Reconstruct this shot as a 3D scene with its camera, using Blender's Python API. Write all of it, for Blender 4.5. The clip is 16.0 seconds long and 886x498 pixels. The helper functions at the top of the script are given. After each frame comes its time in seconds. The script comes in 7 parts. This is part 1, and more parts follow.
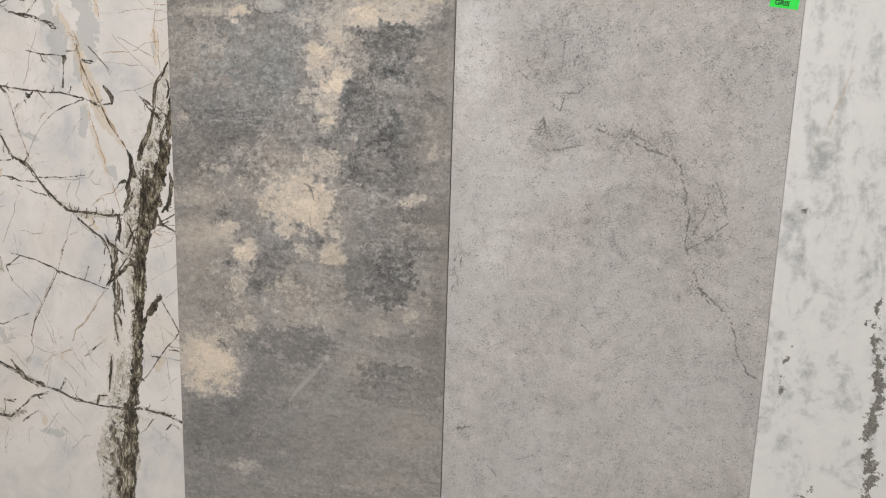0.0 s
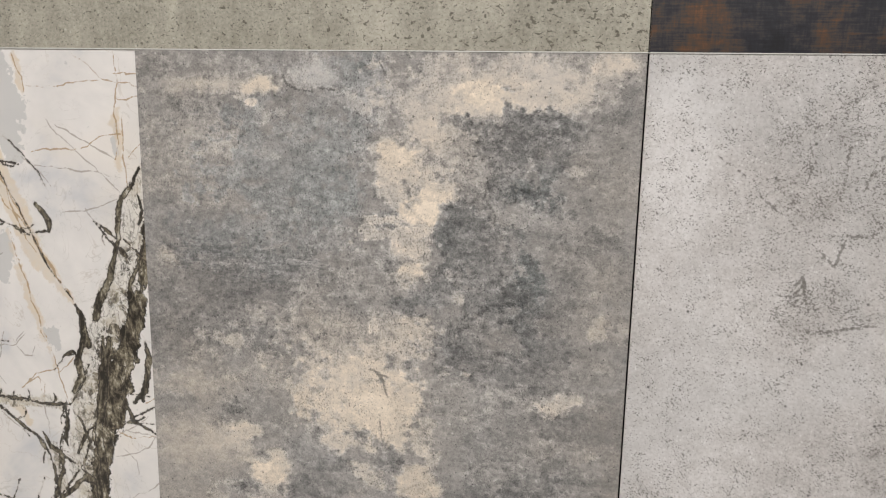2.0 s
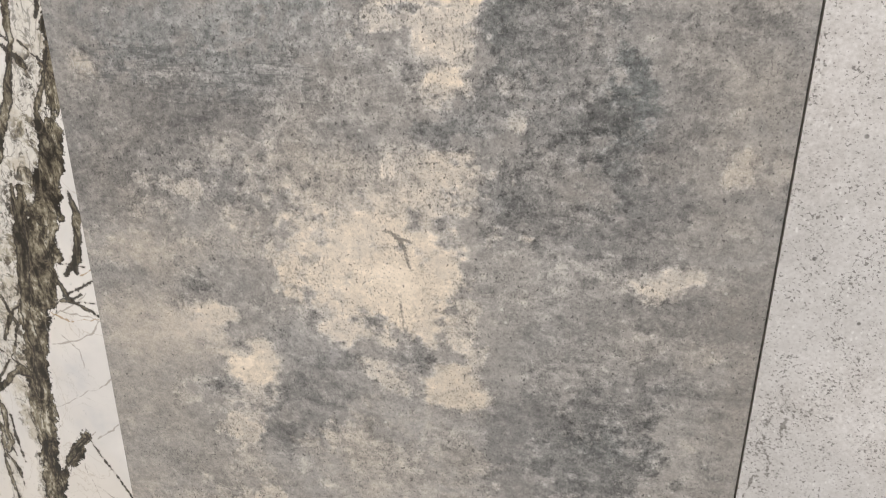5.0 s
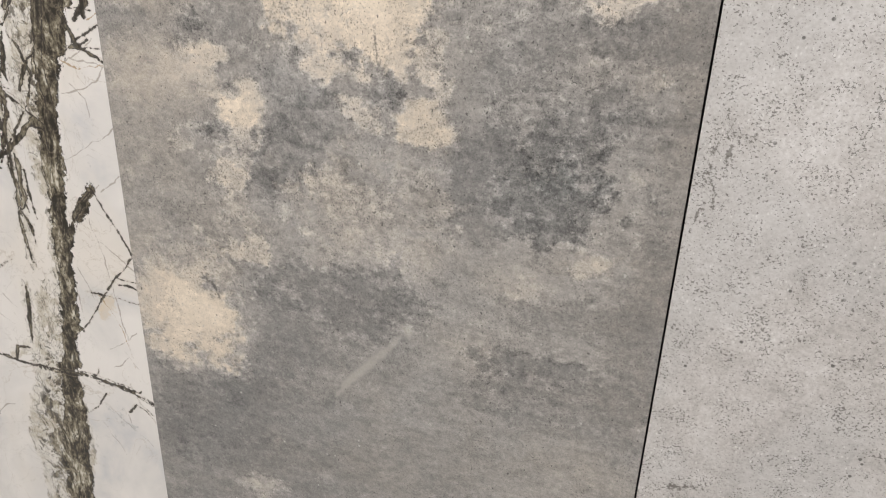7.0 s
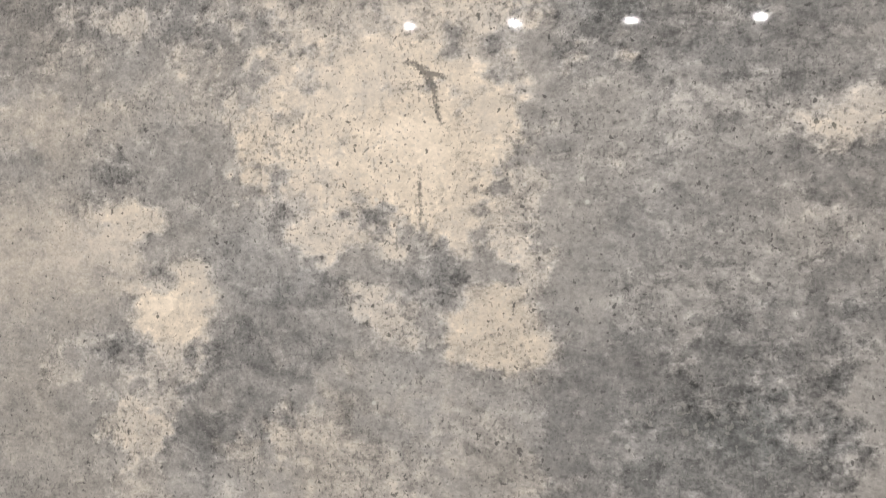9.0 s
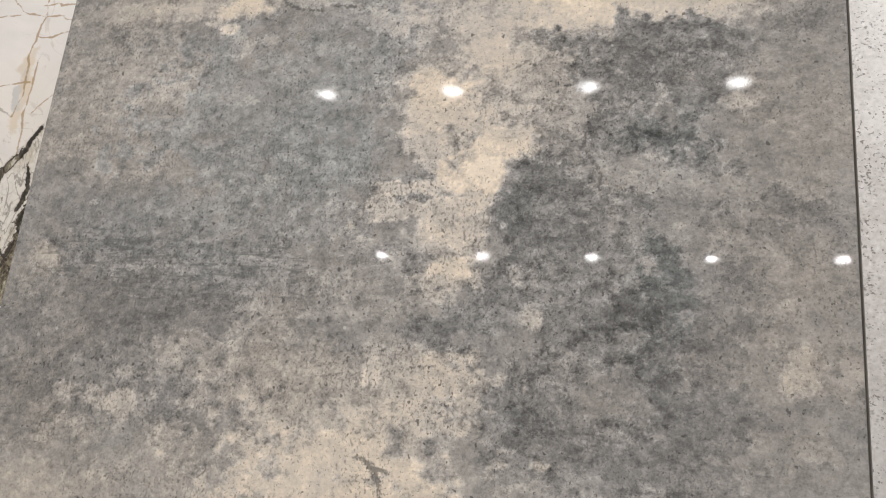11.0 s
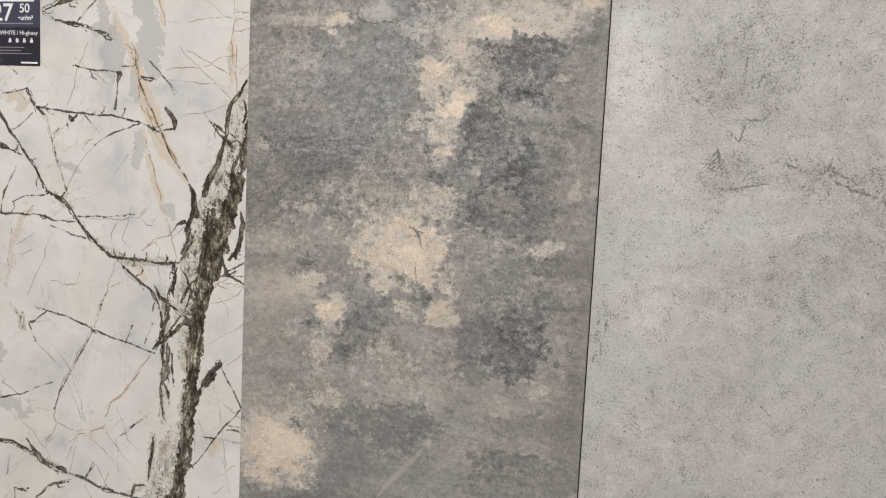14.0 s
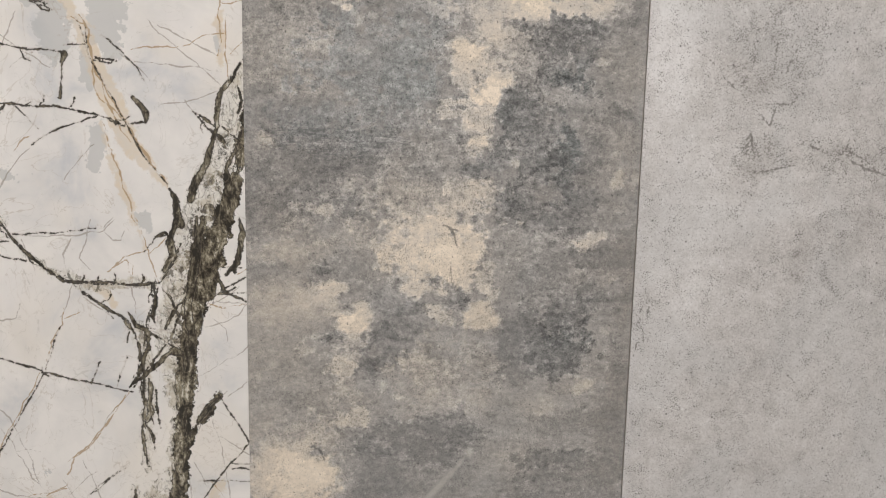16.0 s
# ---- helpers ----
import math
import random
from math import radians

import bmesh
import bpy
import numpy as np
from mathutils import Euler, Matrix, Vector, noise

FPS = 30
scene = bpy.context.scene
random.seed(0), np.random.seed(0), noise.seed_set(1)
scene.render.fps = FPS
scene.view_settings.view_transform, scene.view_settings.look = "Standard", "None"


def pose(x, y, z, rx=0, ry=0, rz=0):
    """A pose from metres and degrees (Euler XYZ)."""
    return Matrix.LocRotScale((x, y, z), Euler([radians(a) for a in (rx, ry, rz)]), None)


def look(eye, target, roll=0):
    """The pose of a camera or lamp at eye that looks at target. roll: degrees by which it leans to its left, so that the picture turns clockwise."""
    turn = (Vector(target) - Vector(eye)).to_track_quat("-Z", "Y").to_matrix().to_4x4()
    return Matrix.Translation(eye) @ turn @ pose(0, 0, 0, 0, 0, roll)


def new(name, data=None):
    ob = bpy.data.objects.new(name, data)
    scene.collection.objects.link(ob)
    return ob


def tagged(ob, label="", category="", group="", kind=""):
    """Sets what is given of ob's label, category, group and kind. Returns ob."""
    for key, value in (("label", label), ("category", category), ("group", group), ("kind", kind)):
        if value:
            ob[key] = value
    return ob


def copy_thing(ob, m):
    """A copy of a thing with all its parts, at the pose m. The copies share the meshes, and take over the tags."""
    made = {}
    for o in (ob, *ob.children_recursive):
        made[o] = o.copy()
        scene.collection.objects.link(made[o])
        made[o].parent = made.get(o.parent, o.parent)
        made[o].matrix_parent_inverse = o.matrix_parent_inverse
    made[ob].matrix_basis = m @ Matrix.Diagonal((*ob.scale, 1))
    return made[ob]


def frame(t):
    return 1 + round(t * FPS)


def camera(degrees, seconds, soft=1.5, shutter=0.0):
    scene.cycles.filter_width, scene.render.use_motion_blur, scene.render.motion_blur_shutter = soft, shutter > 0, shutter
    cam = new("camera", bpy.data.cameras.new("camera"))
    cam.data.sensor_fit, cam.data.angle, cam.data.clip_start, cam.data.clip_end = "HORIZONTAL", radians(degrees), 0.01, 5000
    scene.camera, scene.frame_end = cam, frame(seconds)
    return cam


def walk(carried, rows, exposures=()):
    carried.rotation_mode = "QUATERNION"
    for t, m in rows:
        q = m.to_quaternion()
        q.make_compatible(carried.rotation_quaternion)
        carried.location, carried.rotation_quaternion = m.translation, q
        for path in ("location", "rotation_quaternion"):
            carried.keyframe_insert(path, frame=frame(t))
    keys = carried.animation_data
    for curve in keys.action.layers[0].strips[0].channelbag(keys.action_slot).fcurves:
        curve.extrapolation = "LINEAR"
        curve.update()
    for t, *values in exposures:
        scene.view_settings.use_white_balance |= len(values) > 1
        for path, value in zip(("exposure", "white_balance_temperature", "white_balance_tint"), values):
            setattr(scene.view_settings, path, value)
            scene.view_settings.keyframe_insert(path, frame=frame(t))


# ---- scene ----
cam = camera(59.3, 16.0, 1.1, 0.1)
PATH = [
    (0, (0.933, -1.463, 1.454), (0.484, 0.448, 1.071), 1.7),
    (0.5, (0.829, -1.343, 1.481), (0.392, 0.571, 1.1), 0.9),
    (1, (0.747, -1.215, 1.526), (0.319, 0.695, 1.115), 1.3),
    (1.5, (0.638, -1.032, 1.573), (0.232, 0.889, 1.191), 1.2),
    (2, (0.571, -0.862, 1.604), (0.156, 1.055, 1.214), 1.1),
    (2.5, (0.52, -0.67, 1.649), (0.045, 1.228, 1.235), 2.0),
    (3, (0.472, -0.514, 1.625), (-0.08, 1.355, 1.174), 1.6),
    (3.5, (0.45, -0.465, 1.594), (-0.091, 1.383, 1.052), 1.1),
    (4, (0.461, -0.482, 1.561), (-0.052, 1.343, 0.922), 0.6),
    (4.5, (0.478, -0.52, 1.525), (0.001, 1.292, 0.827), 0.6),
    (5, (0.495, -0.569, 1.506), (0.028, 1.219, 0.742), 0.1),
    (5.2, (0.501, -0.593, 1.492), (0.042, 1.188, 0.705), -0.1),
    (7.3, (0.603, -0.66, 1.323), (0.029, 1.053, 0.466), 2.1),
    (7.5, (0.562, -0.622, 1.323), (0.051, 1.101, 0.443), 2.2),
    (8, (0.504, -0.506, 1.275), (-0.012, 1.292, 0.568), 2.4),
    (8.5, (0.454, -0.435, 1.206), (-0.028, 1.469, 0.827), 3.2),
    (9, (0.432, -0.409, 1.175), (-0.074, 1.526, 1.163), 4.2),
    (9.5, (0.433, -0.424, 1.181), (-0.055, 1.486, 1.502), 5.7),
    (10, (0.452, -0.453, 1.234), (-0.021, 1.425, 1.734), 5.7),
    (10.2, (0.456, -0.461, 1.249), (-0.015, 1.404, 1.797), 5.7),
    (12.3, (0.495, -0.684, 1.391), (0.086, 1.266, 1.564), 4.2),
    (12.5, (0.517, -0.741, 1.419), (0.12, 1.218, 1.479), 3.7),
    (13, (0.597, -0.917, 1.381), (0.156, 1.034, 1.38), 4.1),
    (13.5, (0.63, -1.081, 1.373), (0.144, 0.857, 1.281), 4.0),
    (14, (0.624, -1.25, 1.372), (0.205, 0.695, 1.169), 2.8),
    (14.5, (0.611, -1.355, 1.367), (0.277, 0.596, 1.081), 2.1),
    (15, (0.537, -1.329, 1.368), (0.307, 0.631, 1.047), 1.8),
    (15.5, (0.364, -1.235, 1.391), (0.294, 0.736, 1.059), 1.3),
    (16, (0.191, -1.175, 1.415), (0.368, 0.795, 1.117), 1.2),
]
walk(cam, [(t, look(eye, target, roll)) for t, eye, target, roll in PATH],
     [(0, -0.1), (2.5, 0.0), (3.5, 0.06), (5.0, 0.14), (7.5, 0.13), (8.5, 0.24), (9.0, 0.24), (9.5, 0.15), (10.0, 0.05), (12.3, -0.03), (13.5, -0.05), (16, -0.06)])

# ---- world and exposure ----
world = bpy.data.worlds.new("world")
scene.world = world
world.use_nodes = True
world.node_tree.nodes["Background"].inputs["Color"].default_value = (0.9, 0.93, 1.0, 1)
world.node_tree.nodes["Background"].inputs["Strength"].default_value = 0.02
LAMP_NEAR = 15.0
LAMP_CORE = 45.0
LAMP_FAR = 125.0
# strength of the unseen lamps added as fill for the tile wall
LAMP_FILL = 680.0
CEILING = 3.0


# ---- node helpers ----
class Nodes:
    """A short way to write a node material."""

    def __init__(self, name):
        self.mat = bpy.data.materials.new(name)
        self.mat.use_nodes = True
        self.tree = self.mat.node_tree
        self.bsdf = self.tree.nodes["Principled BSDF"]
        self.xyz = self.add("ShaderNodeTexCoord").outputs["Object"]

    def add(self, kind):
        return self.tree.nodes.new(kind)

    def plug(self, value, socket):
        if isinstance(value, bpy.types.NodeSocket):
            self.tree.links.new(value, socket)
        elif isinstance(value, tuple) and len(value) == 3 and socket.type == "RGBA":
            socket.default_value = (*value, 1)
        else:
            socket.default_value = value

    def math(self, op, a, b=0.0, c=0.0, clamp=False):
        n = self.add("ShaderNodeMath")
        n.operation, n.use_clamp = op, clamp
        for v, s in zip((a, b, c), n.inputs):
            self.plug(v, s)
        return n.outputs[0]

    def sum(self, *terms):
        """The sum of (socket, factor, offset) terms: factor * (socket - offset)."""
        total = 0.0
        for socket, factor, offset in terms:
            total = self.math("ADD", total, self.math("MULTIPLY_ADD", socket, factor, -factor * offset))
        return total

    def stretch(self, sx, sy, sz, turn=0.0):
        n = self.add("ShaderNodeMapping")
        n.inputs["Scale"].default_value = (sx, sy, sz)
        n.inputs["Rotation"].default_value = (0, radians(turn), 0)
        self.plug(self.xyz, n.inputs["Vector"])
        return n.outputs[0]

    def noise(self, scale, detail=4.0, rough=0.55, warp=0.0, vector=None):
        n = self.add("ShaderNodeTexNoise")
        n.inputs["Scale"].default_value, n.inputs["Detail"].default_value = scale, detail
        n.inputs["Roughness"].default_value, n.inputs["Distortion"].default_value = rough, warp
        self.plug(vector or self.xyz, n.inputs["Vector"])
        return n.outputs["Fac"]

    def cells(self, scale, vector=None, feature="F1", output="Distance"):
        n = self.add("ShaderNodeTexVoronoi")
        n.feature = feature
        n.inputs["Scale"].default_value = scale
        self.plug(vector or self.xyz, n.inputs["Vector"])
        return n.outputs[output]

    def field(self, name):
        n = self.add("ShaderNodeAttribute")
        n.attribute_name = name
        return n.outputs["Fac"]

    def step(self, value, low, high):
        """1 at or beyond high, 0 at or before low, soft between."""
        n = self.add("ShaderNodeMapRange")
        n.interpolation_type = "SMOOTHSTEP"
        self.plug(value, n.inputs["Value"])
        a, b, flip = (low, high, False) if low < high else (high, low, True)
        for key, v in (("From Min", a), ("From Max", b), ("To Min", float(flip)), ("To Max", float(not flip))):
            n.inputs[key].default_value = v
        return n.outputs["Result"]

    def ramp(self, value, *stops):
        n = self.add("ShaderNodeValToRGB")
        e = n.color_ramp.elements
        while len(e) < len(stops):
            e.new(1.0)
        for el, (at, colour) in zip(e, stops):
            el.position, el.color = at, (*colour, 1)
        self.plug(value, n.inputs["Fac"])
        return n.outputs["Color"]

    def mix(self, factor, a, b):
        n = self.add("ShaderNodeMix")
        n.data_type = "RGBA"
        self.plug(factor, n.inputs[0])
        self.plug(a, n.inputs[6])
        self.plug(b, n.inputs[7])
        return n.outputs[2]

    def tinted(self, a, b):
        n = self.add("ShaderNodeMix")
        n.data_type, n.blend_type = "RGBA", "MULTIPLY"
        n.inputs[0].default_value = 1.0
        self.plug(a, n.inputs[6])
        self.plug(b, n.inputs[7])
        return n.outputs[2]

    def done(self, colour, rough=0.5, metal=0.0, bump=None, depth=0.0003, strength=0.3):
        self.plug(colour, self.bsdf.inputs["Base Color"])
        self.plug(rough, self.bsdf.inputs["Roughness"])
        self.bsdf.inputs["Metallic"].default_value = metal
        if bump is not None:
            n = self.add("ShaderNodeBump")
            n.inputs["Strength"].default_value, n.inputs["Distance"].default_value = strength, depth
            self.plug(bump, n.inputs["Height"])
            self.tree.links.new(n.outputs["Normal"], self.bsdf.inputs["Normal"])
        return self.mat


def plain(name, colour, rough=0.5, metal=0.0, vary=0.12, scale=14.0):
    m = Nodes(name)
    k = m.sum((m.noise(scale, 5), 2 * vary, 0.5), (m.noise(scale * 14, 3), vary, 0.5))
    dark = tuple(c * (1 - vary) for c in colour)
    light = tuple(min(1, c * (1 + vary)) for c in colour)
    fac = m.math("ADD", k, 0.5, clamp=True)
    return m.done(m.mix(fac, dark, light), rough, metal, m.noise(scale * 10, 3), 0.0006, 0.15)


def glow(name, colour, strength):
    m = Nodes(name)
    m.plug(colour, m.bsdf.inputs["Emission Color"])
    m.bsdf.inputs["Emission Strength"].default_value = strength
    return m.done((0.8, 0.8, 0.8), 0.4)


# ---- tile materials ----
def marble_print():
    """White marble print: charcoal veins, a brown trunk, rust threads and grey smudges."""
    m = Nodes("polished_white_marble_print")
    edge = m.noise(230, 5, 0.65)
    coarse = m.noise(60, 6, 0.65, 0.5)
    chips = m.noise(26, 6, 0.68, 0.8)
    cloud = m.noise(7, 5, 0.6, 0.5)
    base = m.ramp(m.sum((cloud, 2.2, 0.25), (m.noise(24, 5), 0.5, 0.5)),
                  (0.1, (0.50, 0.50, 0.515)), (0.4, (0.632, 0.606, 0.586)), (0.75, (0.705, 0.671, 0.642)))
    warm = m.step(m.noise(5, 3, 0.5, 0.3), 0.5, 0.68)
    base = m.mix(m.math("MULTIPLY", warm, 0.5), base, (0.68, 0.62, 0.55))
    smudge = m.step(m.sum((m.field("smudge"), 1.0, 0.0), (coarse, 2.2, 0.5), (edge, 0.5, 0.5)), 0.42, 0.5)
    base = m.mix(m.math("MULTIPLY", smudge, 0.68), base, (0.44, 0.437, 0.43))
    faint = m.step(m.sum((m.field("grey"), 1.0, 0.0), (edge, 2.4, 0.5), (m.noise(35, 3, 0.6), 2.5, 0.5)), 0.75, 0.1)
    base = m.mix(m.math("MULTIPLY", faint, 0.62), base, (0.24, 0.205, 0.17))
    # hairlines that belong to no drawn vein
    hair = m.math("ABSOLUTE", m.sum((m.noise(6.5, 5, 0.55, 1.5), 1.0, 0.5)))
    hair = m.math("MULTIPLY", m.step(hair, 0.005, 0.0015), m.step(m.noise(4, 2), 0.42, 0.55))
    base = m.mix(m.math("MULTIPLY", hair, 0.36), base, (0.36, 0.29, 0.22))
    web = m.math("ABSOLUTE", m.sum((m.noise(13, 4, 0.55, 1.8), 1.0, 0.5)))
    web = m.math("MULTIPLY", m.step(web, 0.006, 0.002), m.step(m.noise(5.5, 3), 0.44, 0.56))
    base = m.mix(m.math("MULTIPLY", web, 0.28), base, (0.34, 0.31, 0.27))
    # pale tan bands with ochre threads in them
    tan = m.sum((m.field("tan"), 1.0, 0.0), (coarse, 24.0, 0.5), (edge, 6.0, 0.5))
    base = m.mix(m.math("MULTIPLY", m.step(tan, 1.5, -2.5), 0.62), base, m.ramp(coarse, (0.38, (0.60, 0.48, 0.33)), (0.6, (0.56, 0.49, 0.41))))
    thread = m.step(m.sum((m.field("rust"), 1.0, 0.0), (edge, 2.5, 0.5), (coarse, 3.5, 0.5)), 0.65, 0.0)
    base = m.mix(m.math("MULTIPLY", thread, 0.75), base, (0.31, 0.20, 0.095))
    # broken stone along the trunk: pale chips with dark seams
    shard = m.noise(1.0, 4, 0.55, 0.7, m.stretch(46, 1, 27, 12))
    zone = m.sum((m.field("breccia"), 1.0, 0.0), (coarse, 30.0, 0.5), (chips, 26.0, 0.5))
    seam = m.math("ABSOLUTE", m.sum((shard, 1.0, 0.5), (edge, 0.06, 0.5)))
    seam = m.math("MULTIPLY", m.step(seam, 0.02, 0.008), m.step(zone, 1.0, -2.0))
    fill = m.math("MULTIPLY", m.step(m.sum((shard, 1.0, 0.0), (edge, 0.25, 0.5)), 0.385, 0.35), m.step(zone, 0.5, -3.0))
    swirl = m.math("ABSOLUTE", m.sum((m.noise(1.0, 5, 0.6, 2.2, m.stretch(34, 1, 19, 12)), 1.0, 0.5), (edge, 0.05, 0.5)))
    swirl = m.math("MULTIPLY", m.step(swirl, 0.03, 0.006), m.step(zone, 2.0, -3.0))
    crackle = m.math("MULTIPLY", m.step(m.cells(1.0, m.stretch(95, 1, 62, 15), "DISTANCE_TO_EDGE"), 0.09, 0.03), m.step(m.sum((zone, 1.0, 0.0), (m.noise(18, 4, 0.6), 30.0, 0.5)), 0.0, -4.0))
    grain = m.noise(1.0, 7, 0.68, 1.6, m.stretch(75, 1, 30, 10))
    bark = m.ramp(m.sum((grain, 2.4, 0.32), (edge, 0.9, 0.5), (m.noise(1.0, 5, 0.65, 1.8, m.stretch(30, 1, 17, 12)), 2.6, 0.5)), (0.12, (0.028, 0.024, 0.019)), (0.34, (0.075, 0.061, 0.045)),
                  (0.52, (0.15, 0.13, 0.092)), (0.72, (0.26, 0.228, 0.17)), (0.95, (0.54, 0.50, 0.42)))
    ashen = m.math("MULTIPLY", m.step(zone, 0.0, -5.0), m.step(m.noise(30, 5, 0.6), 0.5, 0.6))
    base = m.mix(m.math("MULTIPLY", m.step(zone, 1.0, -4.0), 0.45), base, (0.60, 0.565, 0.50))
    base = m.mix(m.math("MULTIPLY", ashen, 0.6), base, (0.44, 0.385, 0.30))
    base = m.mix(m.math("MULTIPLY", swirl, 0.3), base, (0.17, 0.14, 0.105))
    base = m.mix(m.math("MULTIPLY", crackle, 0.12), base, (0.14, 0.118, 0.092))
    base = m.mix(m.math("MULTIPLY", fill, 0.75), base, m.ramp(edge, (0.35, (0.028, 0.025, 0.021)), (0.65, (0.12, 0.10, 0.075))))
    base = m.mix(m.math("MULTIPLY", seam, 0.5), base, (0.035, 0.031, 0.026))
    # brown crumbs deep inside the broken stone
    crumbs = m.math("MULTIPLY", m.step(m.sum((m.noise(62, 7, 0.7, 0.8), 1.0, 0.0), (m.field("breccia"), 0.003, 0.0)), 0.43, 0.36), m.step(m.field("breccia"), -9.0, -22.0))
    base = m.mix(m.math("MULTIPLY", crumbs, 0.9), base, bark)
    # the brown core
    tear = m.sum((m.field("trunk"), 1.0, 0.0), (chips, 26.0, 0.5), (coarse, 20.0, 0.5), (edge, 8.0, 0.5))
    base = m.mix(m.step(tear, 1.2, 0.2), base, bark)
    split = m.math("ABSOLUTE", m.sum((m.noise(1.0, 5, 0.6, 1.2, m.stretch(46, 1, 17, 10)), 1.0, 0.5)))
    split = m.math("MULTIPLY", m.step(split, 0.022, 0.008), m.step(m.field("trunk"), 3.0, -1.0))
    base = m.mix(m.math("MULTIPLY", split, 0.85), base, (0.03, 0.026, 0.022))
    rim = m.math("MULTIPLY", m.step(tear, 1.8, 0.9), m.step(tear, -0.9, 0.2))
    base = m.mix(m.math("MULTIPLY", rim, 0.8), base, (0.032, 0.028, 0.024))
    line = m.sum((m.field("dark"), 1.0, 0.0), (edge, 6.0, 0.5), (coarse, 7.0, 0.5))
    base = m.mix(m.math("MULTIPLY", m.step(line, 2.4, 0.6), 0.25), base, (0.30, 0.24, 0.17))
    base = m.mix(m.math("MULTIPLY", m.step(line, 0.6, 0.12), 0.93), base, (0.034, 0.030, 0.027))
    base = m.mix(m.math("MULTIPLY", m.step(m.sum((line, 1.0, 0.0), (grain, 9.0, 0.5)), -0.4, -1.2), 0.85), base, bark)
    return m.done(base, 0.09, 0, m.noise(20, 2), 0.0004, 0.03)


def weathered_print():
    """Dark worn cement print: tone, hue and grit come from the drawn dabs, the grain from noise."""
    m = Nodes("polished_weathered_cement_print")
    grit, tone, hue = m.field("grit"), m.field("tone"), m.field("hue")
    flake, mid, fine = m.noise(1.0, 9, 0.74, 0.5, m.stretch(58, 1, 84, 4)), m.noise(150, 6, 0.7, 0.4), m.noise(520, 3, 0.6)
    # printed relief shading put into the colour: the same noise twice, a hair's breadth apart
    shifted = m.add("ShaderNodeVectorMath")
    m.plug(m.stretch(1, 1, 1.35), shifted.inputs[0])
    shifted.inputs[1].default_value = (0.0006, 0, -0.0009)
    emboss_shading = m.math("SUBTRACT", m.noise(430, 3, 0.6, 0.2, m.stretch(1, 1, 1.35)), m.noise(430, 3, 0.6, 0.2, shifted.outputs[0]))
    wiped = m.noise(1.0, 5, 0.6, 0.2, m.stretch(22, 1, 130, 2))
    calm = m.math("SUBTRACT", 1.0, grit, clamp=True)
    level = m.sum((tone, 1.10, 0.032), (m.math("MULTIPLY", m.sum((flake, 1.0, 0.5)), m.math("MULTIPLY_ADD", grit, 0.56, 0.10)), 1.0, 0.0),
                  (m.math("MULTIPLY", m.sum((mid, 1.0, 0.5)), m.math("MULTIPLY_ADD", grit, 0.34, 0.12)), 1.0, 0.0), (fine, 0.22, 0.5),
                  (m.math("MULTIPLY", m.sum((mid, 3.4, 0.5), (flake, 3.0, 0.5), (fine, 1.6, 0.5)), m.field("edge")), 1.0, 0.0),
                  (m.math("MULTIPLY", emboss_shading, m.math("MULTIPLY", m.math("MULTIPLY_ADD", grit, 0.13, 0.03), m.step(m.noise(22, 4, 0.6, 0.3), 0.34, 0.62))), 1.0, 0.0),
                  (m.math("MULTIPLY", m.sum((wiped, 1.0, 0.5)), calm), 0.14, 0.0))
    # torn edges where a pale patch meets the grey
    tint = m.sum((hue, 1.0, 0.0), (tone, 1.3, 0.56), (flake, 0.8, 0.5), (m.noise(11, 3, 0.5, 0.4), 0.7, 0.5), (mid, 0.5, 0.5))
    ramp = m.ramp(m.math("MULTIPLY_ADD", tint, 0.5, 0.5, clamp=True), (0.08, (0.955, 1.0, 0.99)), (0.42, (1.04, 1.0, 0.968)),
                  (0.62, (1.078, 1.0, 0.925)), (0.95, (1.155, 1.0, 0.825)))
    level = m.math("SUBTRACT", level, m.math("MULTIPLY", m.math("MAXIMUM", m.math("SUBTRACT", level, 0.70), 0.0), 0.42))
    level = m.math("MINIMUM", m.math("MAXIMUM", level, 0.24), 0.86)
    colour = m.tinted(m.math("POWER", level, 2.2), ramp)
    # pits, denser where the face is rough; a few pale specks
    pit = m.sum((m.noise(1.0, 2, 0.5, 0.0, m.stretch(520, 1, 400, 8)), 1.0, 0.0), (m.noise(34, 4, 0.6), 0.35, 0.5), (grit, 0.10, 0.5))
    colour = m.mix(m.math("MULTIPLY", m.step(pit, 0.60, 0.66), 0.5), colour, (0.085, 0.083, 0.08))
    hole = m.sum((m.noise(1.0, 2, 0.5, 0.0, m.stretch(270, 1, 230, 8)), 1.0, 0.0), (m.noise(19, 3, 0.6), 0.25, 0.5), (grit, 0.06, 0.5))
    colour = m.mix(m.math("MULTIPLY", m.step(hole, 0.675, 0.70), 0.75), colour, (0.065, 0.063, 0.06))
    speck = m.math("MULTIPLY", m.step(m.cells(75), 0.13, 0.07), m.step(m.noise(23, 3), 0.56, 0.66))
    colour = m.mix(m.math("MULTIPLY", speck, 0.7), colour, (0.56, 0.54, 0.5))
    crumb = m.sum((m.noise(260, 4, 0.62, 0.3), 1.0, 0.0), (m.noise(40, 4, 0.6), 0.35, 0.5), (grit, 0.06, 0.6))
    colour = m.mix(m.math("MULTIPLY", m.step(crumb, 0.60, 0.66), 0.3), colour, (0.11, 0.108, 0.105))
    colour = m.mix(m.math("MULTIPLY", m.step(m.sum((crumb, 1.0, 0.0), (grit, -0.12, 0.6)), 0.40, 0.34), 0.26), colour, (0.50, 0.475, 0.44))
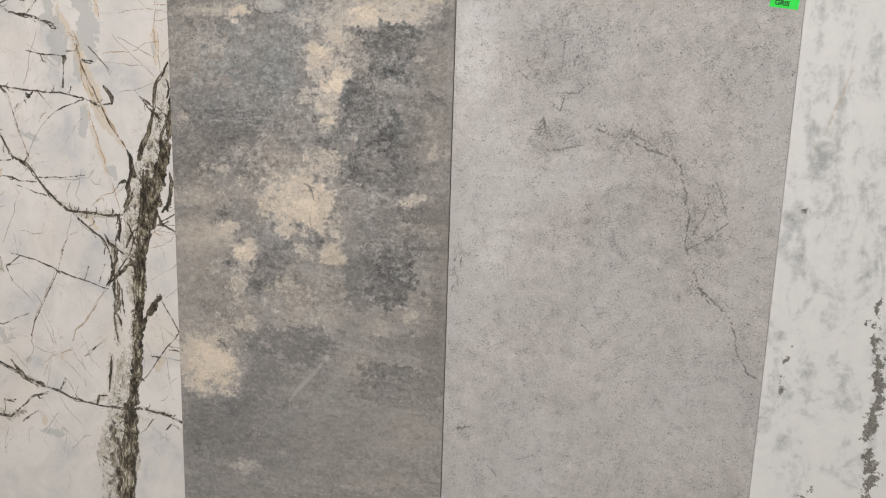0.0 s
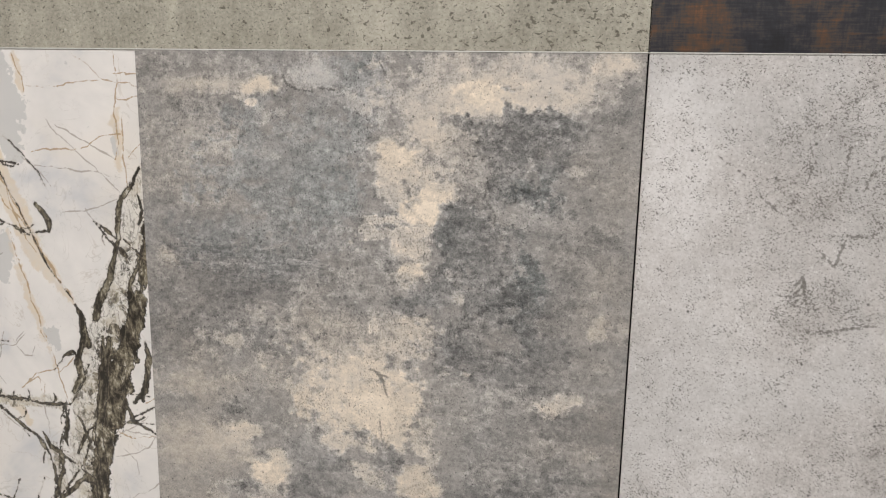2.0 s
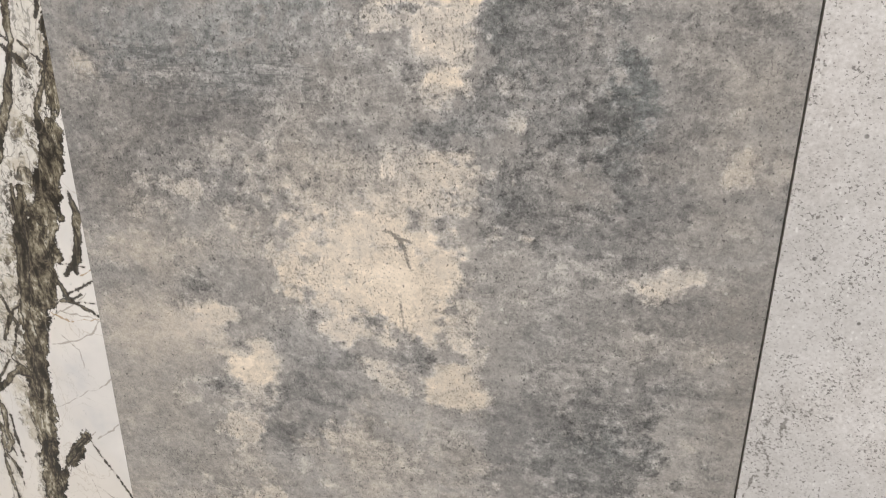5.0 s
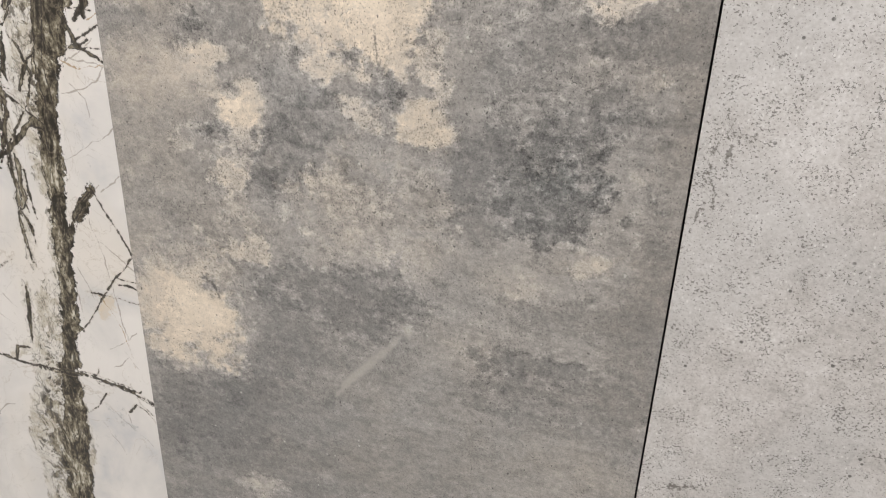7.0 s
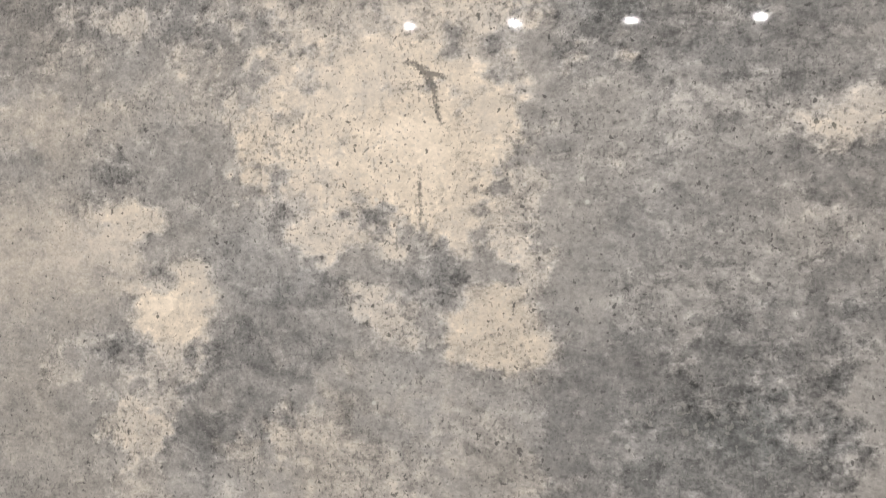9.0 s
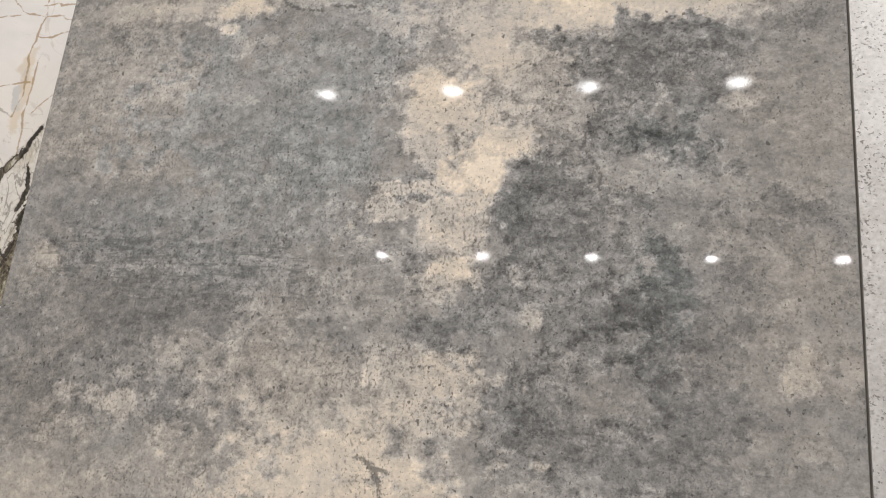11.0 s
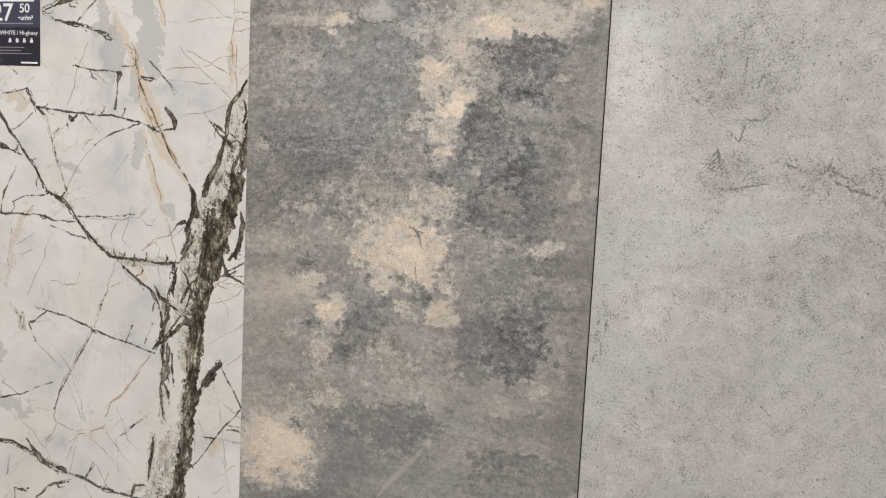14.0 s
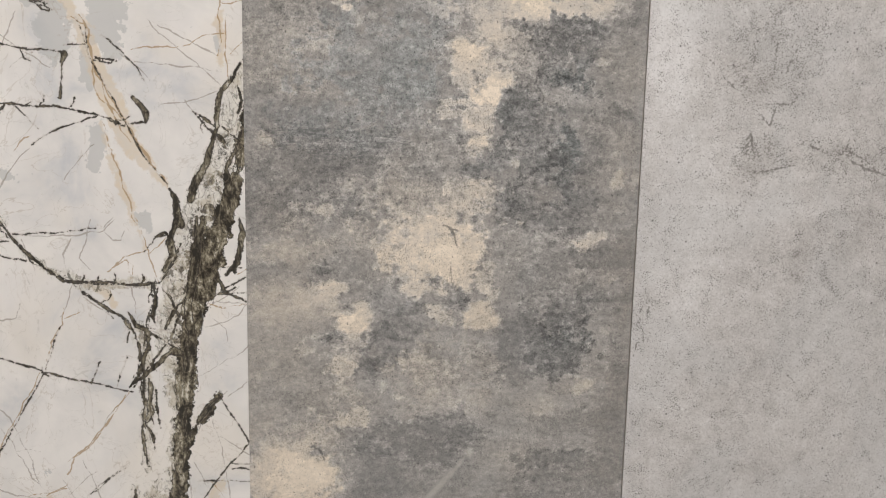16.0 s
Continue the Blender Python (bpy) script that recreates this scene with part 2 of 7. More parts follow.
    chalk = m.sum((m.field("fleck"), 0.7, 0.0), (m.noise(120, 6, 0.7, 0.6), 2.2, 0.5), (fine, 1.0, 0.5))
    colour = m.mix(m.math("MULTIPLY", m.step(chalk, 0.46, 0.72), 0.55), colour, (0.53, 0.505, 0.47))
    ripple = m.noise(1.0, 3, 0.55, 0.8, m.stretch(34, 1, 250, -6))
    ripple = m.math("MULTIPLY", m.step(ripple, 0.53, 0.6), m.step(m.field("ripple"), 0.25, 0.8))
    colour = m.mix(m.math("MULTIPLY", ripple, 0.5), colour, (0.105, 0.107, 0.105))
    crack = m.step(m.sum((m.field("crack"), 1.0, 0.0), (fine, 5.0, 0.5)), 1.5, -0.3)
    colour = m.mix(m.math("MULTIPLY", crack, 0.75), colour, (0.10, 0.096, 0.092))
    scratch = m.step(m.sum((m.field("scratch"), 1.0, 0.0), (mid, 14.0, 0.5), (fine, 8.0, 0.5)), 1.5, -3.0)
    colour = m.mix(m.math("MULTIPLY", scratch, 0.55), colour, (0.44, 0.41, 0.37))
    return m.done(colour, 0.036, 0, m.noise(30, 3), 0.0004, 0.01)


def cement_print():
    """Pale grey fine-pored cement print, satin."""
    m = Nodes("satin_pale_cement_print")
    big, mid, fine = m.noise(6, 6, 0.6, 0.3), m.noise(35, 6, 0.65), m.noise(300, 5, 0.72)
    v = m.sum((m.field("pale"), 0.34, 0.0), (m.field("shade"), -0.16, 0.0), (big, 0.45, 0.5), (mid, 0.7, 0.5), (fine, 1.15, 0.5))
    v = m.math("ADD", v, 0.5, clamp=True)
    colour = m.ramp(v, (0.1, (0.295, 0.274, 0.259)), (0.5, (0.487, 0.460, 0.443)), (0.9, (0.65, 0.627, 0.617)))
    cool = m.step(m.noise(5, 4, 0.55, 0.5), 0.45, 0.6)
    colour = m.mix(m.math("MULTIPLY", cool, 0.3), colour, (0.46, 0.455, 0.452))
    tilt = m.stretch(1.0, 1, 1.3, 28)
    dense = m.sum((m.noise(60, 3, 0.6), 1.0, 0.0), (m.field("shade"), 0.12, 0.0))
    pore = m.sum((m.noise(1.0, 2.5, 0.6, 0.3, m.stretch(400, 1, 450, 28)), 1.0, 0.0), (dense, 0.45, 0.5))
    colour = m.mix(m.math("MULTIPLY", m.step(pore, 0.605, 0.64), 0.8), colour, (0.12, 0.11, 0.10))
    grit = m.math("MULTIPLY", m.step(m.cells(330, tilt), 0.34, 0.24), m.step(m.noise(85, 4, 0.6), 0.42, 0.6))
    colour = m.mix(m.math("MULTIPLY", grit, 0.5), colour, (0.16, 0.15, 0.14))
    dot = m.math("MULTIPLY", m.step(m.cells(62), 0.13, 0.07), m.step(m.noise(31, 2), 0.5, 0.58))
    colour = m.mix(m.math("MULTIPLY", dot, 0.85), colour, (0.07, 0.065, 0.06))
    chip = m.math("MULTIPLY", m.step(m.cells(140, m.stretch(1.6, 1, 1, 40)), 0.26, 0.12), m.step(m.noise(47, 3), 0.48, 0.6))
    colour = m.mix(m.math("MULTIPLY", chip, 0.55), colour, (0.72, 0.71, 0.69))
    frayed = m.sum((m.field("vein"), 0.8, 0.0), (mid, 12.0, 0.47), (fine, 24.0, 0.47))
    colour = m.mix(m.math("MULTIPLY", m.step(frayed, 0.6, -0.2), 0.72), colour, (0.14, 0.128, 0.115))
    core = m.step(m.sum((m.field("vein"), 1.0, 0.0), (fine, 6.0, 0.5), (m.noise(45, 3, 0.6), 5.0, 0.5)), 0.7, 0.0)
    colour = m.mix(m.math("MULTIPLY", core, 0.7), colour, (0.13, 0.12, 0.108))
    curl = m.math("ABSOLUTE", m.sum((m.noise(30, 6, 0.65, 0.8), 1.0, 0.5)))
    near = m.sum((m.field("shade"), 0.8, 0.0), (m.noise(16, 3), 1.0, 0.0))
    curl = m.math("MULTIPLY", m.step(m.sum((curl, 1.0, 0.0), (fine, 0.09, 0.45)), 0.012, 0.004), m.step(near, 0.66, 0.86))
    colour = m.mix(m.math("MULTIPLY", curl, 0.75), colour, (0.15, 0.138, 0.125))
    return m.done(colour, m.math("MULTIPLY_ADD", fine, 0.14, 0.3), 0, fine, 0.0003, 0.12)


def soft_marble_print():
    """White marble print with grey clouds and one torn dark vein."""
    m = Nodes("satin_white_marble_print")
    edge, coarse, cloud = m.noise(210, 5, 0.65), m.noise(48, 6, 0.65, 0.4), m.noise(1.0, 7, 0.66, 1.1, m.stretch(15, 1, 8, 20))
    k = m.sum((cloud, 1.8, 0.22), (coarse, 1.1, 0.5), (m.field("smudge"), -0.30, 0.0))
    base = m.ramp(k, (0.05, (0.40, 0.405, 0.40)), (0.25, (0.56, 0.563, 0.558)), (0.45, (0.70, 0.69, 0.68)), (0.8, (0.74, 0.73, 0.71)))
    halo = m.step(m.sum((m.field("rust"), 1.0, 0.0), (coarse, 12.0, 0.5)), 1.8, -1.0)
    base = m.mix(m.math("MULTIPLY", halo, 0.5), base, (0.52, 0.44, 0.34))
    tear = m.sum((m.field("dark"), 0.8, 0.0), (coarse, 55.0, 0.47), (edge, 14.0, 0.5))
    base = m.mix(m.math("MULTIPLY", m.step(tear, 2.0, -1.0), 0.85), base, m.ramp(edge, (0.35, (0.04, 0.04, 0.038)), (0.7, (0.26, 0.23, 0.19))))
    return m.done(base, 0.22, 0, edge, 0.0003, 0.05)


def terrazzo_print():
    """Greenish beige cement with dark chips, larger towards one end."""
    m = Nodes("matt_beige_chip_cement_print")
    big, mid, fine = m.noise(5, 5, 0.6, 0.3), m.noise(38, 5, 0.6), m.noise(300, 5, 0.7)
    v = m.math("ADD", m.sum((big, 0.8, 0.5), (mid, 0.6, 0.5), (fine, 1.2, 0.5), (m.noise(1.0, 4, 0.6, 0, m.stretch(30, 1, 6)), 0.9, 0.5)), 0.5, clamp=True)
    colour = m.ramp(v, (0.1, (0.19, 0.176, 0.14)), (0.5, (0.32, 0.299, 0.246)), (0.9, (0.45, 0.42, 0.35)))
    tilt = m.stretch(1, 1, 1.7, 30)
    small = m.step(m.noise(1.0, 3, 0.6, 0.3, m.stretch(270, 1, 330, 30)), 0.61, 0.645)
    colour = m.mix(m.math("MULTIPLY", small, 0.85), colour, (0.055, 0.05, 0.038))
    dust = m.math("MULTIPLY", m.step(m.cells(330, tilt), 0.32, 0.2), m.step(m.noise(60, 4, 0.6), 0.44, 0.6))
    colour = m.mix(m.math("MULTIPLY", dust, 0.55), colour, (0.10, 0.092, 0.072))
    size = m.sum((m.noise(1.0, 3, 0.6, 0.4, m.stretch(120, 1, 165, 30)), 1.0, 0.0), (m.field("coarse"), 0.05, 0.0))
    large = m.step(size, 0.635, 0.665)
    colour = m.mix(m.math("MULTIPLY", large, 0.8), colour, (0.075, 0.064, 0.046))
    pale = m.math("MULTIPLY", m.step(m.cells(110), 0.2, 0.1), m.step(m.noise(29, 3), 0.54, 0.64))
    colour = m.mix(m.math("MULTIPLY", pale, 0.6), colour, (0.5, 0.48, 0.42))
    return m.done(colour, 0.45, 0, fine, 0.0003, 0.1)


def rust_print():
    """Blue-black metal print with rust-brown patches and a woven grain."""
    m = Nodes("satin_rusted_metal_print")
    big, mid = m.noise(1.0, 6, 0.68, 0.3, m.stretch(17, 1, 14)), m.noise(75, 6, 0.7)
    weft = m.noise(1.0, 4, 0.65, 0, m.stretch(28, 1, 480))
    warp = m.noise(1.0, 4, 0.65, 0, m.stretch(420, 1, 28))
    v = m.math("ADD", m.sum((big, 1.9, 0.5), (mid, 0.8, 0.5), (weft, 0.9, 0.5), (warp, 0.5, 0.5)), 0.38, clamp=True)
    colour = m.ramp(v, (0.1, (0.008, 0.008, 0.010)), (0.35, (0.018, 0.018, 0.024)), (0.5, (0.042, 0.034, 0.032)),
                    (0.68, (0.075, 0.040, 0.022)), (0.95, (0.17, 0.072, 0.026)))
    return m.done(colour, 0.4, 0, weft, 0.0003, 0.2)


# ---- printed patterns, as fields over a tile's face ----
def vein(store, width, points):
    """A vein through points (x, z). width: millimetres, or the half widths at the points."""
    store.append((width, points))


def spidery(store, seed, least=2.0):
    """Adds thin strands beside the broader veins and short twigs off them."""
    rng = random.Random(seed)
    for width, points in list(store):
        if isinstance(width, tuple) or width < least:
            continue
        if width > 2.4:
            for _ in range(2):
                d = width * 0.0007
                vein(store, rng.uniform(0.7, 1.3), tuple((x + rng.uniform(-d, d) * 2.2, z + rng.uniform(-d, d) * 2.2) for x, z in points))
        for (x0, z0), (x1, z1) in tuple(zip(points, points[1:])):
            for _ in range(rng.choice((0, 1, 1, 2))):
                s, a, r = rng.random(), math.atan2(z1 - z0, x1 - x0) + rng.choice((-1, 1)) * rng.uniform(0.4, 1.2), rng.uniform(0.008, 0.026)
                x, z = x0 + (x1 - x0) * s, z0 + (z1 - z0) * s
                vein(store, rng.uniform(0.8, 1.6), ((x, z), (x + r * 0.6 * math.cos(a), z + r * 0.6 * math.sin(a)), (x + r * math.cos(a + 0.3), z + r * math.sin(a + 0.3))))


def blot(store, x, z, rx, rz, amount, turn=0):
    """A soft patch with its radii and its turn in degrees."""
    store.append((x, z, rx, rz, amount, turn))


def dab(store, x, z, rx, rz, level, hue, amount, soft=0.25, turn=0, grit=None):
    """A torn-edged patch laid over those before it: its grey level, its hue from -1 (slate) to 1 (cream), how rough its grain is."""
    store.append((x, z, rx, rz, level, hue, amount, soft, turn, grit))


def print_fields(xs, zs, store):
    """The dabs laid one over the other: tone, hue and grit."""
    tone, hue, grit = (np.full((len(xs), len(zs)), v) for v in (0.52, 0.1, 0.3))
    wx, wz, tear = cloudy(xs, zs, 30, 3, 4) * 0.02, cloudy(xs, zs, 30, 4, 4) * 0.02, cloudy(xs, zs, 40, 8, 4, 0.8)
    tear += 0.5 * cloudy(xs, zs * 1.8, 60, 9, 3, 0.8)
    for x, z, rx, rz, level, h, amount, soft, turn, g in store:
        c, s, r = math.cos(radians(turn)), math.sin(radians(turn)), max(rx, rz) * (1 + 5 * soft) + 0.02
        i0, i1 = np.searchsorted(xs, (x - r, x + r))
        j0, j1 = np.searchsorted(zs, (z - r, z + r))
        cut, k = np.s_[i0:i1, j0:j1], min(1.0, min(rx, rz) / 0.025)
        gx, gz = xs[i0:i1, None] - x + wx[cut] * k, zs[None, j0:j1] - z + wz[cut] * k
        rough = 0.5 if g is None else g
        d = np.hypot((gx * c + gz * s) / rx, (gz * c - gx * s) / rz) + tear[cut] * soft * (1.4 + 5.6 * rough)
        mask = amount / (1 + np.exp(np.clip((d - 1.08) / (soft * (0.85 - 0.5 * rough)), -30, 30)))
        tone[cut] += (level - tone[cut]) * mask
        hue[cut] += (h - hue[cut]) * mask
        if g is not None:
            grit[cut] += (g - grit[cut]) * mask
    tone += (0.3 + 0.7 * grit) * (0.05 * cloudy(xs, zs, 24, 21, 4, 0.7) + 0.05 * cloudy(xs, zs * 2.2, 34, 22, 3, 0.8)) + 0.03 * cloudy(xs, zs * 5, 9, 23, 4)
    slope = np.hypot(*np.gradient(tone, xs[1] - xs[0], zs[1] - zs[0]))
    return {"tone": tone, "hue": hue, "grit": grit, "edge": np.clip(slope * 0.009 - 0.02, 0, 0.14)}


def jagged(points, widths, seed, rough):
    """Points at steps of about 5 mm along a vein, strayed to the sides, with their half widths."""
    rows = []
    for k in range(len(points) - 1):
        (x0, z0), (x1, z1) = points[k], points[k + 1]
        n = max(1, int(math.hypot(x1 - x0, z1 - z0) / 0.005))
        for i in range(n):
            s = i / n
            rows.append((x0 + (x1 - x0) * s, z0 + (z1 - z0) * s, widths[k] + (widths[k + 1] - widths[k]) * s))
    rows.append((*points[-1], widths[-1]))
    out = []
    for x, z, w in rows:
        a = noise.noise((x * 32, z * 32, seed)) * 0.0042 + noise.noise((x * 120, z * 120, seed)) * 0.0022
        b = noise.noise((x * 32, z * 32, seed + 31)) * 0.0042 + noise.noise((x * 120, z * 120, seed + 31)) * 0.0022
        thin = 1.0 + 1.1 * noise.noise((x * 45, z * 45, seed + 7)) + 0.5 * noise.noise((x * 170, z * 170, seed + 7))
        out.append((x + a * rough, z + b * rough, w * max(0.25, thin) if w < 2.6 else w))
    return out


def vein_field(xs, zs, store, rough=1.0, reach=0.03):
    """Millimetres from the nearest vein's edge, below zero inside it."""
    f = np.full((len(xs), len(zs)), 30.0, np.float32)
    for seed, (width, points) in enumerate(store):
        if isinstance(width, tuple):
            widths = [w * 0.5 for w in width] if len(width) != len(points) else list(width)
        else:
            widths = [width / 2 * (0.35 if k in (0, len(points) - 1) else 1.0) for k in range(len(points))]
        rows = jagged(points, widths, seed * 1.7, rough)
        for (x0, z0, w0), (x1, z1, w1) in zip(rows, rows[1:]):
            r = reach + max(w0, w1) / 1000
            i0, i1 = np.searchsorted(xs, (min(x0, x1) - r, max(x0, x1) + r))
            j0, j1 = np.searchsorted(zs, (min(z0, z1) - r, max(z0, z1) + r))
            if i1 <= i0 or j1 <= j0:
                continue
            gx, gz = xs[i0:i1, None] - x0, zs[None, j0:j1] - z0
            dx, dz = x1 - x0, z1 - z0
            s = np.clip((gx * dx + gz * dz) / (dx * dx + dz * dz + 1e-12), 0, 1)
            d = np.hypot(gx - s * dx, gz - s * dz) * 1000 - (w0 + (w1 - w0) * s)
            f[i0:i1, j0:j1] = np.minimum(f[i0:i1, j0:j1], d)
    return f


def cloudy(xs, zs, scale, seed, octaves=4, fade=0.6):
    """Fractal value noise from -1 to 1 over the grid, scale cells to the metre."""
    rng = np.random.default_rng(seed)
    total, weight, norm = np.zeros((len(xs), len(zs))), 1.0, 0.0
    for _ in range(octaves):
        px, pz = (xs - xs[0]) * scale, (zs - zs[0]) * scale
        table = rng.uniform(-1, 1, (int(px[-1]) + 3, int(pz[-1]) + 3))
        i, j = px.astype(int), pz.astype(int)
        u, v = px - i, pz - j
        u, v = (u * u * (3 - 2 * u))[:, None], (v * v * (3 - 2 * v))[None, :]
        i, j = i[:, None], j[None, :]
        total += weight * ((table[i, j] * (1 - u) + table[i + 1, j] * u) * (1 - v) + (table[i, j + 1] * (1 - u) + table[i + 1, j + 1] * u) * v)
        norm, weight, scale = norm + weight, weight * fade, scale * 2.1
    return total / norm


def blot_field(xs, zs, store, stray=0.022):
    wx, wz = cloudy(xs, zs, 26, 3, 5) * stray, cloudy(xs, zs, 26, 4, 5) * stray
    f = np.zeros((len(xs), len(zs)), np.float32)
    for x, z, rx, rz, amount, turn in store:
        c, s = math.cos(radians(turn)), math.sin(radians(turn))
        gx, gz = xs[:, None] - x + wx, zs[None, :] - z + wz
        u, v = (gx * c + gz * s) / rx, (gz * c - gx * s) / rz
        f = np.maximum(f, 0) + amount * np.exp(-0.5 * (u * u + v * v) ** 1.3)
    return np.minimum(f, 1.1)


def tile(name, x0, x1, z0, z1, material, fields, label, cell=0.0025, front=0.0):
    """A porcelain tile 9 mm thick: an off-white body and a printed face with a fine arris, towards -y."""
    nx, nz = max(2, round((x1 - x0) / cell)), max(2, round((z1 - z0) / cell))
    xs, zs = np.linspace(x0, x1, nx + 1), np.linspace(z0, z1, nz + 1)
    n = (nx + 1) * (nz + 1)
    co = np.zeros((nx + 1, nz + 1, 3))
    co[..., 0], co[..., 2] = xs[:, None], zs[None, :]
    co[..., 1] = front
    for edge in (np.s_[0, :], np.s_[-1, :], np.s_[:, 0], np.s_[:, -1]):
        co[edge + (1,)] = front + 0.0004
    k = np.arange(n).reshape(nx + 1, nz + 1)
    quads = np.stack([k[:-1, :-1], k[1:, :-1], k[1:, 1:], k[:-1, 1:]], -1).reshape(-1, 4)
    me = bpy.data.meshes.new("printed_face")
    me.from_pydata(co.reshape(-1, 3), [], quads)
    for key, values in fields(xs, zs).items():
        layer = me.attributes.new(key, "FLOAT", "POINT")
        layer.data.foreach_set("value", values.ravel().astype(np.float32))
    me.materials.append(material)
    thing = tagged(new(name), label, "tile", "tiles on the display wall")
    thing.matrix_basis = pose((x0 + x1) / 2, front + 0.009, z0)
    face = new("printed_face", me)
    body = part("tile_body", box(x0, x1, front + 0.00042, front + 0.009, z0, z1), BISCUIT)
    for ob in (face, body):
        ob.data.transform(thing.matrix_basis.inverted())
        ob.parent = thing
    tagged(body, "off-white porcelain body")
    return thing


# ---- mesh helpers ----
def part(name, bm, material, parent=None, label=""):
    me = bpy.data.meshes.new(name)
    bm.to_mesh(me)
    bm.free()
    me.materials.append(material)
    ob = new(name, me)
    ob.parent = parent
    return tagged(ob, label)


def box(x0, x1, y0, y1, z0, z1, bevel=0.0, bm=None):
    bm = bm or bmesh.new()
    m = Matrix.LocRotScale(((x0 + x1) / 2, (y0 + y1) / 2, (z0 + z1) / 2), None, (x1 - x0, y1 - y0, z1 - z0))
    made = bmesh.ops.create_cube(bm, size=1, matrix=m)
    if bevel:
        edges = list({e for v in made["verts"] for e in v.link_edges})
        bmesh.ops.bevel(bm, geom=edges, offset=bevel, segments=2, affect="EDGES")
    return bm


def lathe(profile, steps=28):
    """A ring of revolution about z from (radius, z) pairs."""
    bm = bmesh.new()
    rings = [[bm.verts.new((r * math.cos(2 * math.pi * i / steps), r * math.sin(2 * math.pi * i / steps), z)) for i in range(steps)] for r, z in profile]
    for lo, hi in zip(rings, rings[1:]):
        for i in range(steps):
            bm.faces.new((lo[i], lo[(i + 1) % steps], hi[(i + 1) % steps], hi[i]))
    bmesh.ops.recalc_face_normals(bm, faces=bm.faces)
    return bm


def text(name, words, size, x, y, z, material, parent, label="", turn=0.0, bold=0.0, align="LEFT"):
    """Flat lettering that faces -y, as a mesh."""
    cu = bpy.data.curves.new(name, "FONT")
    cu.body, cu.size, cu.offset, cu.align_x, cu.extrude = words, size, bold, align, 0.00006
    tmp = new(name, cu)
    me = bpy.data.meshes.new_from_object(tmp.evaluated_get(bpy.context.evaluated_depsgraph_get()))
    bpy.data.objects.remove(tmp)
    me.materials.clear()
    me.materials.append(material)
    me.transform(pose(x, y, z, 90, 0, 0) @ pose(0, 0, 0, 0, 0, turn))
    ob = new(name, me)
    ob.parent = parent
    return tagged(ob, label)


# ---- the tiles' patterns ----
WHITE_DARK = []
vein(WHITE_DARK, 2, ((-0.343, 1.526), (-0.296, 1.518), (-0.25, 1.516)))
vein(WHITE_DARK, 1.5, ((-0.248, 1.526), (-0.219, 1.528)))
vein(WHITE_DARK, 2.5, ((-0.207, 1.508), (-0.179, 1.506)))
vein(WHITE_DARK, 1.1, ((-0.196, 1.542), (-0.16, 1.509), (-0.138, 1.479)))
vein(WHITE_DARK, 2.0, ((-0.417, 1.45), (-0.363, 1.445), (-0.305, 1.439), (-0.247, 1.438), (-0.207, 1.429), (-0.173, 1.417), (-0.139, 1.421)))
vein(WHITE_DARK, 1.2, ((-0.207, 1.426), (-0.259, 1.409), (-0.301, 1.384)))
vein(WHITE_DARK, 1, ((-0.322, 1.439), (-0.29, 1.408)))
vein(WHITE_DARK, 1.5, ((-0.376, 1.414), (-0.386, 1.402)))
vein(WHITE_DARK, 2, ((-0.354, 1.436), (-0.346, 1.425), (-0.334, 1.439)))
vein(WHITE_DARK, 3.4, ((-0.519, 1.466), (-0.496, 1.435), (-0.476, 1.403), (-0.45, 1.37), (-0.425, 1.34), (-0.399, 1.298), (-0.369, 1.283), (-0.346, 1.263), (-0.323, 1.231), (-0.294, 1.205), (-0.265, 1.185), (-0.212, 1.183), (-0.148, 1.179), (-0.127, 1.182)))
vein(WHITE_DARK, 1.2, ((-0.473, 1.405), (-0.429, 1.438)))
vein(WHITE_DARK, 2.5, ((-0.535, 1.385), (-0.499, 1.378), (-0.451, 1.361)))
vein(WHITE_DARK, 3, ((-0.439, 1.483), (-0.423, 1.452), (-0.402, 1.435)))
vein(WHITE_DARK, 0.8, ((-0.399, 1.435), (-0.373, 1.342), (-0.354, 1.295)))
vein(WHITE_DARK, 1.5, ((-0.494, 1.472), (-0.439, 1.483)))
vein(WHITE_DARK, 2, ((-0.464, 1.339), (-0.491, 1.294), (-0.499, 1.25), (-0.431, 1.253), (-0.383, 1.245), (-0.341, 1.244)))
vein(WHITE_DARK, 1.1, ((-0.473, 1.273), (-0.442, 1.286), (-0.393, 1.293)))
vein(WHITE_DARK, 0.8, ((-0.334, 1.256), (-0.275, 1.255), (-0.216, 1.265)))
vein(WHITE_DARK, 1.2, ((-0.395, 1.233), (-0.318, 1.215)))
vein(WHITE_DARK, 3, ((-0.242, 1.17), (-0.207, 1.145), (-0.184, 1.13), (-0.166, 1.104), (-0.161, 1.071), (-0.168, 1.026)))
vein(WHITE_DARK, 3, ((-0.136, 1.181), (-0.137, 1.149), (-0.149, 1.116), (-0.156, 1.049), (-0.156, 1.005), (-0.145, 0.961)))
vein(WHITE_DARK, 1.5, ((-0.426, 1.079), (-0.365, 1.068), (-0.299, 1.045), (-0.227, 1.027), (-0.174, 1.012)))
vein(WHITE_DARK, 1.1, ((-0.273, 1.119), (-0.302, 1.044), (-0.331, 0.991), (-0.373, 0.919), (-0.384, 0.883)))
vein(WHITE_DARK, 1.6, ((-0.399, 1.072), (-0.44, 1.044), (-0.423, 1.013)))
vein(WHITE_DARK, 1.7, ((-0.55, 0.881), (-0.523, 0.888), (-0.446, 0.911), (-0.388, 0.938)))
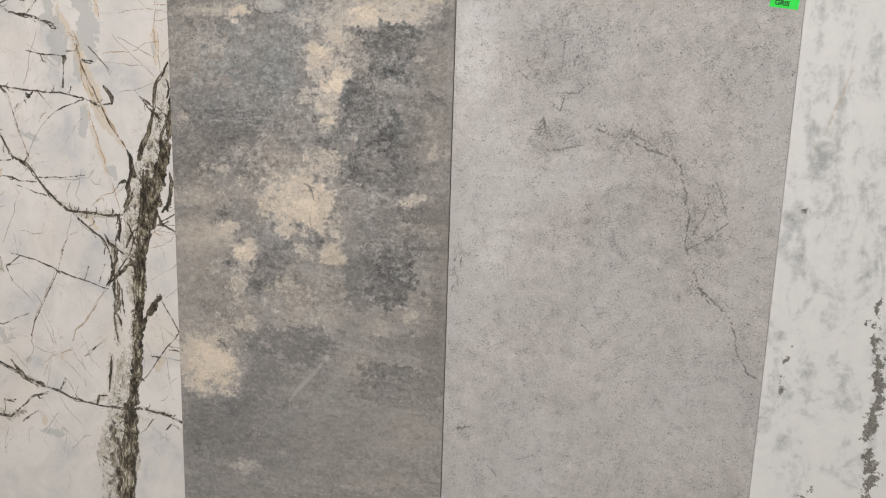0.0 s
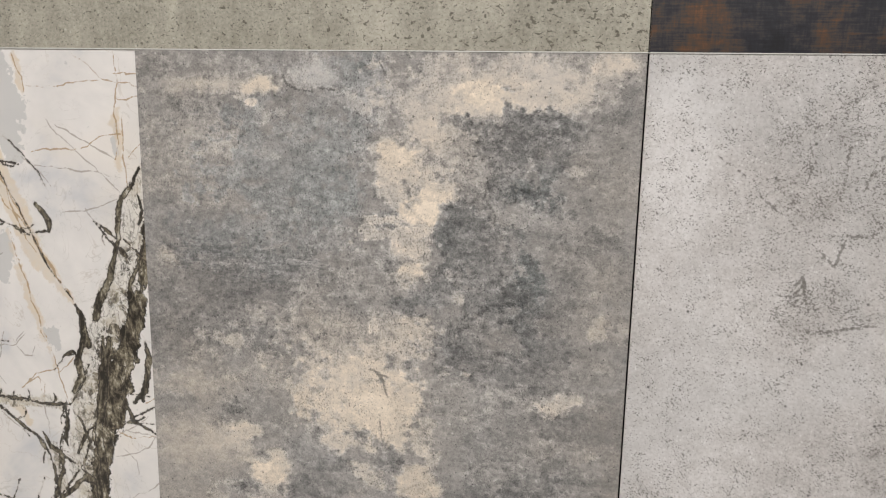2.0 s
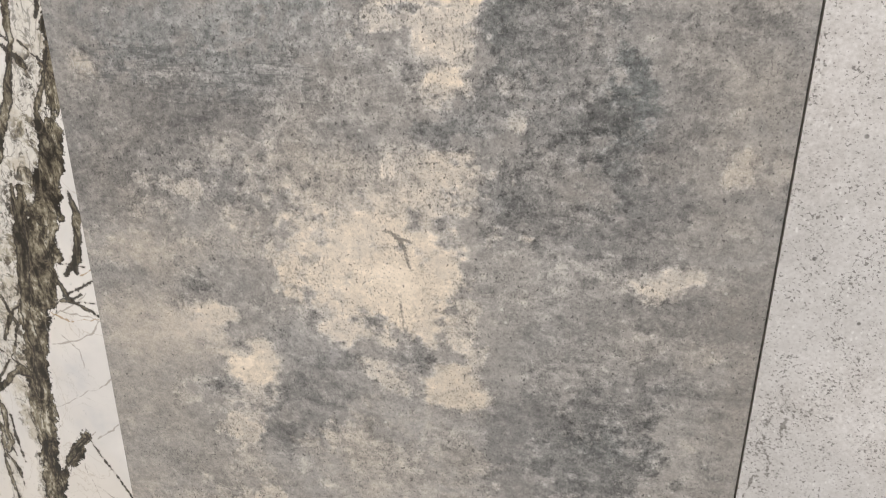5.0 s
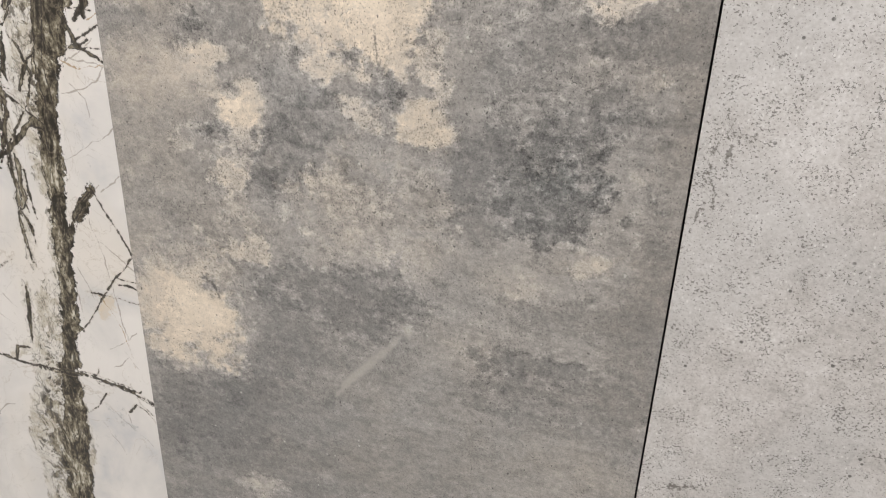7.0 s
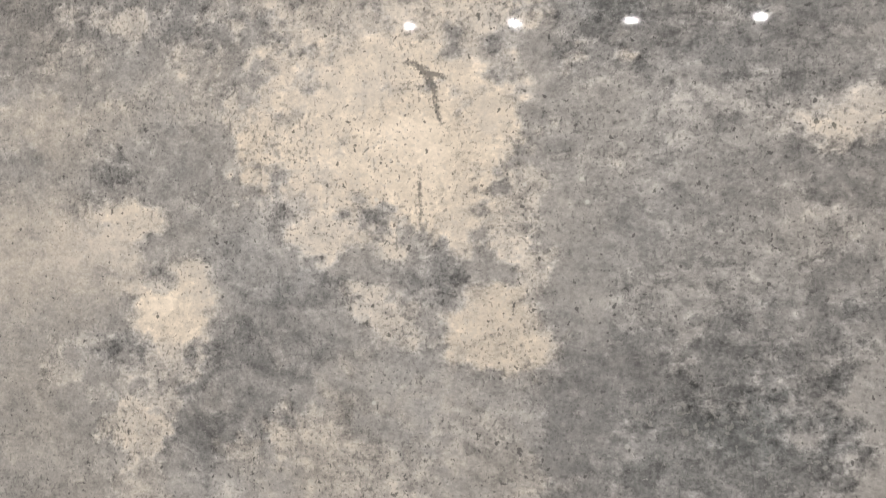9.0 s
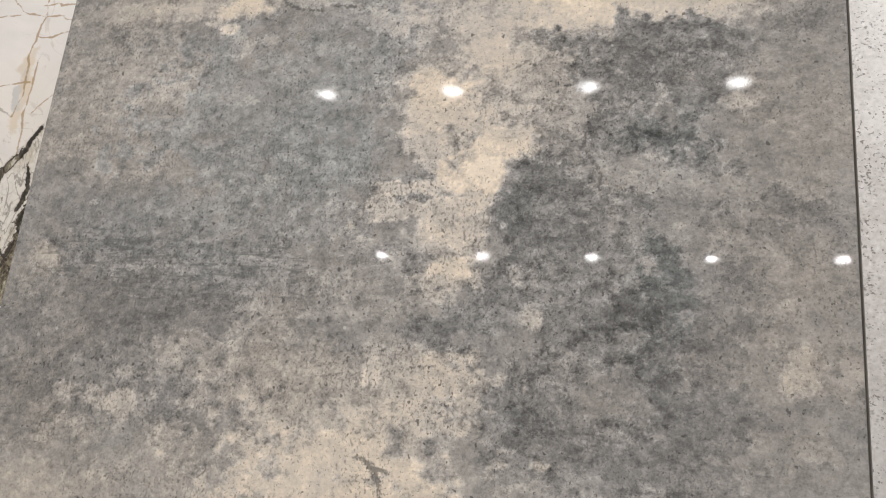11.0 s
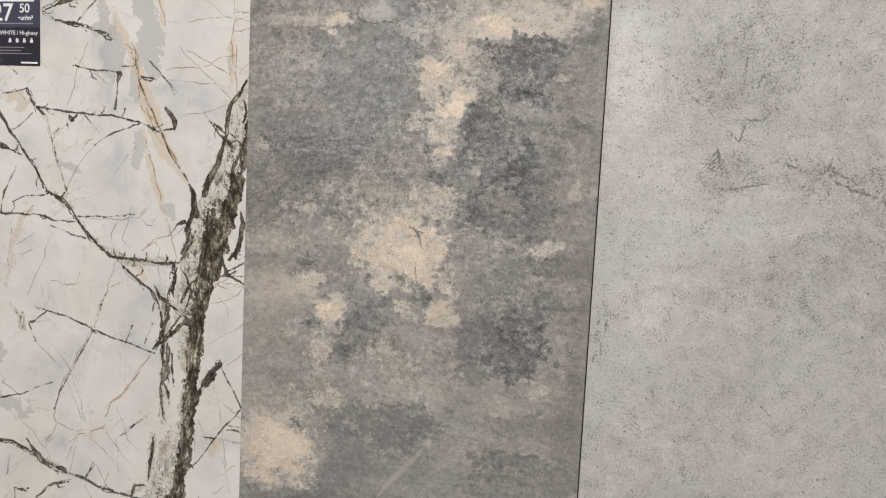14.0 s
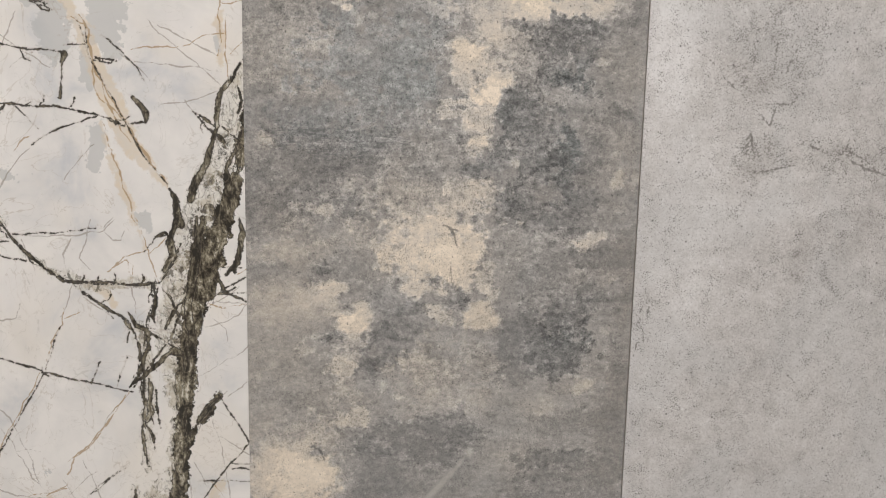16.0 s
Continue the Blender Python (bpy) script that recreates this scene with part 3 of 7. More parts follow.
vein(WHITE_DARK, 1, ((-0.22, 1.061), (-0.235, 1.027)))
vein(WHITE_DARK, 1.2, ((-0.179, 1.07), (-0.195, 1.024)))
vein(WHITE_DARK, 3.4, ((-0.566, 0.813), (-0.527, 0.809), (-0.476, 0.81), (-0.425, 0.791), (-0.376, 0.766), (-0.326, 0.759), (-0.276, 0.741), (-0.215, 0.733), (-0.154, 0.736), (-0.094, 0.74), (-0.035, 0.732), (-0, 0.718)))
vein(WHITE_DARK, 2.5, ((-0.561, 0.674), (-0.456, 0.679), (-0.389, 0.735), (-0.351, 0.747)))
vein(WHITE_DARK, 1, ((-0.3, 0.792), (-0.316, 0.76)))
vein(WHITE_DARK, 1, ((-0.424, 0.671), (-0.378, 0.702)))
vein(WHITE_DARK, 1.2, ((-0.046, 1.008), (-0.023, 0.971), (-0, 0.929)))
vein(WHITE_DARK, 1, ((-0, 0.929), (-0.041, 0.88), (-0.094, 0.807)))
vein(WHITE_DARK, 1, ((-0.076, 0.868), (-0.041, 0.869), (-0, 0.864)))
vein(WHITE_DARK, 1, ((-0.029, 0.895), (-0, 0.893)))
vein(WHITE_DARK, 1, ((-0.243, 0.85), (-0.188, 0.895)))
vein(WHITE_DARK, 0.8, ((-0.492, 0.742), (-0.484, 0.779)))
vein(WHITE_DARK, 1, ((-0.47, 0.714), (-0.441, 0.72)))
vein(WHITE_DARK, 1.5, ((-0.294, 1.588), (-0.26, 1.582)))
vein(WHITE_DARK, 1.5, ((-0.035, 0.743), (-0.024, 0.716), (-0.006, 0.7)))
vein(WHITE_DARK, 3, ((-0.071, 1.435), (-0.055, 1.415), (-0.038, 1.402)))
vein(WHITE_DARK, 1.5, ((-0.095, 1.258), (-0.13, 1.251), (-0.147, 1.229)))
vein(WHITE_DARK, 1.6, ((-0.13, 1.182), (-0.107, 1.215), (-0.096, 1.242)))
vein(WHITE_DARK, 2, ((-0.491, 1.53), (-0.462, 1.509)))
vein(WHITE_DARK, 1.6, ((-0.114, 1.096), (-0.15, 1.05), (-0.171, 1.02)))
vein(WHITE_DARK, 1.2, ((-0.068, 1.153), (-0.039, 1.166), (-0, 1.17)))
vein(WHITE_DARK, 1, ((-0.056, 1.207), (-0.006, 1.205)))
vein(WHITE_DARK, 3, ((-0.408, 1.622), (-0.374, 1.606), (-0.339, 1.599), (-0.306, 1.59), (-0.267, 1.581)))
vein(WHITE_DARK, 1.6, ((-0.339, 1.599), (-0.323, 1.616), (-0.297, 1.642)))
vein(WHITE_DARK, 5, ((-0.403, 1.624), (-0.369, 1.638), (-0.332, 1.644)))
vein(WHITE_DARK, (3.7, 2.2, 0.8, 1.3), ((-0.249, 1.515), (-0.253, 1.497), (-0.256, 1.472), (-0.258, 1.451)))
vein(WHITE_DARK, (1.4, 4.7, 4.2, 2.3), ((-0.14, 1.419), (-0.138, 1.433), (-0.146, 1.445), (-0.156, 1.456)))
vein(WHITE_DARK, (0.5, 3.7, 0.7), ((-0.354, 1.438), (-0.344, 1.43), (-0.333, 1.439)))
vein(WHITE_DARK, (0.9, 5.6, 1.9), ((-0.509, 1.381), (-0.493, 1.376), (-0.482, 1.373)))
vein(WHITE_DARK, (0.6, 2.4, 0.6), ((-0.302, 1.052), (-0.302, 1.044), (-0.293, 1.04)))
WHITE_TRUNK = []
vein(WHITE_TRUNK, (1.9, 4.7, 8.4, 13.0, 16.7, 17.7, 15.8, 14.0, 12.1, 12.1, 11.2, 12.1, 16.7, 20.5, 22.3, 22.3, 20.5), ((0.002, 1.447), (-0.001, 1.407), (-0.011, 1.345), (-0.03, 1.282), (-0.045, 1.239), (-0.061, 1.186), (-0.082, 1.131), (-0.093, 1.054), (-0.1, 0.965), (-0.107, 0.874), (-0.114, 0.804), (-0.13, 0.745), (-0.136, 0.685), (-0.141, 0.635), (-0.149, 0.576), (-0.158, 0.49), (-0.162, 0.378)))
vein(WHITE_TRUNK, (3.7, 5.6, 5.6, 3.7), ((-0.046, 1.011), (-0.062, 0.984), (-0.078, 0.961), (-0.093, 0.929)))
WHITE_BRECCIA = []
vein(WHITE_BRECCIA, (4.7, 11.2, 18.6, 27.9, 35.3, 39.1, 35.3, 33.5, 24.2, 16.7, 15.8, 16.7, 27.9, 39.1, 44.6, 46.5, 40.9, 37.2), ((-0.002, 1.502), (-0.011, 1.467), (-0.02, 1.416), (-0.03, 1.365), (-0.047, 1.313), (-0.065, 1.26), (-0.088, 1.205), (-0.102, 1.14), (-0.108, 1.053), (-0.104, 0.976), (-0.109, 0.919), (-0.115, 0.85), (-0.144, 0.767), (-0.157, 0.707), (-0.168, 0.632), (-0.175, 0.573), (-0.178, 0.487), (-0.182, 0.375)))
vein(WHITE_BRECCIA, (7.4, 11.2, 11.2, 5.6), ((-0.16, 1.12), (-0.154, 1.049), (-0.151, 0.983), (-0.156, 0.892)))
vein(WHITE_BRECCIA, (5.6, 9.3, 13.0), ((-0.175, 0.862), (-0.178, 0.786), (-0.184, 0.727)))
vein(WHITE_BRECCIA, (2.8, 6.5, 8.4, 8.4, 4.7), ((-0.323, 1.231), (-0.282, 1.197), (-0.241, 1.181), (-0.183, 1.179), (-0.136, 1.181)))
vein(WHITE_BRECCIA, (3.7, 7.4, 5.6), ((-0.399, 1.296), (-0.369, 1.283), (-0.346, 1.266)))
vein(WHITE_BRECCIA, (3.7, 9.3, 7.4, 3.7), ((-0.45, 0.804), (-0.419, 0.788), (-0.382, 0.768), (-0.35, 0.766)))
vein(WHITE_BRECCIA, (3.7, 13.0, 11.2, 4.7), ((-0.547, 0.688), (-0.495, 0.679), (-0.449, 0.68), (-0.416, 0.702)))
vein(WHITE_BRECCIA, (2.8, 7.4, 9.3, 3.7), ((-0.482, 1.083), (-0.464, 1.067), (-0.459, 1.051), (-0.453, 1.034)))
WHITE_TAN = []
vein(WHITE_TAN, (6.5, 7.4, 6.5, 8.4, 9.3, 8.4, 7.4, 3.7), ((-0.259, 1.614), (-0.241, 1.579), (-0.224, 1.533), (-0.203, 1.473), (-0.184, 1.422), (-0.162, 1.376), (-0.14, 1.356), (-0.112, 1.327)))
vein(WHITE_TAN, (3.7, 4.7, 3.7, 2.8), ((-0.205, 1.421), (-0.191, 1.359), (-0.169, 1.297), (-0.147, 1.234)))
vein(WHITE_TAN, (5.6, 11.2, 5.6), ((-0.483, 1.456), (-0.464, 1.469), (-0.44, 1.462)))
vein(WHITE_TAN, (3.7, 6.5, 5.6, 4.7), ((-0.431, 1.264), (-0.456, 1.241), (-0.477, 1.185), (-0.487, 1.117)))
vein(WHITE_TAN, (2.8, 7.4, 4.7), ((-0.235, 1.176), (-0.206, 1.167), (-0.193, 1.146)))
vein(WHITE_TAN, (3.7, 8.4, 5.6), ((-0.041, 0.871), (-0.049, 0.857), (-0.058, 0.833)))
vein(WHITE_TAN, (2.8, 5.6, 5.6, 2.8), ((-0.027, 1.581), (-0.035, 1.561), (-0.03, 1.536), (-0.028, 1.506)))
WHITE_RUST = []
vein(WHITE_RUST, 1.2, ((-0.147, 1.234), (-0.176, 1.222), (-0.206, 1.199)))
vein(WHITE_RUST, 1.2, ((-0.176, 1.222), (-0.173, 1.188)))
vein(WHITE_RUST, 1, ((-0.186, 1.008), (-0.235, 0.931), (-0.272, 0.905)))
vein(WHITE_RUST, 1, ((-0.335, 0.847), (-0.273, 0.864)))
vein(WHITE_RUST, 1, ((-0.475, 1.488), (-0.446, 1.468), (-0.441, 1.452)))
vein(WHITE_RUST, 1, ((-0.431, 1.264), (-0.45, 1.241), (-0.469, 1.235)))
vein(WHITE_RUST, 1, ((-0.041, 0.88), (-0.052, 0.868)))
vein(WHITE_RUST, 1, ((-0, 1.537), (-0.016, 1.521)))
vein(WHITE_RUST, 1, ((-0.062, 1.191), (-0.045, 1.181)))
vein(WHITE_RUST, 0.9, ((-0.091, 1.163), (-0.034, 1.144), (-0, 1.151)))
vein(WHITE_RUST, 0.9, ((-0.147, 1.224), (-0.126, 1.241), (-0.112, 1.257)))
vein(WHITE_RUST, 0.9, ((-0.475, 1.24), (-0.485, 1.162), (-0.481, 1.117)))
vein(WHITE_RUST, 0.8, ((-0.058, 0.867), (-0.035, 0.824), (-0.023, 0.768)))
vein(WHITE_DARK, 0.9, ((-0.23, 1.564), (-0.215, 1.513), (-0.192, 1.468), (-0.17, 1.42), (-0.145, 1.373), (-0.112, 1.329)))
vein(WHITE_DARK, 2, ((-0.219, 1.554), (-0.215, 1.523)))
WHITE_GREY = []
vein(WHITE_GREY, 0.9, ((-0.253, 1.186), (-0.272, 1.13)))
vein(WHITE_GREY, 0.8, ((-0.392, 1.01), (-0.356, 0.972), (-0.322, 0.889), (-0.316, 0.866)))
vein(WHITE_GREY, 0.8, ((-0.254, 0.906), (-0.225, 0.84), (-0.195, 0.82)))
vein(WHITE_GREY, 0.8, ((-0.336, 0.829), (-0.35, 0.769)))
vein(WHITE_GREY, 0.8, ((-0.08, 1.033), (-0, 1.082)))
vein(WHITE_GREY, 0.8, ((-0.093, 0.943), (-0.034, 1.014)))
vein(WHITE_GREY, 0.7, ((-0.058, 0.787), (-0.012, 0.821)))
vein(WHITE_GREY, 0.8, ((-0.095, 0.714), (-0.012, 0.65)))
vein(WHITE_GREY, 0.8, ((-0.368, 0.634), (-0.328, 0.7)))
vein(WHITE_GREY, 0.8, ((-0.458, 0.624), (-0.479, 0.594)))
vein(WHITE_GREY, 0.7, ((-0.412, 1.121), (-0.402, 1.054)))
vein(WHITE_GREY, 0.7, ((-0.306, 1.194), (-0.323, 1.247)))
WHITE_SMUDGE = []
blot(WHITE_SMUDGE, -0.273, 1.538, 0.016, 0.025, 1)
blot(WHITE_SMUDGE, -0.182, 1.549, 0.014, 0.038, 1)
blot(WHITE_SMUDGE, -0.349, 1.348, 0.024, 0.01, 0.8)
blot(WHITE_SMUDGE, -0.213, 1.377, 0.01, 0.025, 1)
blot(WHITE_SMUDGE, -0.225, 1.488, 0.007, 0.023, 1)
blot(WHITE_SMUDGE, -0.146, 1.277, 0.013, 0.011, 0.9)
blot(WHITE_SMUDGE, -0.498, 0.885, 0.028, 0.014, 0.8)
blot(WHITE_SMUDGE, -0.5, 0.979, 0.015, 0.03, 0.6)
blot(WHITE_SMUDGE, -0.447, 0.872, 0.031, 0.012, 0.6)
blot(WHITE_SMUDGE, -0.342, 0.65, 0.032, 0.015, 0.6)
blot(WHITE_SMUDGE, -0.369, 0.773, 0.012, 0.009, 0.9)
blot(WHITE_SMUDGE, -0.405, 0.823, 0.013, 0.009, 0.8)
blot(WHITE_SMUDGE, -0.059, 0.682, 0.024, 0.029, 0.4)
blot(WHITE_SMUDGE, -0.322, 0.889, 0.015, 0.014, 0.4)
vein(WHITE_GREY, 1.0, ((-0.340, 1.542), (-0.323, 1.526), (-0.291, 1.506), (-0.269, 1.492)))
vein(WHITE_GREY, 0.9, ((-0.137, 1.565), (-0.113, 1.543), (-0.083, 1.518), (-0.057, 1.498), (-0.031, 1.474)))
vein(WHITE_GREY, 0.9, ((-0.118, 1.557), (-0.083, 1.540), (-0.052, 1.526), (-0.035, 1.517)))
vein(WHITE_GREY, 0.9, ((-0.150, 1.504), (-0.114, 1.502), (-0.070, 1.500), (-0.028, 1.492)))
vein(WHITE_GREY, 0.8, ((-0.031, 1.469), (-0.062, 1.457), (-0.098, 1.449), (-0.124, 1.446)))
vein(WHITE_GREY, 0.8, ((-0.311, 1.571), (-0.326, 1.546), (-0.337, 1.509), (-0.346, 1.476), (-0.356, 1.455)))
vein(WHITE_GREY, 0.8, ((-0.427, 1.502), (-0.442, 1.491)))
vein(WHITE_GREY, 0.8, ((-0.370, 1.513), (-0.390, 1.492)))
vein(WHITE_GREY, 0.8, ((-0.324, 1.491), (-0.305, 1.510), (-0.293, 1.516)))
vein(WHITE_GREY, 0.9, ((-0.306, 1.380), (-0.325, 1.359), (-0.346, 1.328), (-0.356, 1.302)))
vein(WHITE_GREY, 0.8, ((-0.215, 1.385), (-0.236, 1.363), (-0.256, 1.337)))
vein(WHITE_GREY, 0.8, ((-0.084, 1.453), (-0.067, 1.433), (-0.058, 1.421)))
vein(WHITE_GREY, 0.8, ((-0.368, 1.413), (-0.385, 1.391)))
vein(WHITE_GREY, 0.8, ((-0.193, 1.282), (-0.207, 1.265)))
vein(WHITE_GREY, 0.8, ((-0.391, 1.382), (-0.375, 1.408), (-0.351, 1.426)))
vein(WHITE_GREY, 0.8, ((-0.172, 1.516), (-0.146, 1.496), (-0.133, 1.478)))
vein(WHITE_GREY, 0.8, ((-0.360, 1.562), (-0.354, 1.552)))
vein(WHITE_GREY, 0.9, ((-0.335, 1.253), (-0.297, 1.254), (-0.264, 1.253), (-0.231, 1.257), (-0.207, 1.259), (-0.193, 1.276)))
vein(WHITE_GREY, 0.8, ((-0.207, 1.259), (-0.194, 1.247), (-0.180, 1.247), (-0.175, 1.264)))
vein(WHITE_GREY, 0.9, ((-0.389, 1.220), (-0.406, 1.180), (-0.423, 1.138), (-0.440, 1.097)))
vein(WHITE_GREY, 0.8, ((-0.391, 1.131), (-0.360, 1.124), (-0.335, 1.130), (-0.330, 1.148)))
vein(WHITE_GREY, 0.8, ((-0.263, 1.202), (-0.267, 1.226), (-0.254, 1.248)))
vein(WHITE_GREY, 0.8, ((-0.223, 1.275), (-0.231, 1.240), (-0.241, 1.218), (-0.228, 1.203)))
vein(WHITE_GREY, 0.8, ((-0.471, 1.192), (-0.449, 1.202), (-0.426, 1.219)))
vein(WHITE_GREY, 0.8, ((-0.470, 1.172), (-0.450, 1.173), (-0.432, 1.187)))
vein(WHITE_GREY, 0.9, ((-0.395, 1.106), (-0.401, 1.081)))
vein(WHITE_GREY, 0.9, ((-0.429, 1.015), (-0.396, 0.989), (-0.372, 0.968), (-0.356, 0.937)))
vein(WHITE_GREY, 0.8, ((-0.397, 1.017), (-0.396, 0.989)))
vein(WHITE_GREY, 0.8, ((-0.425, 1.088), (-0.410, 1.103)))
vein(WHITE_GREY, 0.8, ((-0.442, 1.051), (-0.418, 1.048), (-0.393, 1.058)))
vein(WHITE_GREY, 0.9, ((-0.239, 1.161), (-0.220, 1.145), (-0.202, 1.132)))
vein(WHITE_GREY, 0.8, ((-0.168, 1.178), (-0.166, 1.152), (-0.169, 1.127)))
vein(WHITE_GREY, 0.8, ((-0.122, 1.163), (-0.108, 1.142), (-0.113, 1.120)))
vein(WHITE_GREY, 0.9, ((-0.141, 1.109), (-0.123, 1.101), (-0.104, 1.094)))
vein(WHITE_GREY, 0.8, ((-0.062, 1.114), (-0.035, 1.124), (-0.012, 1.134), (-0.001, 1.148)))
vein(WHITE_GREY, 0.8, ((-0.067, 1.140), (-0.044, 1.154), (-0.016, 1.151), (-0.001, 1.148)))
vein(WHITE_GREY, 0.8, ((-0.057, 1.136), (-0.035, 1.111), (-0.031, 1.089)))
vein(WHITE_GREY, 0.8, ((-0.011, 1.177), (-0.030, 1.159), (-0.044, 1.154)))
vein(WHITE_GREY, 0.8, ((-0.032, 1.005), (-0.013, 1.019), (-0.001, 1.029)))
vein(WHITE_GREY, 0.8, ((-0.323, 1.201), (-0.316, 1.179)))
vein(WHITE_GREY, 0.8, ((-0.192, 0.994), (-0.211, 0.970), (-0.227, 0.947)))
vein(WHITE_GREY, 0.9, ((-0.500, 0.929), (-0.475, 0.912), (-0.451, 0.895), (-0.427, 0.880)))
vein(WHITE_GREY, 0.9, ((-0.456, 0.854), (-0.429, 0.832), (-0.405, 0.805), (-0.386, 0.778)))
vein(WHITE_GREY, 0.9, ((-0.359, 0.944), (-0.345, 0.914), (-0.327, 0.878), (-0.308, 0.859)))
vein(WHITE_GREY, 0.8, ((-0.350, 0.921), (-0.330, 0.923), (-0.310, 0.918)))
vein(WHITE_GREY, 0.9, ((-0.377, 0.860), (-0.353, 0.850), (-0.328, 0.844)))
vein(WHITE_GREY, 0.8, ((-0.282, 0.877), (-0.264, 0.846), (-0.236, 0.810), (-0.207, 0.794)))
vein(WHITE_GREY, 0.8, ((-0.233, 0.886), (-0.253, 0.870), (-0.274, 0.852)))
vein(WHITE_GREY, 0.8, ((-0.328, 0.845), (-0.350, 0.810), (-0.361, 0.785)))
vein(WHITE_GREY, 0.8, ((-0.309, 0.837), (-0.275, 0.816), (-0.254, 0.794)))
vein(WHITE_GREY, 0.8, ((-0.254, 0.844), (-0.250, 0.814), (-0.247, 0.781)))
vein(WHITE_GREY, 0.9, ((-0.320, 0.740), (-0.299, 0.713), (-0.274, 0.691), (-0.265, 0.678)))
vein(WHITE_GREY, 0.8, ((-0.368, 0.731), (-0.340, 0.690), (-0.306, 0.654), (-0.277, 0.632)))
vein(WHITE_GREY, 0.9, ((-0.372, 0.645), (-0.356, 0.666), (-0.340, 0.682)))
vein(WHITE_GREY, 0.8, ((-0.517, 0.643), (-0.498, 0.619), (-0.481, 0.586)))
vein(WHITE_GREY, 0.8, ((-0.470, 0.647), (-0.480, 0.606), (-0.482, 0.577)))
vein(WHITE_GREY, 0.8, ((-0.298, 0.790), (-0.282, 0.763), (-0.268, 0.745)))
vein(WHITE_GREY, 0.8, ((-0.084, 0.897), (-0.062, 0.853)))
vein(WHITE_GREY, 0.9, ((-0.055, 0.968), (-0.042, 0.924), (-0.033, 0.855), (-0.020, 0.787)))
vein(WHITE_GREY, 0.8, ((-0.080, 0.884), (-0.066, 0.857)))
vein(WHITE_GREY, 0.8, ((-0.046, 0.941), (-0.023, 0.925), (-0.001, 0.909)))
vein(WHITE_GREY, 0.8, ((-0.056, 0.762), (-0.029, 0.784)))
vein(WHITE_GREY, 0.8, ((-0.045, 0.690), (-0.026, 0.653)))
vein(WHITE_GREY, 0.8, ((-0.088, 0.666), (-0.069, 0.639), (-0.060, 0.622)))
vein(WHITE_GREY, 0.8, ((-0.034, 0.795), (-0.015, 0.768)))
vein(WHITE_GREY, 0.8, ((-0.094, 0.873), (-0.088, 0.814)))
vein(WHITE_GREY, 0.8, ((-0.187, 0.805), (-0.178, 0.782)))
vein(WHITE_GREY, 0.8, ((-0.241, 0.656), (-0.261, 0.649), (-0.292, 0.616)))
vein(WHITE_RUST, 1.8, ((-0.227, 1.572), (-0.214, 1.548), (-0.213, 1.515), (-0.205, 1.487), (-0.188, 1.454), (-0.170, 1.422), (-0.149, 1.381), (-0.127, 1.352), (-0.109, 1.326)))
vein(WHITE_RUST, 1.4, ((-0.238, 1.568), (-0.221, 1.556), (-0.214, 1.540)))
vein(WHITE_RUST, 1.4, ((-0.211, 1.507), (-0.214, 1.474), (-0.201, 1.450), (-0.180, 1.417), (-0.162, 1.389)))
vein(WHITE_RUST, 1.2, ((-0.203, 1.483), (-0.192, 1.450), (-0.166, 1.414), (-0.144, 1.377), (-0.118, 1.340)))
vein(WHITE_RUST, 1.3, ((-0.202, 1.421), (-0.194, 1.388), (-0.181, 1.350), (-0.173, 1.317), (-0.163, 1.283), (-0.156, 1.267)))
vein(WHITE_RUST, 1.2, ((-0.025, 1.574), (-0.025, 1.534), (-0.026, 1.478)))
vein(WHITE_RUST, 1.1, ((-0.159, 1.520), (-0.132, 1.526), (-0.100, 1.525), (-0.074, 1.532), (-0.052, 1.544), (-0.030, 1.549)))
vein(WHITE_RUST, 1.0, ((-0.409, 1.441), (-0.394, 1.399), (-0.382, 1.361), (-0.365, 1.314), (-0.353, 1.276)))
vein(WHITE_RUST, 1.0, ((-0.329, 1.378), (-0.319, 1.388), (-0.312, 1.395), (-0.300, 1.400)))
vein(WHITE_TAN, (4.0, 9.0, 12.0, 14.0, 12.0, 6.0, 3.0), ((-0.222, 1.568), (-0.213, 1.528), (-0.200, 1.483), (-0.183, 1.442), (-0.166, 1.401), (-0.144, 1.368), (-0.113, 1.327)))
vein(WHITE_TAN, (3.0, 5.0, 5.0, 4.0), ((-0.202, 1.417), (-0.186, 1.359), (-0.173, 1.317), (-0.158, 1.271)))
vein(WHITE_TAN, (5.0, 12.0, 12.0, 5.0), ((-0.464, 1.471), (-0.453, 1.461), (-0.449, 1.453), (-0.463, 1.446)))
vein(WHITE_TAN, (3.0, 8.0, 4.0), ((-0.238, 1.572), (-0.230, 1.560), (-0.214, 1.552)))
vein(WHITE_RUST, 1.0, ((-0.268, 1.147), (-0.273, 1.120), (-0.289, 1.087), (-0.300, 1.060)))
vein(WHITE_RUST, 1.2, ((-0.305, 1.046), (-0.326, 1.008), (-0.348, 0.969), (-0.364, 0.937)))
vein(WHITE_RUST, 1.0, ((-0.160, 1.278), (-0.147, 1.244), (-0.137, 1.210), (-0.130, 1.180)))
vein(WHITE_RUST, 1.0, ((-0.202, 1.198), (-0.176, 1.217), (-0.169, 1.208), (-0.170, 1.182)))
vein(WHITE_RUST, 1.0, ((-0.016, 1.196), (-0.001, 1.204)))
vein(WHITE_RUST, 1.0, ((-0.268, 1.131), (-0.246, 1.139)))
vein(WHITE_RUST, 1.0, ((-0.181, 1.013), (-0.201, 0.984), (-0.226, 0.950)))
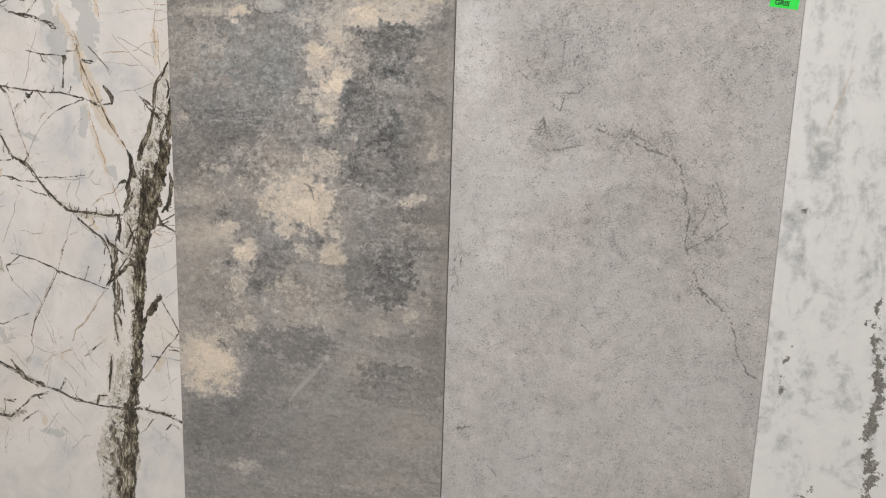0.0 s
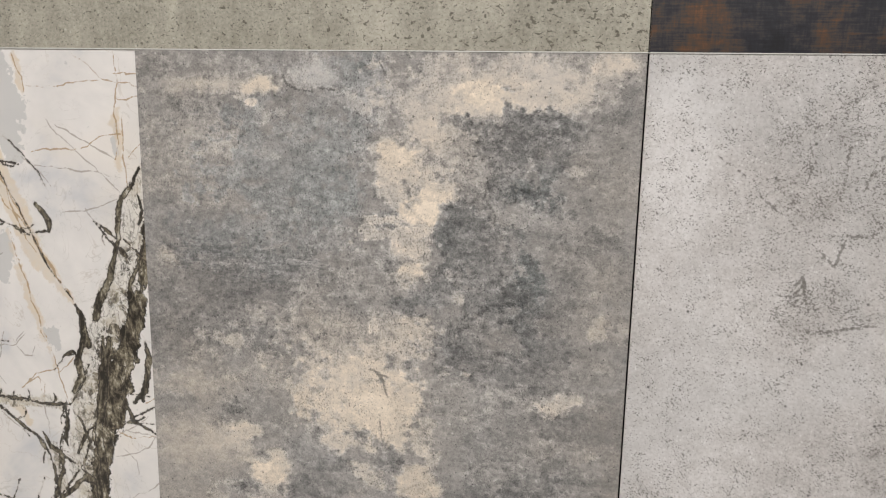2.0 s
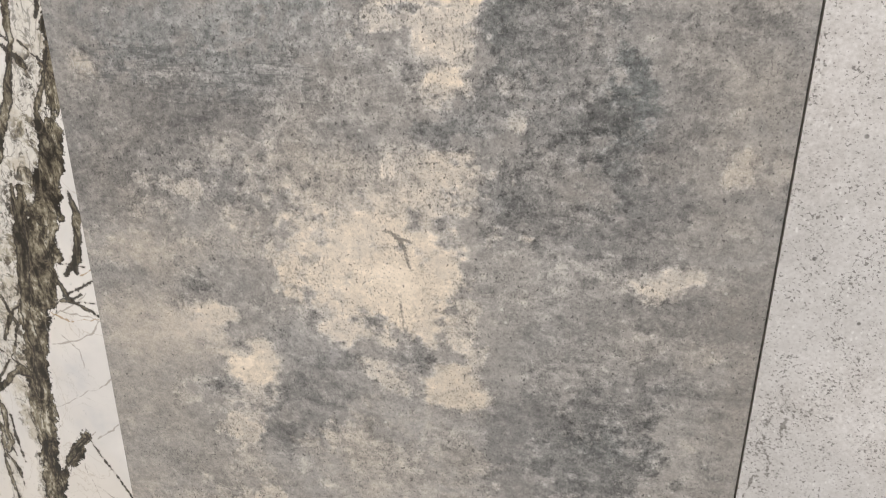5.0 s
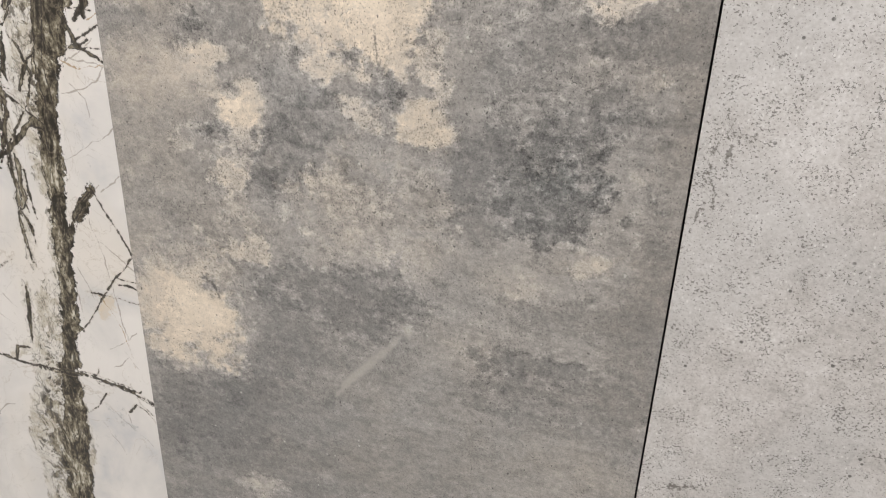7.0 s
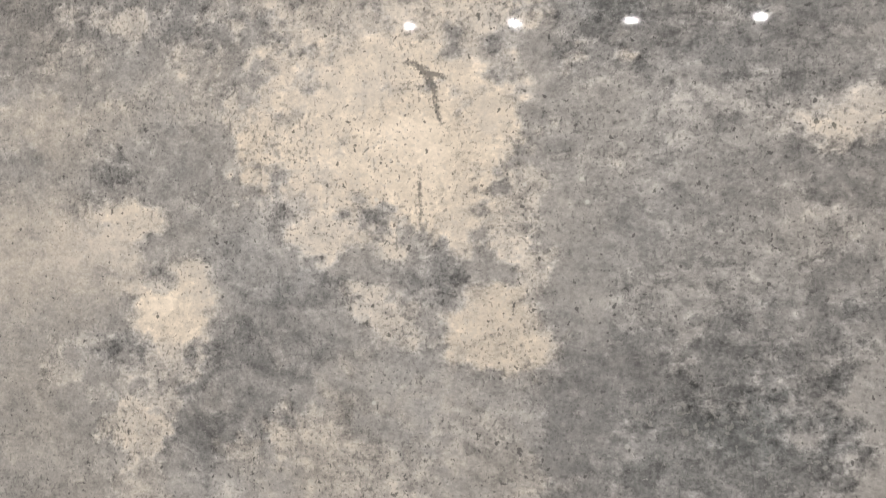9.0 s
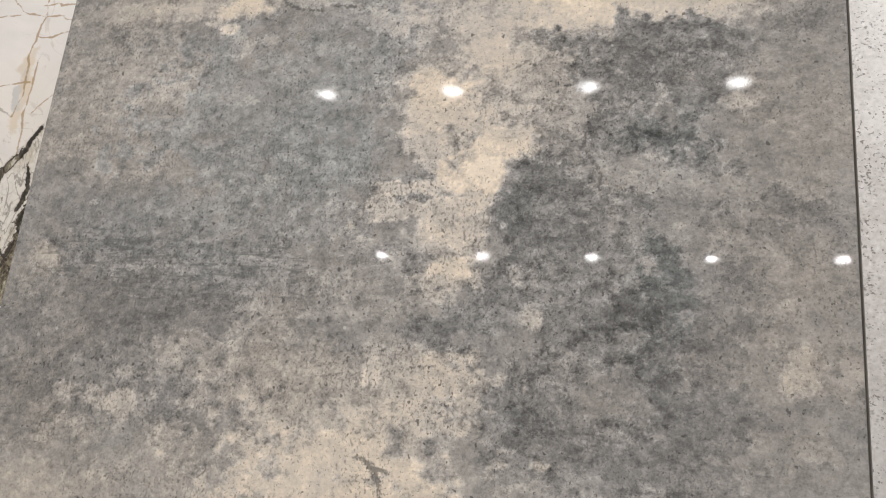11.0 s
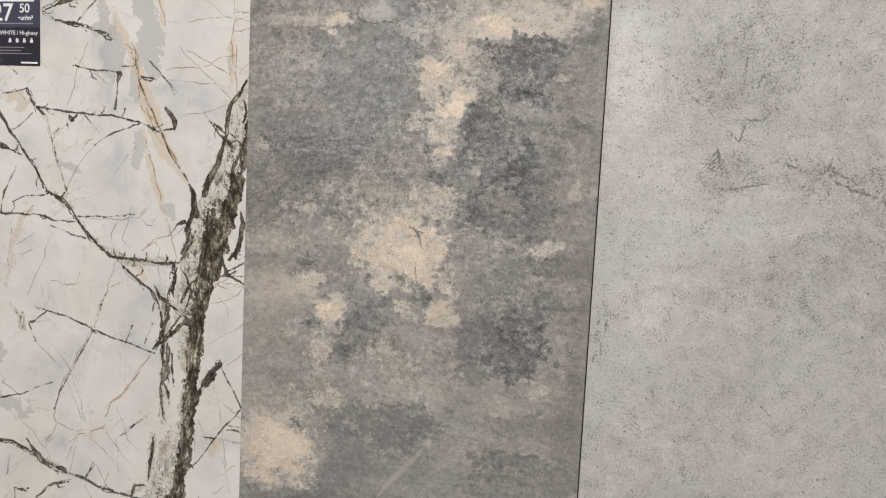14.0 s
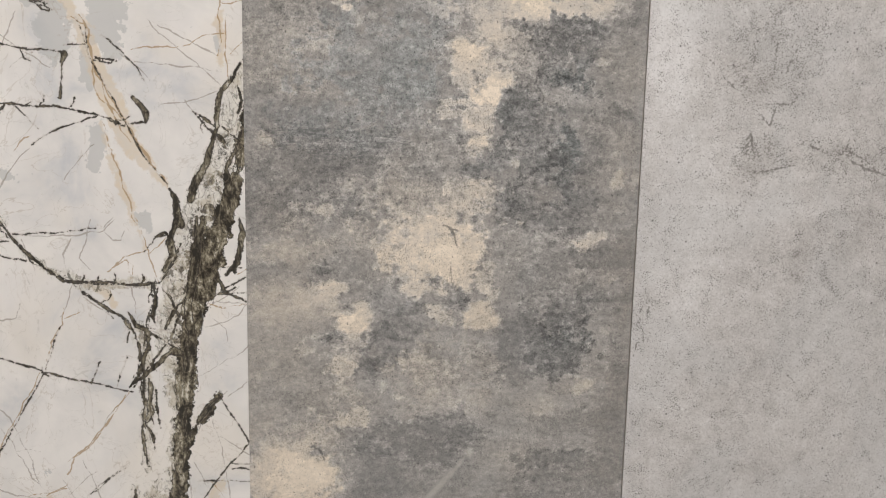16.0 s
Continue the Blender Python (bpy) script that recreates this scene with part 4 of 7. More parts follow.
vein(WHITE_RUST, 1.2, ((-0.361, 0.946), (-0.380, 0.902), (-0.384, 0.874), (-0.378, 0.858), (-0.397, 0.825), (-0.403, 0.801)))
vein(WHITE_RUST, 1.2, ((-0.221, 0.956), (-0.242, 0.929), (-0.262, 0.911), (-0.277, 0.882)))
vein(WHITE_RUST, 1.0, ((-0.354, 0.824), (-0.328, 0.843), (-0.303, 0.852), (-0.278, 0.859)))
vein(WHITE_RUST, 1.0, ((-0.307, 0.639), (-0.318, 0.603)))
vein(WHITE_RUST, 1.0, ((-0.267, 0.774), (-0.277, 0.754), (-0.258, 0.741)))
vein(WHITE_TAN, (3.0, 6.0, 3.0), ((-0.052, 0.856), (-0.045, 0.852), (-0.040, 0.846)))
vein(WHITE_TAN, (3.0, 7.0, 3.0), ((-0.313, 0.845), (-0.304, 0.842), (-0.296, 0.838)))
vein(WHITE_TAN, (4.0, 9.0, 4.0), ((-0.370, 0.692), (-0.363, 0.680), (-0.366, 0.668)))
vein(WHITE_DARK, (0.6, 2.5, 3.4, 3.4, 3.1, 4.3, 5.6, 5.0), ((-0.001, 1.515), (-0.015, 1.489), (-0.031, 1.468), (-0.038, 1.442), (-0.040, 1.413), (-0.054, 1.363), (-0.070, 1.335), (-0.081, 1.308)))
vein(WHITE_DARK, (1.2, 5.0, 6.2), ((-0.111, 1.323), (-0.100, 1.303), (-0.095, 1.271)))
vein(WHITE_DARK, (0.6, 2.5, 1.9), ((-0.066, 1.435), (-0.051, 1.423), (-0.040, 1.414)))
vein(WHITE_DARK, (1.2, 4.3, 1.9), ((-0.040, 1.407), (-0.035, 1.400), (-0.029, 1.395)))
vein(WHITE_DARK, (0.6, 2.5, 3.1, 1.9), ((-0.001, 1.414), (-0.014, 1.381), (-0.025, 1.356), (-0.028, 1.341)))
vein(WHITE_DARK, (0.6, 1.9, 1.2), ((-0.009, 1.475), (-0.002, 1.455), (-0.009, 1.438)))
vein(WHITE_DARK, 1.6, ((-0.031, 1.415), (-0.009, 1.397), (-0.001, 1.385)))
vein(WHITE_DARK, (2.5, 5.0, 5.0, 4.3, 4.3, 2.5), ((-0.062, 1.282), (-0.077, 1.230), (-0.082, 1.182), (-0.086, 1.139), (-0.081, 1.099), (-0.082, 1.073)))
vein(WHITE_DARK, (1.2, 4.3, 4.3, 1.2), ((-0.008, 1.280), (-0.004, 1.259), (-0.011, 1.233), (-0.018, 1.198)))
vein(WHITE_DARK, (1.2, 3.7, 2.5), ((-0.096, 1.280), (-0.108, 1.258), (-0.115, 1.241)))
vein(WHITE_DARK, (1.2, 3.7, 3.1, 1.2), ((-0.130, 1.176), (-0.136, 1.149), (-0.140, 1.131), (-0.136, 1.118)))
vein(WHITE_DARK, (1.2, 3.1, 1.2), ((-0.157, 1.050), (-0.167, 1.032), (-0.177, 1.020)))
vein(WHITE_DARK, (0.6, 2.5, 2.5, 0.6), ((-0.158, 1.014), (-0.154, 0.992), (-0.159, 0.969), (-0.157, 0.953)))
vein(WHITE_DARK, (0.6, 1.9, 0.6), ((-0.139, 1.016), (-0.137, 0.984), (-0.135, 0.955)))
vein(WHITE_DARK, (0.6, 3.7, 3.7, 1.2), ((-0.045, 1.004), (-0.060, 0.985), (-0.074, 0.970), (-0.081, 0.957)))
vein(WHITE_DARK, (0.6, 1.9, 0.6), ((-0.043, 1.165), (-0.030, 1.168), (-0.016, 1.177)))
vein(WHITE_DARK, (0.6, 2.5, 0.6), ((-0.161, 0.960), (-0.160, 0.928), (-0.154, 0.892)))
vein(WHITE_DARK, (0.6, 2.5, 0.6), ((-0.154, 0.961), (-0.145, 0.939), (-0.143, 0.920)))
vein(WHITE_DARK, (0.6, 2.5, 1.9, 0.6), ((-0.176, 0.855), (-0.177, 0.825), (-0.183, 0.791), (-0.183, 0.767)))
vein(WHITE_DARK, (0.6, 2.5, 0.6), ((-0.218, 0.735), (-0.213, 0.755), (-0.188, 0.762)))
vein(WHITE_DARK, 1.4, ((-0.105, 0.679), (-0.088, 0.700), (-0.073, 0.718)))
vein(WHITE_DARK, 1.4, ((-0.026, 0.886), (-0.014, 0.889), (-0.001, 0.886)))
vein(WHITE_DARK, 1.4, ((-0.042, 0.697), (-0.028, 0.711), (-0.016, 0.709), (-0.001, 0.689)))
vein(WHITE_DARK, (1.2, 3.7, 5.0, 1.9), ((-0.445, 0.819), (-0.431, 0.798), (-0.412, 0.781), (-0.392, 0.768)))
vein(WHITE_DARK, (0.6, 3.1, 0.6), ((-0.379, 0.774), (-0.369, 0.772), (-0.357, 0.767)))
vein(WHITE_DARK, 1.4, ((-0.474, 0.719), (-0.472, 0.697), (-0.476, 0.682)))
vein(WHITE_DARK, 1.4, ((-0.474, 0.719), (-0.458, 0.714), (-0.446, 0.713)))
vein(WHITE_DARK, 1.6, ((-0.425, 0.667), (-0.404, 0.686), (-0.388, 0.695), (-0.370, 0.696)))
vein(WHITE_DARK, 1.2, ((-0.317, 0.755), (-0.298, 0.788)))
vein(WHITE_DARK, 1.2, ((-0.247, 0.845), (-0.185, 0.895)))
vein(WHITE_BRECCIA, (8.0, 20.0, 38.0, 52.0, 58.0, 60.0), ((-0.125, 0.758), (-0.138, 0.729), (-0.151, 0.698), (-0.162, 0.659), (-0.167, 0.629), (-0.173, 0.610)))
vein(WHITE_BRECCIA, (4.0, 9.0, 9.0, 4.0), ((-0.183, 0.777), (-0.203, 0.756), (-0.213, 0.745), (-0.223, 0.735)))
vein(WHITE_BRECCIA, (5.0, 12.0, 14.0, 8.0), ((-0.137, 0.879), (-0.143, 0.842), (-0.153, 0.817), (-0.163, 0.793)))
vein(WHITE_DARK, (0.8, 1.6, 1.4, 0.8), ((-0.126, 1.176), (-0.112, 1.159), (-0.102, 1.131), (-0.110, 1.106)))
vein(WHITE_DARK, (1.0, 3.0, 3.5, 2.5, 3.0, 1.5), ((-0.175, 1.138), (-0.165, 1.117), (-0.150, 1.111), (-0.148, 1.082), (-0.156, 1.060), (-0.168, 1.031)))
vein(WHITE_DARK, (1.0, 2.0, 2.5, 3.0), ((-0.150, 1.111), (-0.129, 1.098), (-0.110, 1.084), (-0.095, 1.071)))
vein(WHITE_DARK, (2.0, 7.0, 3.0), ((-0.116, 1.080), (-0.109, 1.077), (-0.099, 1.073)))
vein(WHITE_DARK, (2.5, 3.0, 1.5), ((-0.168, 1.029), (-0.141, 1.052), (-0.111, 1.079)))
vein(WHITE_DARK, (1.0, 4.0, 3.0, 5.0, 2.0), ((-0.150, 1.042), (-0.146, 1.021), (-0.150, 0.999), (-0.146, 0.981), (-0.152, 0.966)))
vein(WHITE_DARK, (0.8, 3.0, 1.0), ((-0.158, 1.017), (-0.156, 0.995), (-0.161, 0.972)))
vein(WHITE_DARK, (1.5, 2.5, 1.5), ((-0.048, 1.200), (-0.029, 1.168), (-0.001, 1.154)))
vein(WHITE_DARK, (0.8, 1.6, 0.8), ((-0.036, 1.173), (-0.018, 1.181), (-0.001, 1.192)))
vein(WHITE_DARK, (2.0, 4.0, 6.0, 3.0), ((-0.100, 1.281), (-0.109, 1.249), (-0.108, 1.222), (-0.121, 1.202)))
vein(WHITE_DARK, (2.0, 6.0, 6.0, 4.0, 6.0, 4.0), ((-0.070, 1.282), (-0.074, 1.227), (-0.083, 1.178), (-0.089, 1.135), (-0.085, 1.093), (-0.095, 1.049)))
vein(WHITE_DARK, (1.0, 4.0, 2.0), ((-0.006, 1.243), (-0.013, 1.215), (-0.028, 1.197)))
vein(WHITE_DARK, (1.0, 2.5, 1.0), ((-0.132, 1.252), (-0.117, 1.259), (-0.106, 1.249)))
vein(WHITE_DARK, (1.0, 3.0, 1.0), ((-0.090, 1.160), (-0.109, 1.138), (-0.121, 1.112)))
vein(WHITE_TRUNK, (3.0, 9.0, 10.0, 8.0, 10.0), ((-0.062, 1.282), (-0.069, 1.220), (-0.079, 1.164), (-0.086, 1.107), (-0.096, 1.013)))
blot(WHITE_SMUDGE, -0.202, 1.637, 0.013, 0.025, 1)
blot(WHITE_SMUDGE, -0.197, 1.592, 0.017, 0.039, 1)
blot(WHITE_SMUDGE, -0.212, 1.550, 0.012, 0.021, 0.9)
blot(WHITE_SMUDGE, -0.259, 1.554, 0.012, 0.036, 0.9)
blot(WHITE_SMUDGE, -0.029, 1.542, 0.006, 0.022, 0.7)
vein(WHITE_TAN, (3.0, 5.0, 4.0, 2.0), ((-0.173, 1.647), (-0.167, 1.629), (-0.165, 1.609), (-0.162, 1.593)))
vein(WHITE_RUST, 1.0, ((-0.173, 1.647), (-0.169, 1.629), (-0.162, 1.613), (-0.162, 1.597)))
vein(WHITE_RUST, 1.2, ((-0.031, 1.648), (-0.032, 1.606), (-0.032, 1.558), (-0.035, 1.518)))
vein(WHITE_RUST, 0.9, ((-0.088, 1.648), (-0.060, 1.626), (-0.036, 1.609), (-0.001, 1.605)))
vein(WHITE_RUST, 0.9, ((-0.031, 1.622), (-0.015, 1.619), (-0.001, 1.622)))
vein(WHITE_RUST, 0.8, ((-0.030, 1.590), (-0.014, 1.593), (-0.001, 1.597)))
vein(WHITE_RUST, 0.8, ((-0.159, 1.603), (-0.122, 1.605), (-0.084, 1.607), (-0.052, 1.614)))
DARK_PRINT = []
dab(DARK_PRINT, 0.322, 0.628, 0.347, 0.08, 0.5, 0, 0.9, 0.3, grit=0.15)
dab(DARK_PRINT, 0.322, 0.747, 0.315, 0.091, 0.49, 0, 0.8, 0.3, grit=0.15)
dab(DARK_PRINT, 0.081, 0.741, 0.077, 0.08, 0.43, -0.1, 0.8, 0.3, grit=0.3)
dab(DARK_PRINT, 0.216, 0.717, 0.102, 0.037, 0.57, 0.3, 0.7, 0.3, grit=0.15)
dab(DARK_PRINT, 0.505, 0.748, 0.099, 0.032, 0.6, 0.35, 0.7, 0.3, grit=0.15)
dab(DARK_PRINT, 0.473, 0.854, 0.111, 0.05, 0.45, 0, 0.6, 0.3, grit=0.2)
dab(DARK_PRINT, 0.296, 0.651, 0.08, 0.04, 0.53, 0.1, 0.5, 0.3)
dab(DARK_PRINT, 0.144, 0.632, 0.025, 0.011, 0.68, 0.2, 0.8, 0.25, grit=0.4)
dab(DARK_PRINT, 0.488, 0.656, 0.101, 0.028, 0.54, 0.2, 0.6, 0.3)
dab(DARK_PRINT, 0.412, 0.707, 0.077, 0.032, 0.48, 0, 0.6, 0.3)
dab(DARK_PRINT, 0.034, 0.585, 0.043, 0.042, 0.47, 0, 0.5, 0.3)
dab(DARK_PRINT, 0.331, 0.961, 0.378, 0.267, 0.56, 0.1, 1, 0.3, grit=0.3)
dab(DARK_PRINT, 0.062, 1.08, 0.088, 0.133, 0.56, 0.35, 0.8, 0.25, grit=0.2)
dab(DARK_PRINT, 0.06, 1.147, 0.058, 0.033, 0.6, 0.45, 0.7, 0.25, grit=0.2)
dab(DARK_PRINT, 0.106, 1.027, 0.074, 0.038, 0.52, 0.2, 0.7, 0.3, grit=0.5)
dab(DARK_PRINT, 0.101, 0.985, 0.069, 0.026, 0.55, 0.3, 0.6, 0.3, grit=0.5)
dab(DARK_PRINT, 0.473, 1.183, 0.095, 0.063, 0.48, 0, 0.8, 0.3, grit=0.6)
dab(DARK_PRINT, 0.455, 1.177, 0.051, 0.027, 0.55, 0.05, 0.6, 0.3, grit=0.7)
dab(DARK_PRINT, 0.497, 1.193, 0.017, 0.011, 0.56, 0, 0.6, 0.3, grit=0.8)
dab(DARK_PRINT, 0.439, 1.207, 0.041, 0.018, 0.52, 0.1, 0.5, 0.3, grit=0.6)
dab(DARK_PRINT, 0.596, 1.101, 0.026, 0.145, 0.5, 0.35, 0.8, 0.3, grit=0.25)
dab(DARK_PRINT, 0.577, 0.928, 0.03, 0.096, 0.46, 0.3, 0.7, 0.3, grit=0.2)
dab(DARK_PRINT, 0.473, 1.087, 0.056, 0.051, 0.41, -0.1, 0.85, 0.3, grit=0.7)
dab(DARK_PRINT, 0.487, 1.097, 0.026, 0.013, 0.36, -0.3, 0.8, 0.3, grit=0.8)
dab(DARK_PRINT, 0.447, 1.044, 0.041, 0.014, 0.41, -0.1, 0.7, 0.3, grit=0.6)
dab(DARK_PRINT, 0.45, 1.079, 0.03, 0.009, 0.46, 0, 0.5, 0.3, grit=0.9)
dab(DARK_PRINT, 0.417, 1.115, 0.027, 0.03, 0.47, 0, 0.6, 0.3, grit=0.3)
dab(DARK_PRINT, 0.511, 1.132, 0.007, 0.047, 0.41, 0.1, 0.5, 0.25, grit=0.5)
dab(DARK_PRINT, 0.399, 1.162, 0.019, 0.052, 0.52, 0.1, 0.85, 0.12, grit=0.25)
dab(DARK_PRINT, 0.403, 1.072, 0.02, 0.048, 0.45, 0.05, 0.8, 0.12, grit=0.25)
dab(DARK_PRINT, 0.406, 1.034, 0.027, 0.044, 0.46, 0.1, 0.6, 0.3, grit=0.2)
dab(DARK_PRINT, 0.217, 1.089, 0.045, 0.045, 0.46, -0.1, 0.9, 0.3, grit=0.5)
dab(DARK_PRINT, 0.185, 1.056, 0.022, 0.041, 0.42, -0.1, 0.7, 0.25, grit=0.5)
dab(DARK_PRINT, 0.252, 1.088, 0.041, 0.008, 0.52, 0, 0.6, 0.3, grit=0.3)
dab(DARK_PRINT, 0.238, 1.154, 0.048, 0.028, 0.56, 0.1, 0.7, 0.3, grit=0.5)
dab(DARK_PRINT, 0.259, 1.126, 0.028, 0.018, 0.49, -0.1, 0.6, 0.3, grit=0.5)
dab(DARK_PRINT, 0.302, 1.028, 0.07, 0.052, 0.58, 0.4, 0.8, 0.3, grit=0.7)
dab(DARK_PRINT, 0.302, 1.048, 0.052, 0.02, 0.61, 0.4, 0.6, 0.3, grit=0.9)
dab(DARK_PRINT, 0.284, 0.983, 0.055, 0.017, 0.63, 0.4, 0.7, 0.3, grit=0.4)
dab(DARK_PRINT, 0.331, 0.979, 0.035, 0.017, 0.66, 0.35, 0.6, 0.3, grit=0.3)
dab(DARK_PRINT, 0.352, 1.053, 0.022, 0.033, 0.52, 0.3, 0.7, 0.2, grit=0.5)
dab(DARK_PRINT, 0.207, 1.018, 0.008, 0.006, 0.64, 0.2, 0.7, 0.2)
dab(DARK_PRINT, 0.23, 1.002, 0.007, 0.005, 0.67, 0.3, 0.8, 0.15)
dab(DARK_PRINT, 0.277, 0.924, 0.083, 0.04, 0.44, -0.05, 0.85, 0.35, grit=0.4)
dab(DARK_PRINT, 0.325, 0.931, 0.03, 0.014, 0.42, 0, 0.7, 0.3, grit=0.5)
dab(DARK_PRINT, 0.227, 0.941, 0.039, 0.033, 0.46, -0.05, 0.7, 0.3, grit=0.4)
dab(DARK_PRINT, 0.19, 0.864, 0.042, 0.044, 0.45, 0, 0.7, 0.35, grit=0.25)
dab(DARK_PRINT, 0.242, 0.848, 0.082, 0.036, 0.49, 0, 0.7, 0.35, grit=0.3)
dab(DARK_PRINT, 0.139, 0.761, 0.054, 0.058, 0.42, -0.3, 0.8, 0.35, grit=0.3)
dab(DARK_PRINT, 0.05, 0.762, 0.041, 0.042, 0.46, 0.1, 0.7, 0.35, grit=0.3)
dab(DARK_PRINT, 0.066, 0.708, 0.05, 0.044, 0.42, 0, 0.6, 0.35, grit=0.3)
dab(DARK_PRINT, 0.055, 0.803, 0.04, 0.011, 0.62, 0.5, 0.6, 0.25, grit=0.4)
dab(DARK_PRINT, 0.069, 0.791, 0.036, 0.011, 0.56, 0.3, 0.6, 0.25)
dab(DARK_PRINT, 0.217, 0.751, 0.081, 0.049, 0.49, -0.05, 0.7, 0.35, grit=0.2)
dab(DARK_PRINT, 0.192, 0.685, 0.094, 0.035, 0.46, 0, 0.6, 0.35, grit=0.2)
dab(DARK_PRINT, 0.185, 0.737, 0.015, 0.013, 0.54, 0, 0.5, 0.3)
dab(DARK_PRINT, 0.357, 0.84, 0.069, 0.042, 0.52, 0.1, 0.7, 0.35, grit=0.3)
dab(DARK_PRINT, 0.414, 0.899, 0.046, 0.018, 0.6, 0.3, 0.7, 0.3, grit=0.3)
dab(DARK_PRINT, 0.487, 0.896, 0.06, 0.013, 0.43, 0, 0.75, 0.3, grit=0.5)
dab(DARK_PRINT, 0.473, 0.863, 0.04, 0.02, 0.45, 0, 0.6, 0.3, grit=0.5)
dab(DARK_PRINT, 0.496, 0.913, 0.018, 0.004, 0.59, 0.1, 0.8, 0.2, grit=0.5)
dab(DARK_PRINT, 0.497, 0.842, 0.074, 0.027, 0.47, 0.1, 0.7, 0.35, grit=0.4)
dab(DARK_PRINT, 0.37, 0.808, 0.026, 0.029, 0.54, 0.1, 0.5, 0.35)
dab(DARK_PRINT, 0.548, 0.793, 0.062, 0.028, 0.55, 0.3, 0.8, 0.3, grit=0.2)
dab(DARK_PRINT, 0.416, 0.745, 0.077, 0.031, 0.5, 0.2, 0.6, 0.35, grit=0.2)
dab(DARK_PRINT, 0.313, 0.706, 0.057, 0.025, 0.52, 0.2, 0.6, 0.35, grit=0.2)
dab(DARK_PRINT, 0.156, 0.646, 0.026, 0.011, 0.61, 0.2, 0.8, 0.25, grit=0.4)
dab(DARK_PRINT, 0.244, 0.68, 0.011, 0.012, 0.58, 0.1, 0.6, 0.25)
dab(DARK_PRINT, 0.509, 0.842, 0.022, 0.013, 0.54, 0.1, 0.5, 0.3, grit=0.6)
dab(DARK_PRINT, 0.453, 0.979, 0.037, 0.016, 0.62, 0.4, 0.75, 0.3, turn=-22, grit=0.3)
dab(DARK_PRINT, 0.528, 1.018, 0.025, 0.009, 0.62, 0.5, 0.9, 0.25, turn=14, grit=0.5)
dab(DARK_PRINT, 0.514, 1.008, 0.01, 0.006, 0.66, 0.5, 0.6, 0.2, grit=0.8)
dab(DARK_PRINT, 0.481, 1.013, 0.03, 0.011, 0.51, 0.2, 0.5, 0.3)
dab(DARK_PRINT, 0.419, 0.996, 0.032, 0.023, 0.56, 0.2, 0.6, 0.35, grit=0.2)
dab(DARK_PRINT, 0.498, 0.946, 0.053, 0.018, 0.5, 0.1, 0.6, 0.3, grit=0.4)
dab(DARK_PRINT, 0.434, 0.932, 0.028, 0.019, 0.58, 0.1, 0.5, 0.3, grit=0.5)
dab(DARK_PRINT, 0.388, 0.96, 0.034, 0.024, 0.54, 0, 0.5, 0.3, grit=0.4)
dab(DARK_PRINT, 0.571, 1.064, 0.015, 0.004, 0.54, 0.2, 0.6, 0.25, grit=0.6)
dab(DARK_PRINT, 0.557, 1.11, 0.011, 0.013, 0.59, 0.4, 0.8, 0.3, grit=0.4)
dab(DARK_PRINT, 0.567, 1.193, 0.008, 0.009, 0.64, 0.5, 0.8, 0.25, grit=0.6)
dab(DARK_PRINT, 0.583, 1.043, 0.023, 0.01, 0.45, 0.2, 0.5, 0.3)
dab(DARK_PRINT, 0.551, 1.042, 0.014, 0.011, 0.43, 0.1, 0.5, 0.3)
dab(DARK_PRINT, 0.522, 0.964, 0.041, 0.012, 0.48, 0.2, 0.5, 0.3)
dab(DARK_PRINT, 0.072, 0.867, 0.062, 0.054, 0.74, 0.75, 1, 0.2, grit=0.35)
dab(DARK_PRINT, 0.068, 0.87, 0.044, 0.034, 0.79, 0.9, 0.9, 0.25, grit=0.25)
dab(DARK_PRINT, 0.018, 0.878, 0.024, 0.031, 0.64, 0.5, 0.7, 0.25, grit=0.5)
dab(DARK_PRINT, 0.02, 0.818, 0.029, 0.01, 0.73, 0.7, 0.7, 0.2, grit=0.5)
dab(DARK_PRINT, 0.095, 0.935, 0.032, 0.021, 0.67, 0.6, 0.8, 0.3, grit=0.7)
dab(DARK_PRINT, 0.055, 0.948, 0.044, 0.015, 0.59, 0.4, 0.6, 0.3, grit=0.6)
dab(DARK_PRINT, 0.155, 1.01, 0.02, 0.016, 0.61, 0.4, 0.7, 0.3, grit=1)
dab(DARK_PRINT, 0.159, 0.97, 0.02, 0.016, 0.68, 0.5, 0.7, 0.2, grit=1)
dab(DARK_PRINT, 0.128, 0.928, 0.021, 0.014, 0.59, 0.3, 0.6, 0.25, grit=1)
dab(DARK_PRINT, 0.15, 0.949, 0.016, 0.004, 0.45, 0, 0.5, 0.2)
dab(DARK_PRINT, 0.128, 1.176, 0.024, 0.009, 0.79, 0.7, 0.65, 0.3, grit=0.3)
dab(DARK_PRINT, 0.105, 1.156, 0.031, 0.013, 0.71, 0.5, 0.7, 0.3, grit=0.2)
dab(DARK_PRINT, 0.15, 1.08, 0.021, 0.023, 0.64, 0.35, 0.8, 0.28, grit=1)
dab(DARK_PRINT, 0.143, 1.056, 0.018, 0.012, 0.69, 0.5, 0.8, 0.2, grit=0.9)
dab(DARK_PRINT, 0.163, 1.136, 0.025, 0.019, 0.76, 0.6, 0.8, 0.25, grit=0.6)
dab(DARK_PRINT, 0.158, 1.121, 0.021, 0.018, 0.89, 0.8, 0.75, 0.22, grit=0.2)
dab(DARK_PRINT, 0.178, 1.143, 0.008, 0.016, 0.81, 0.7, 0.7, 0.15, grit=0.6)
dab(DARK_PRINT, 0.094, 1.081, 0.018, 0.014, 0.65, 0.4, 0.7, 0.2, grit=0.9)
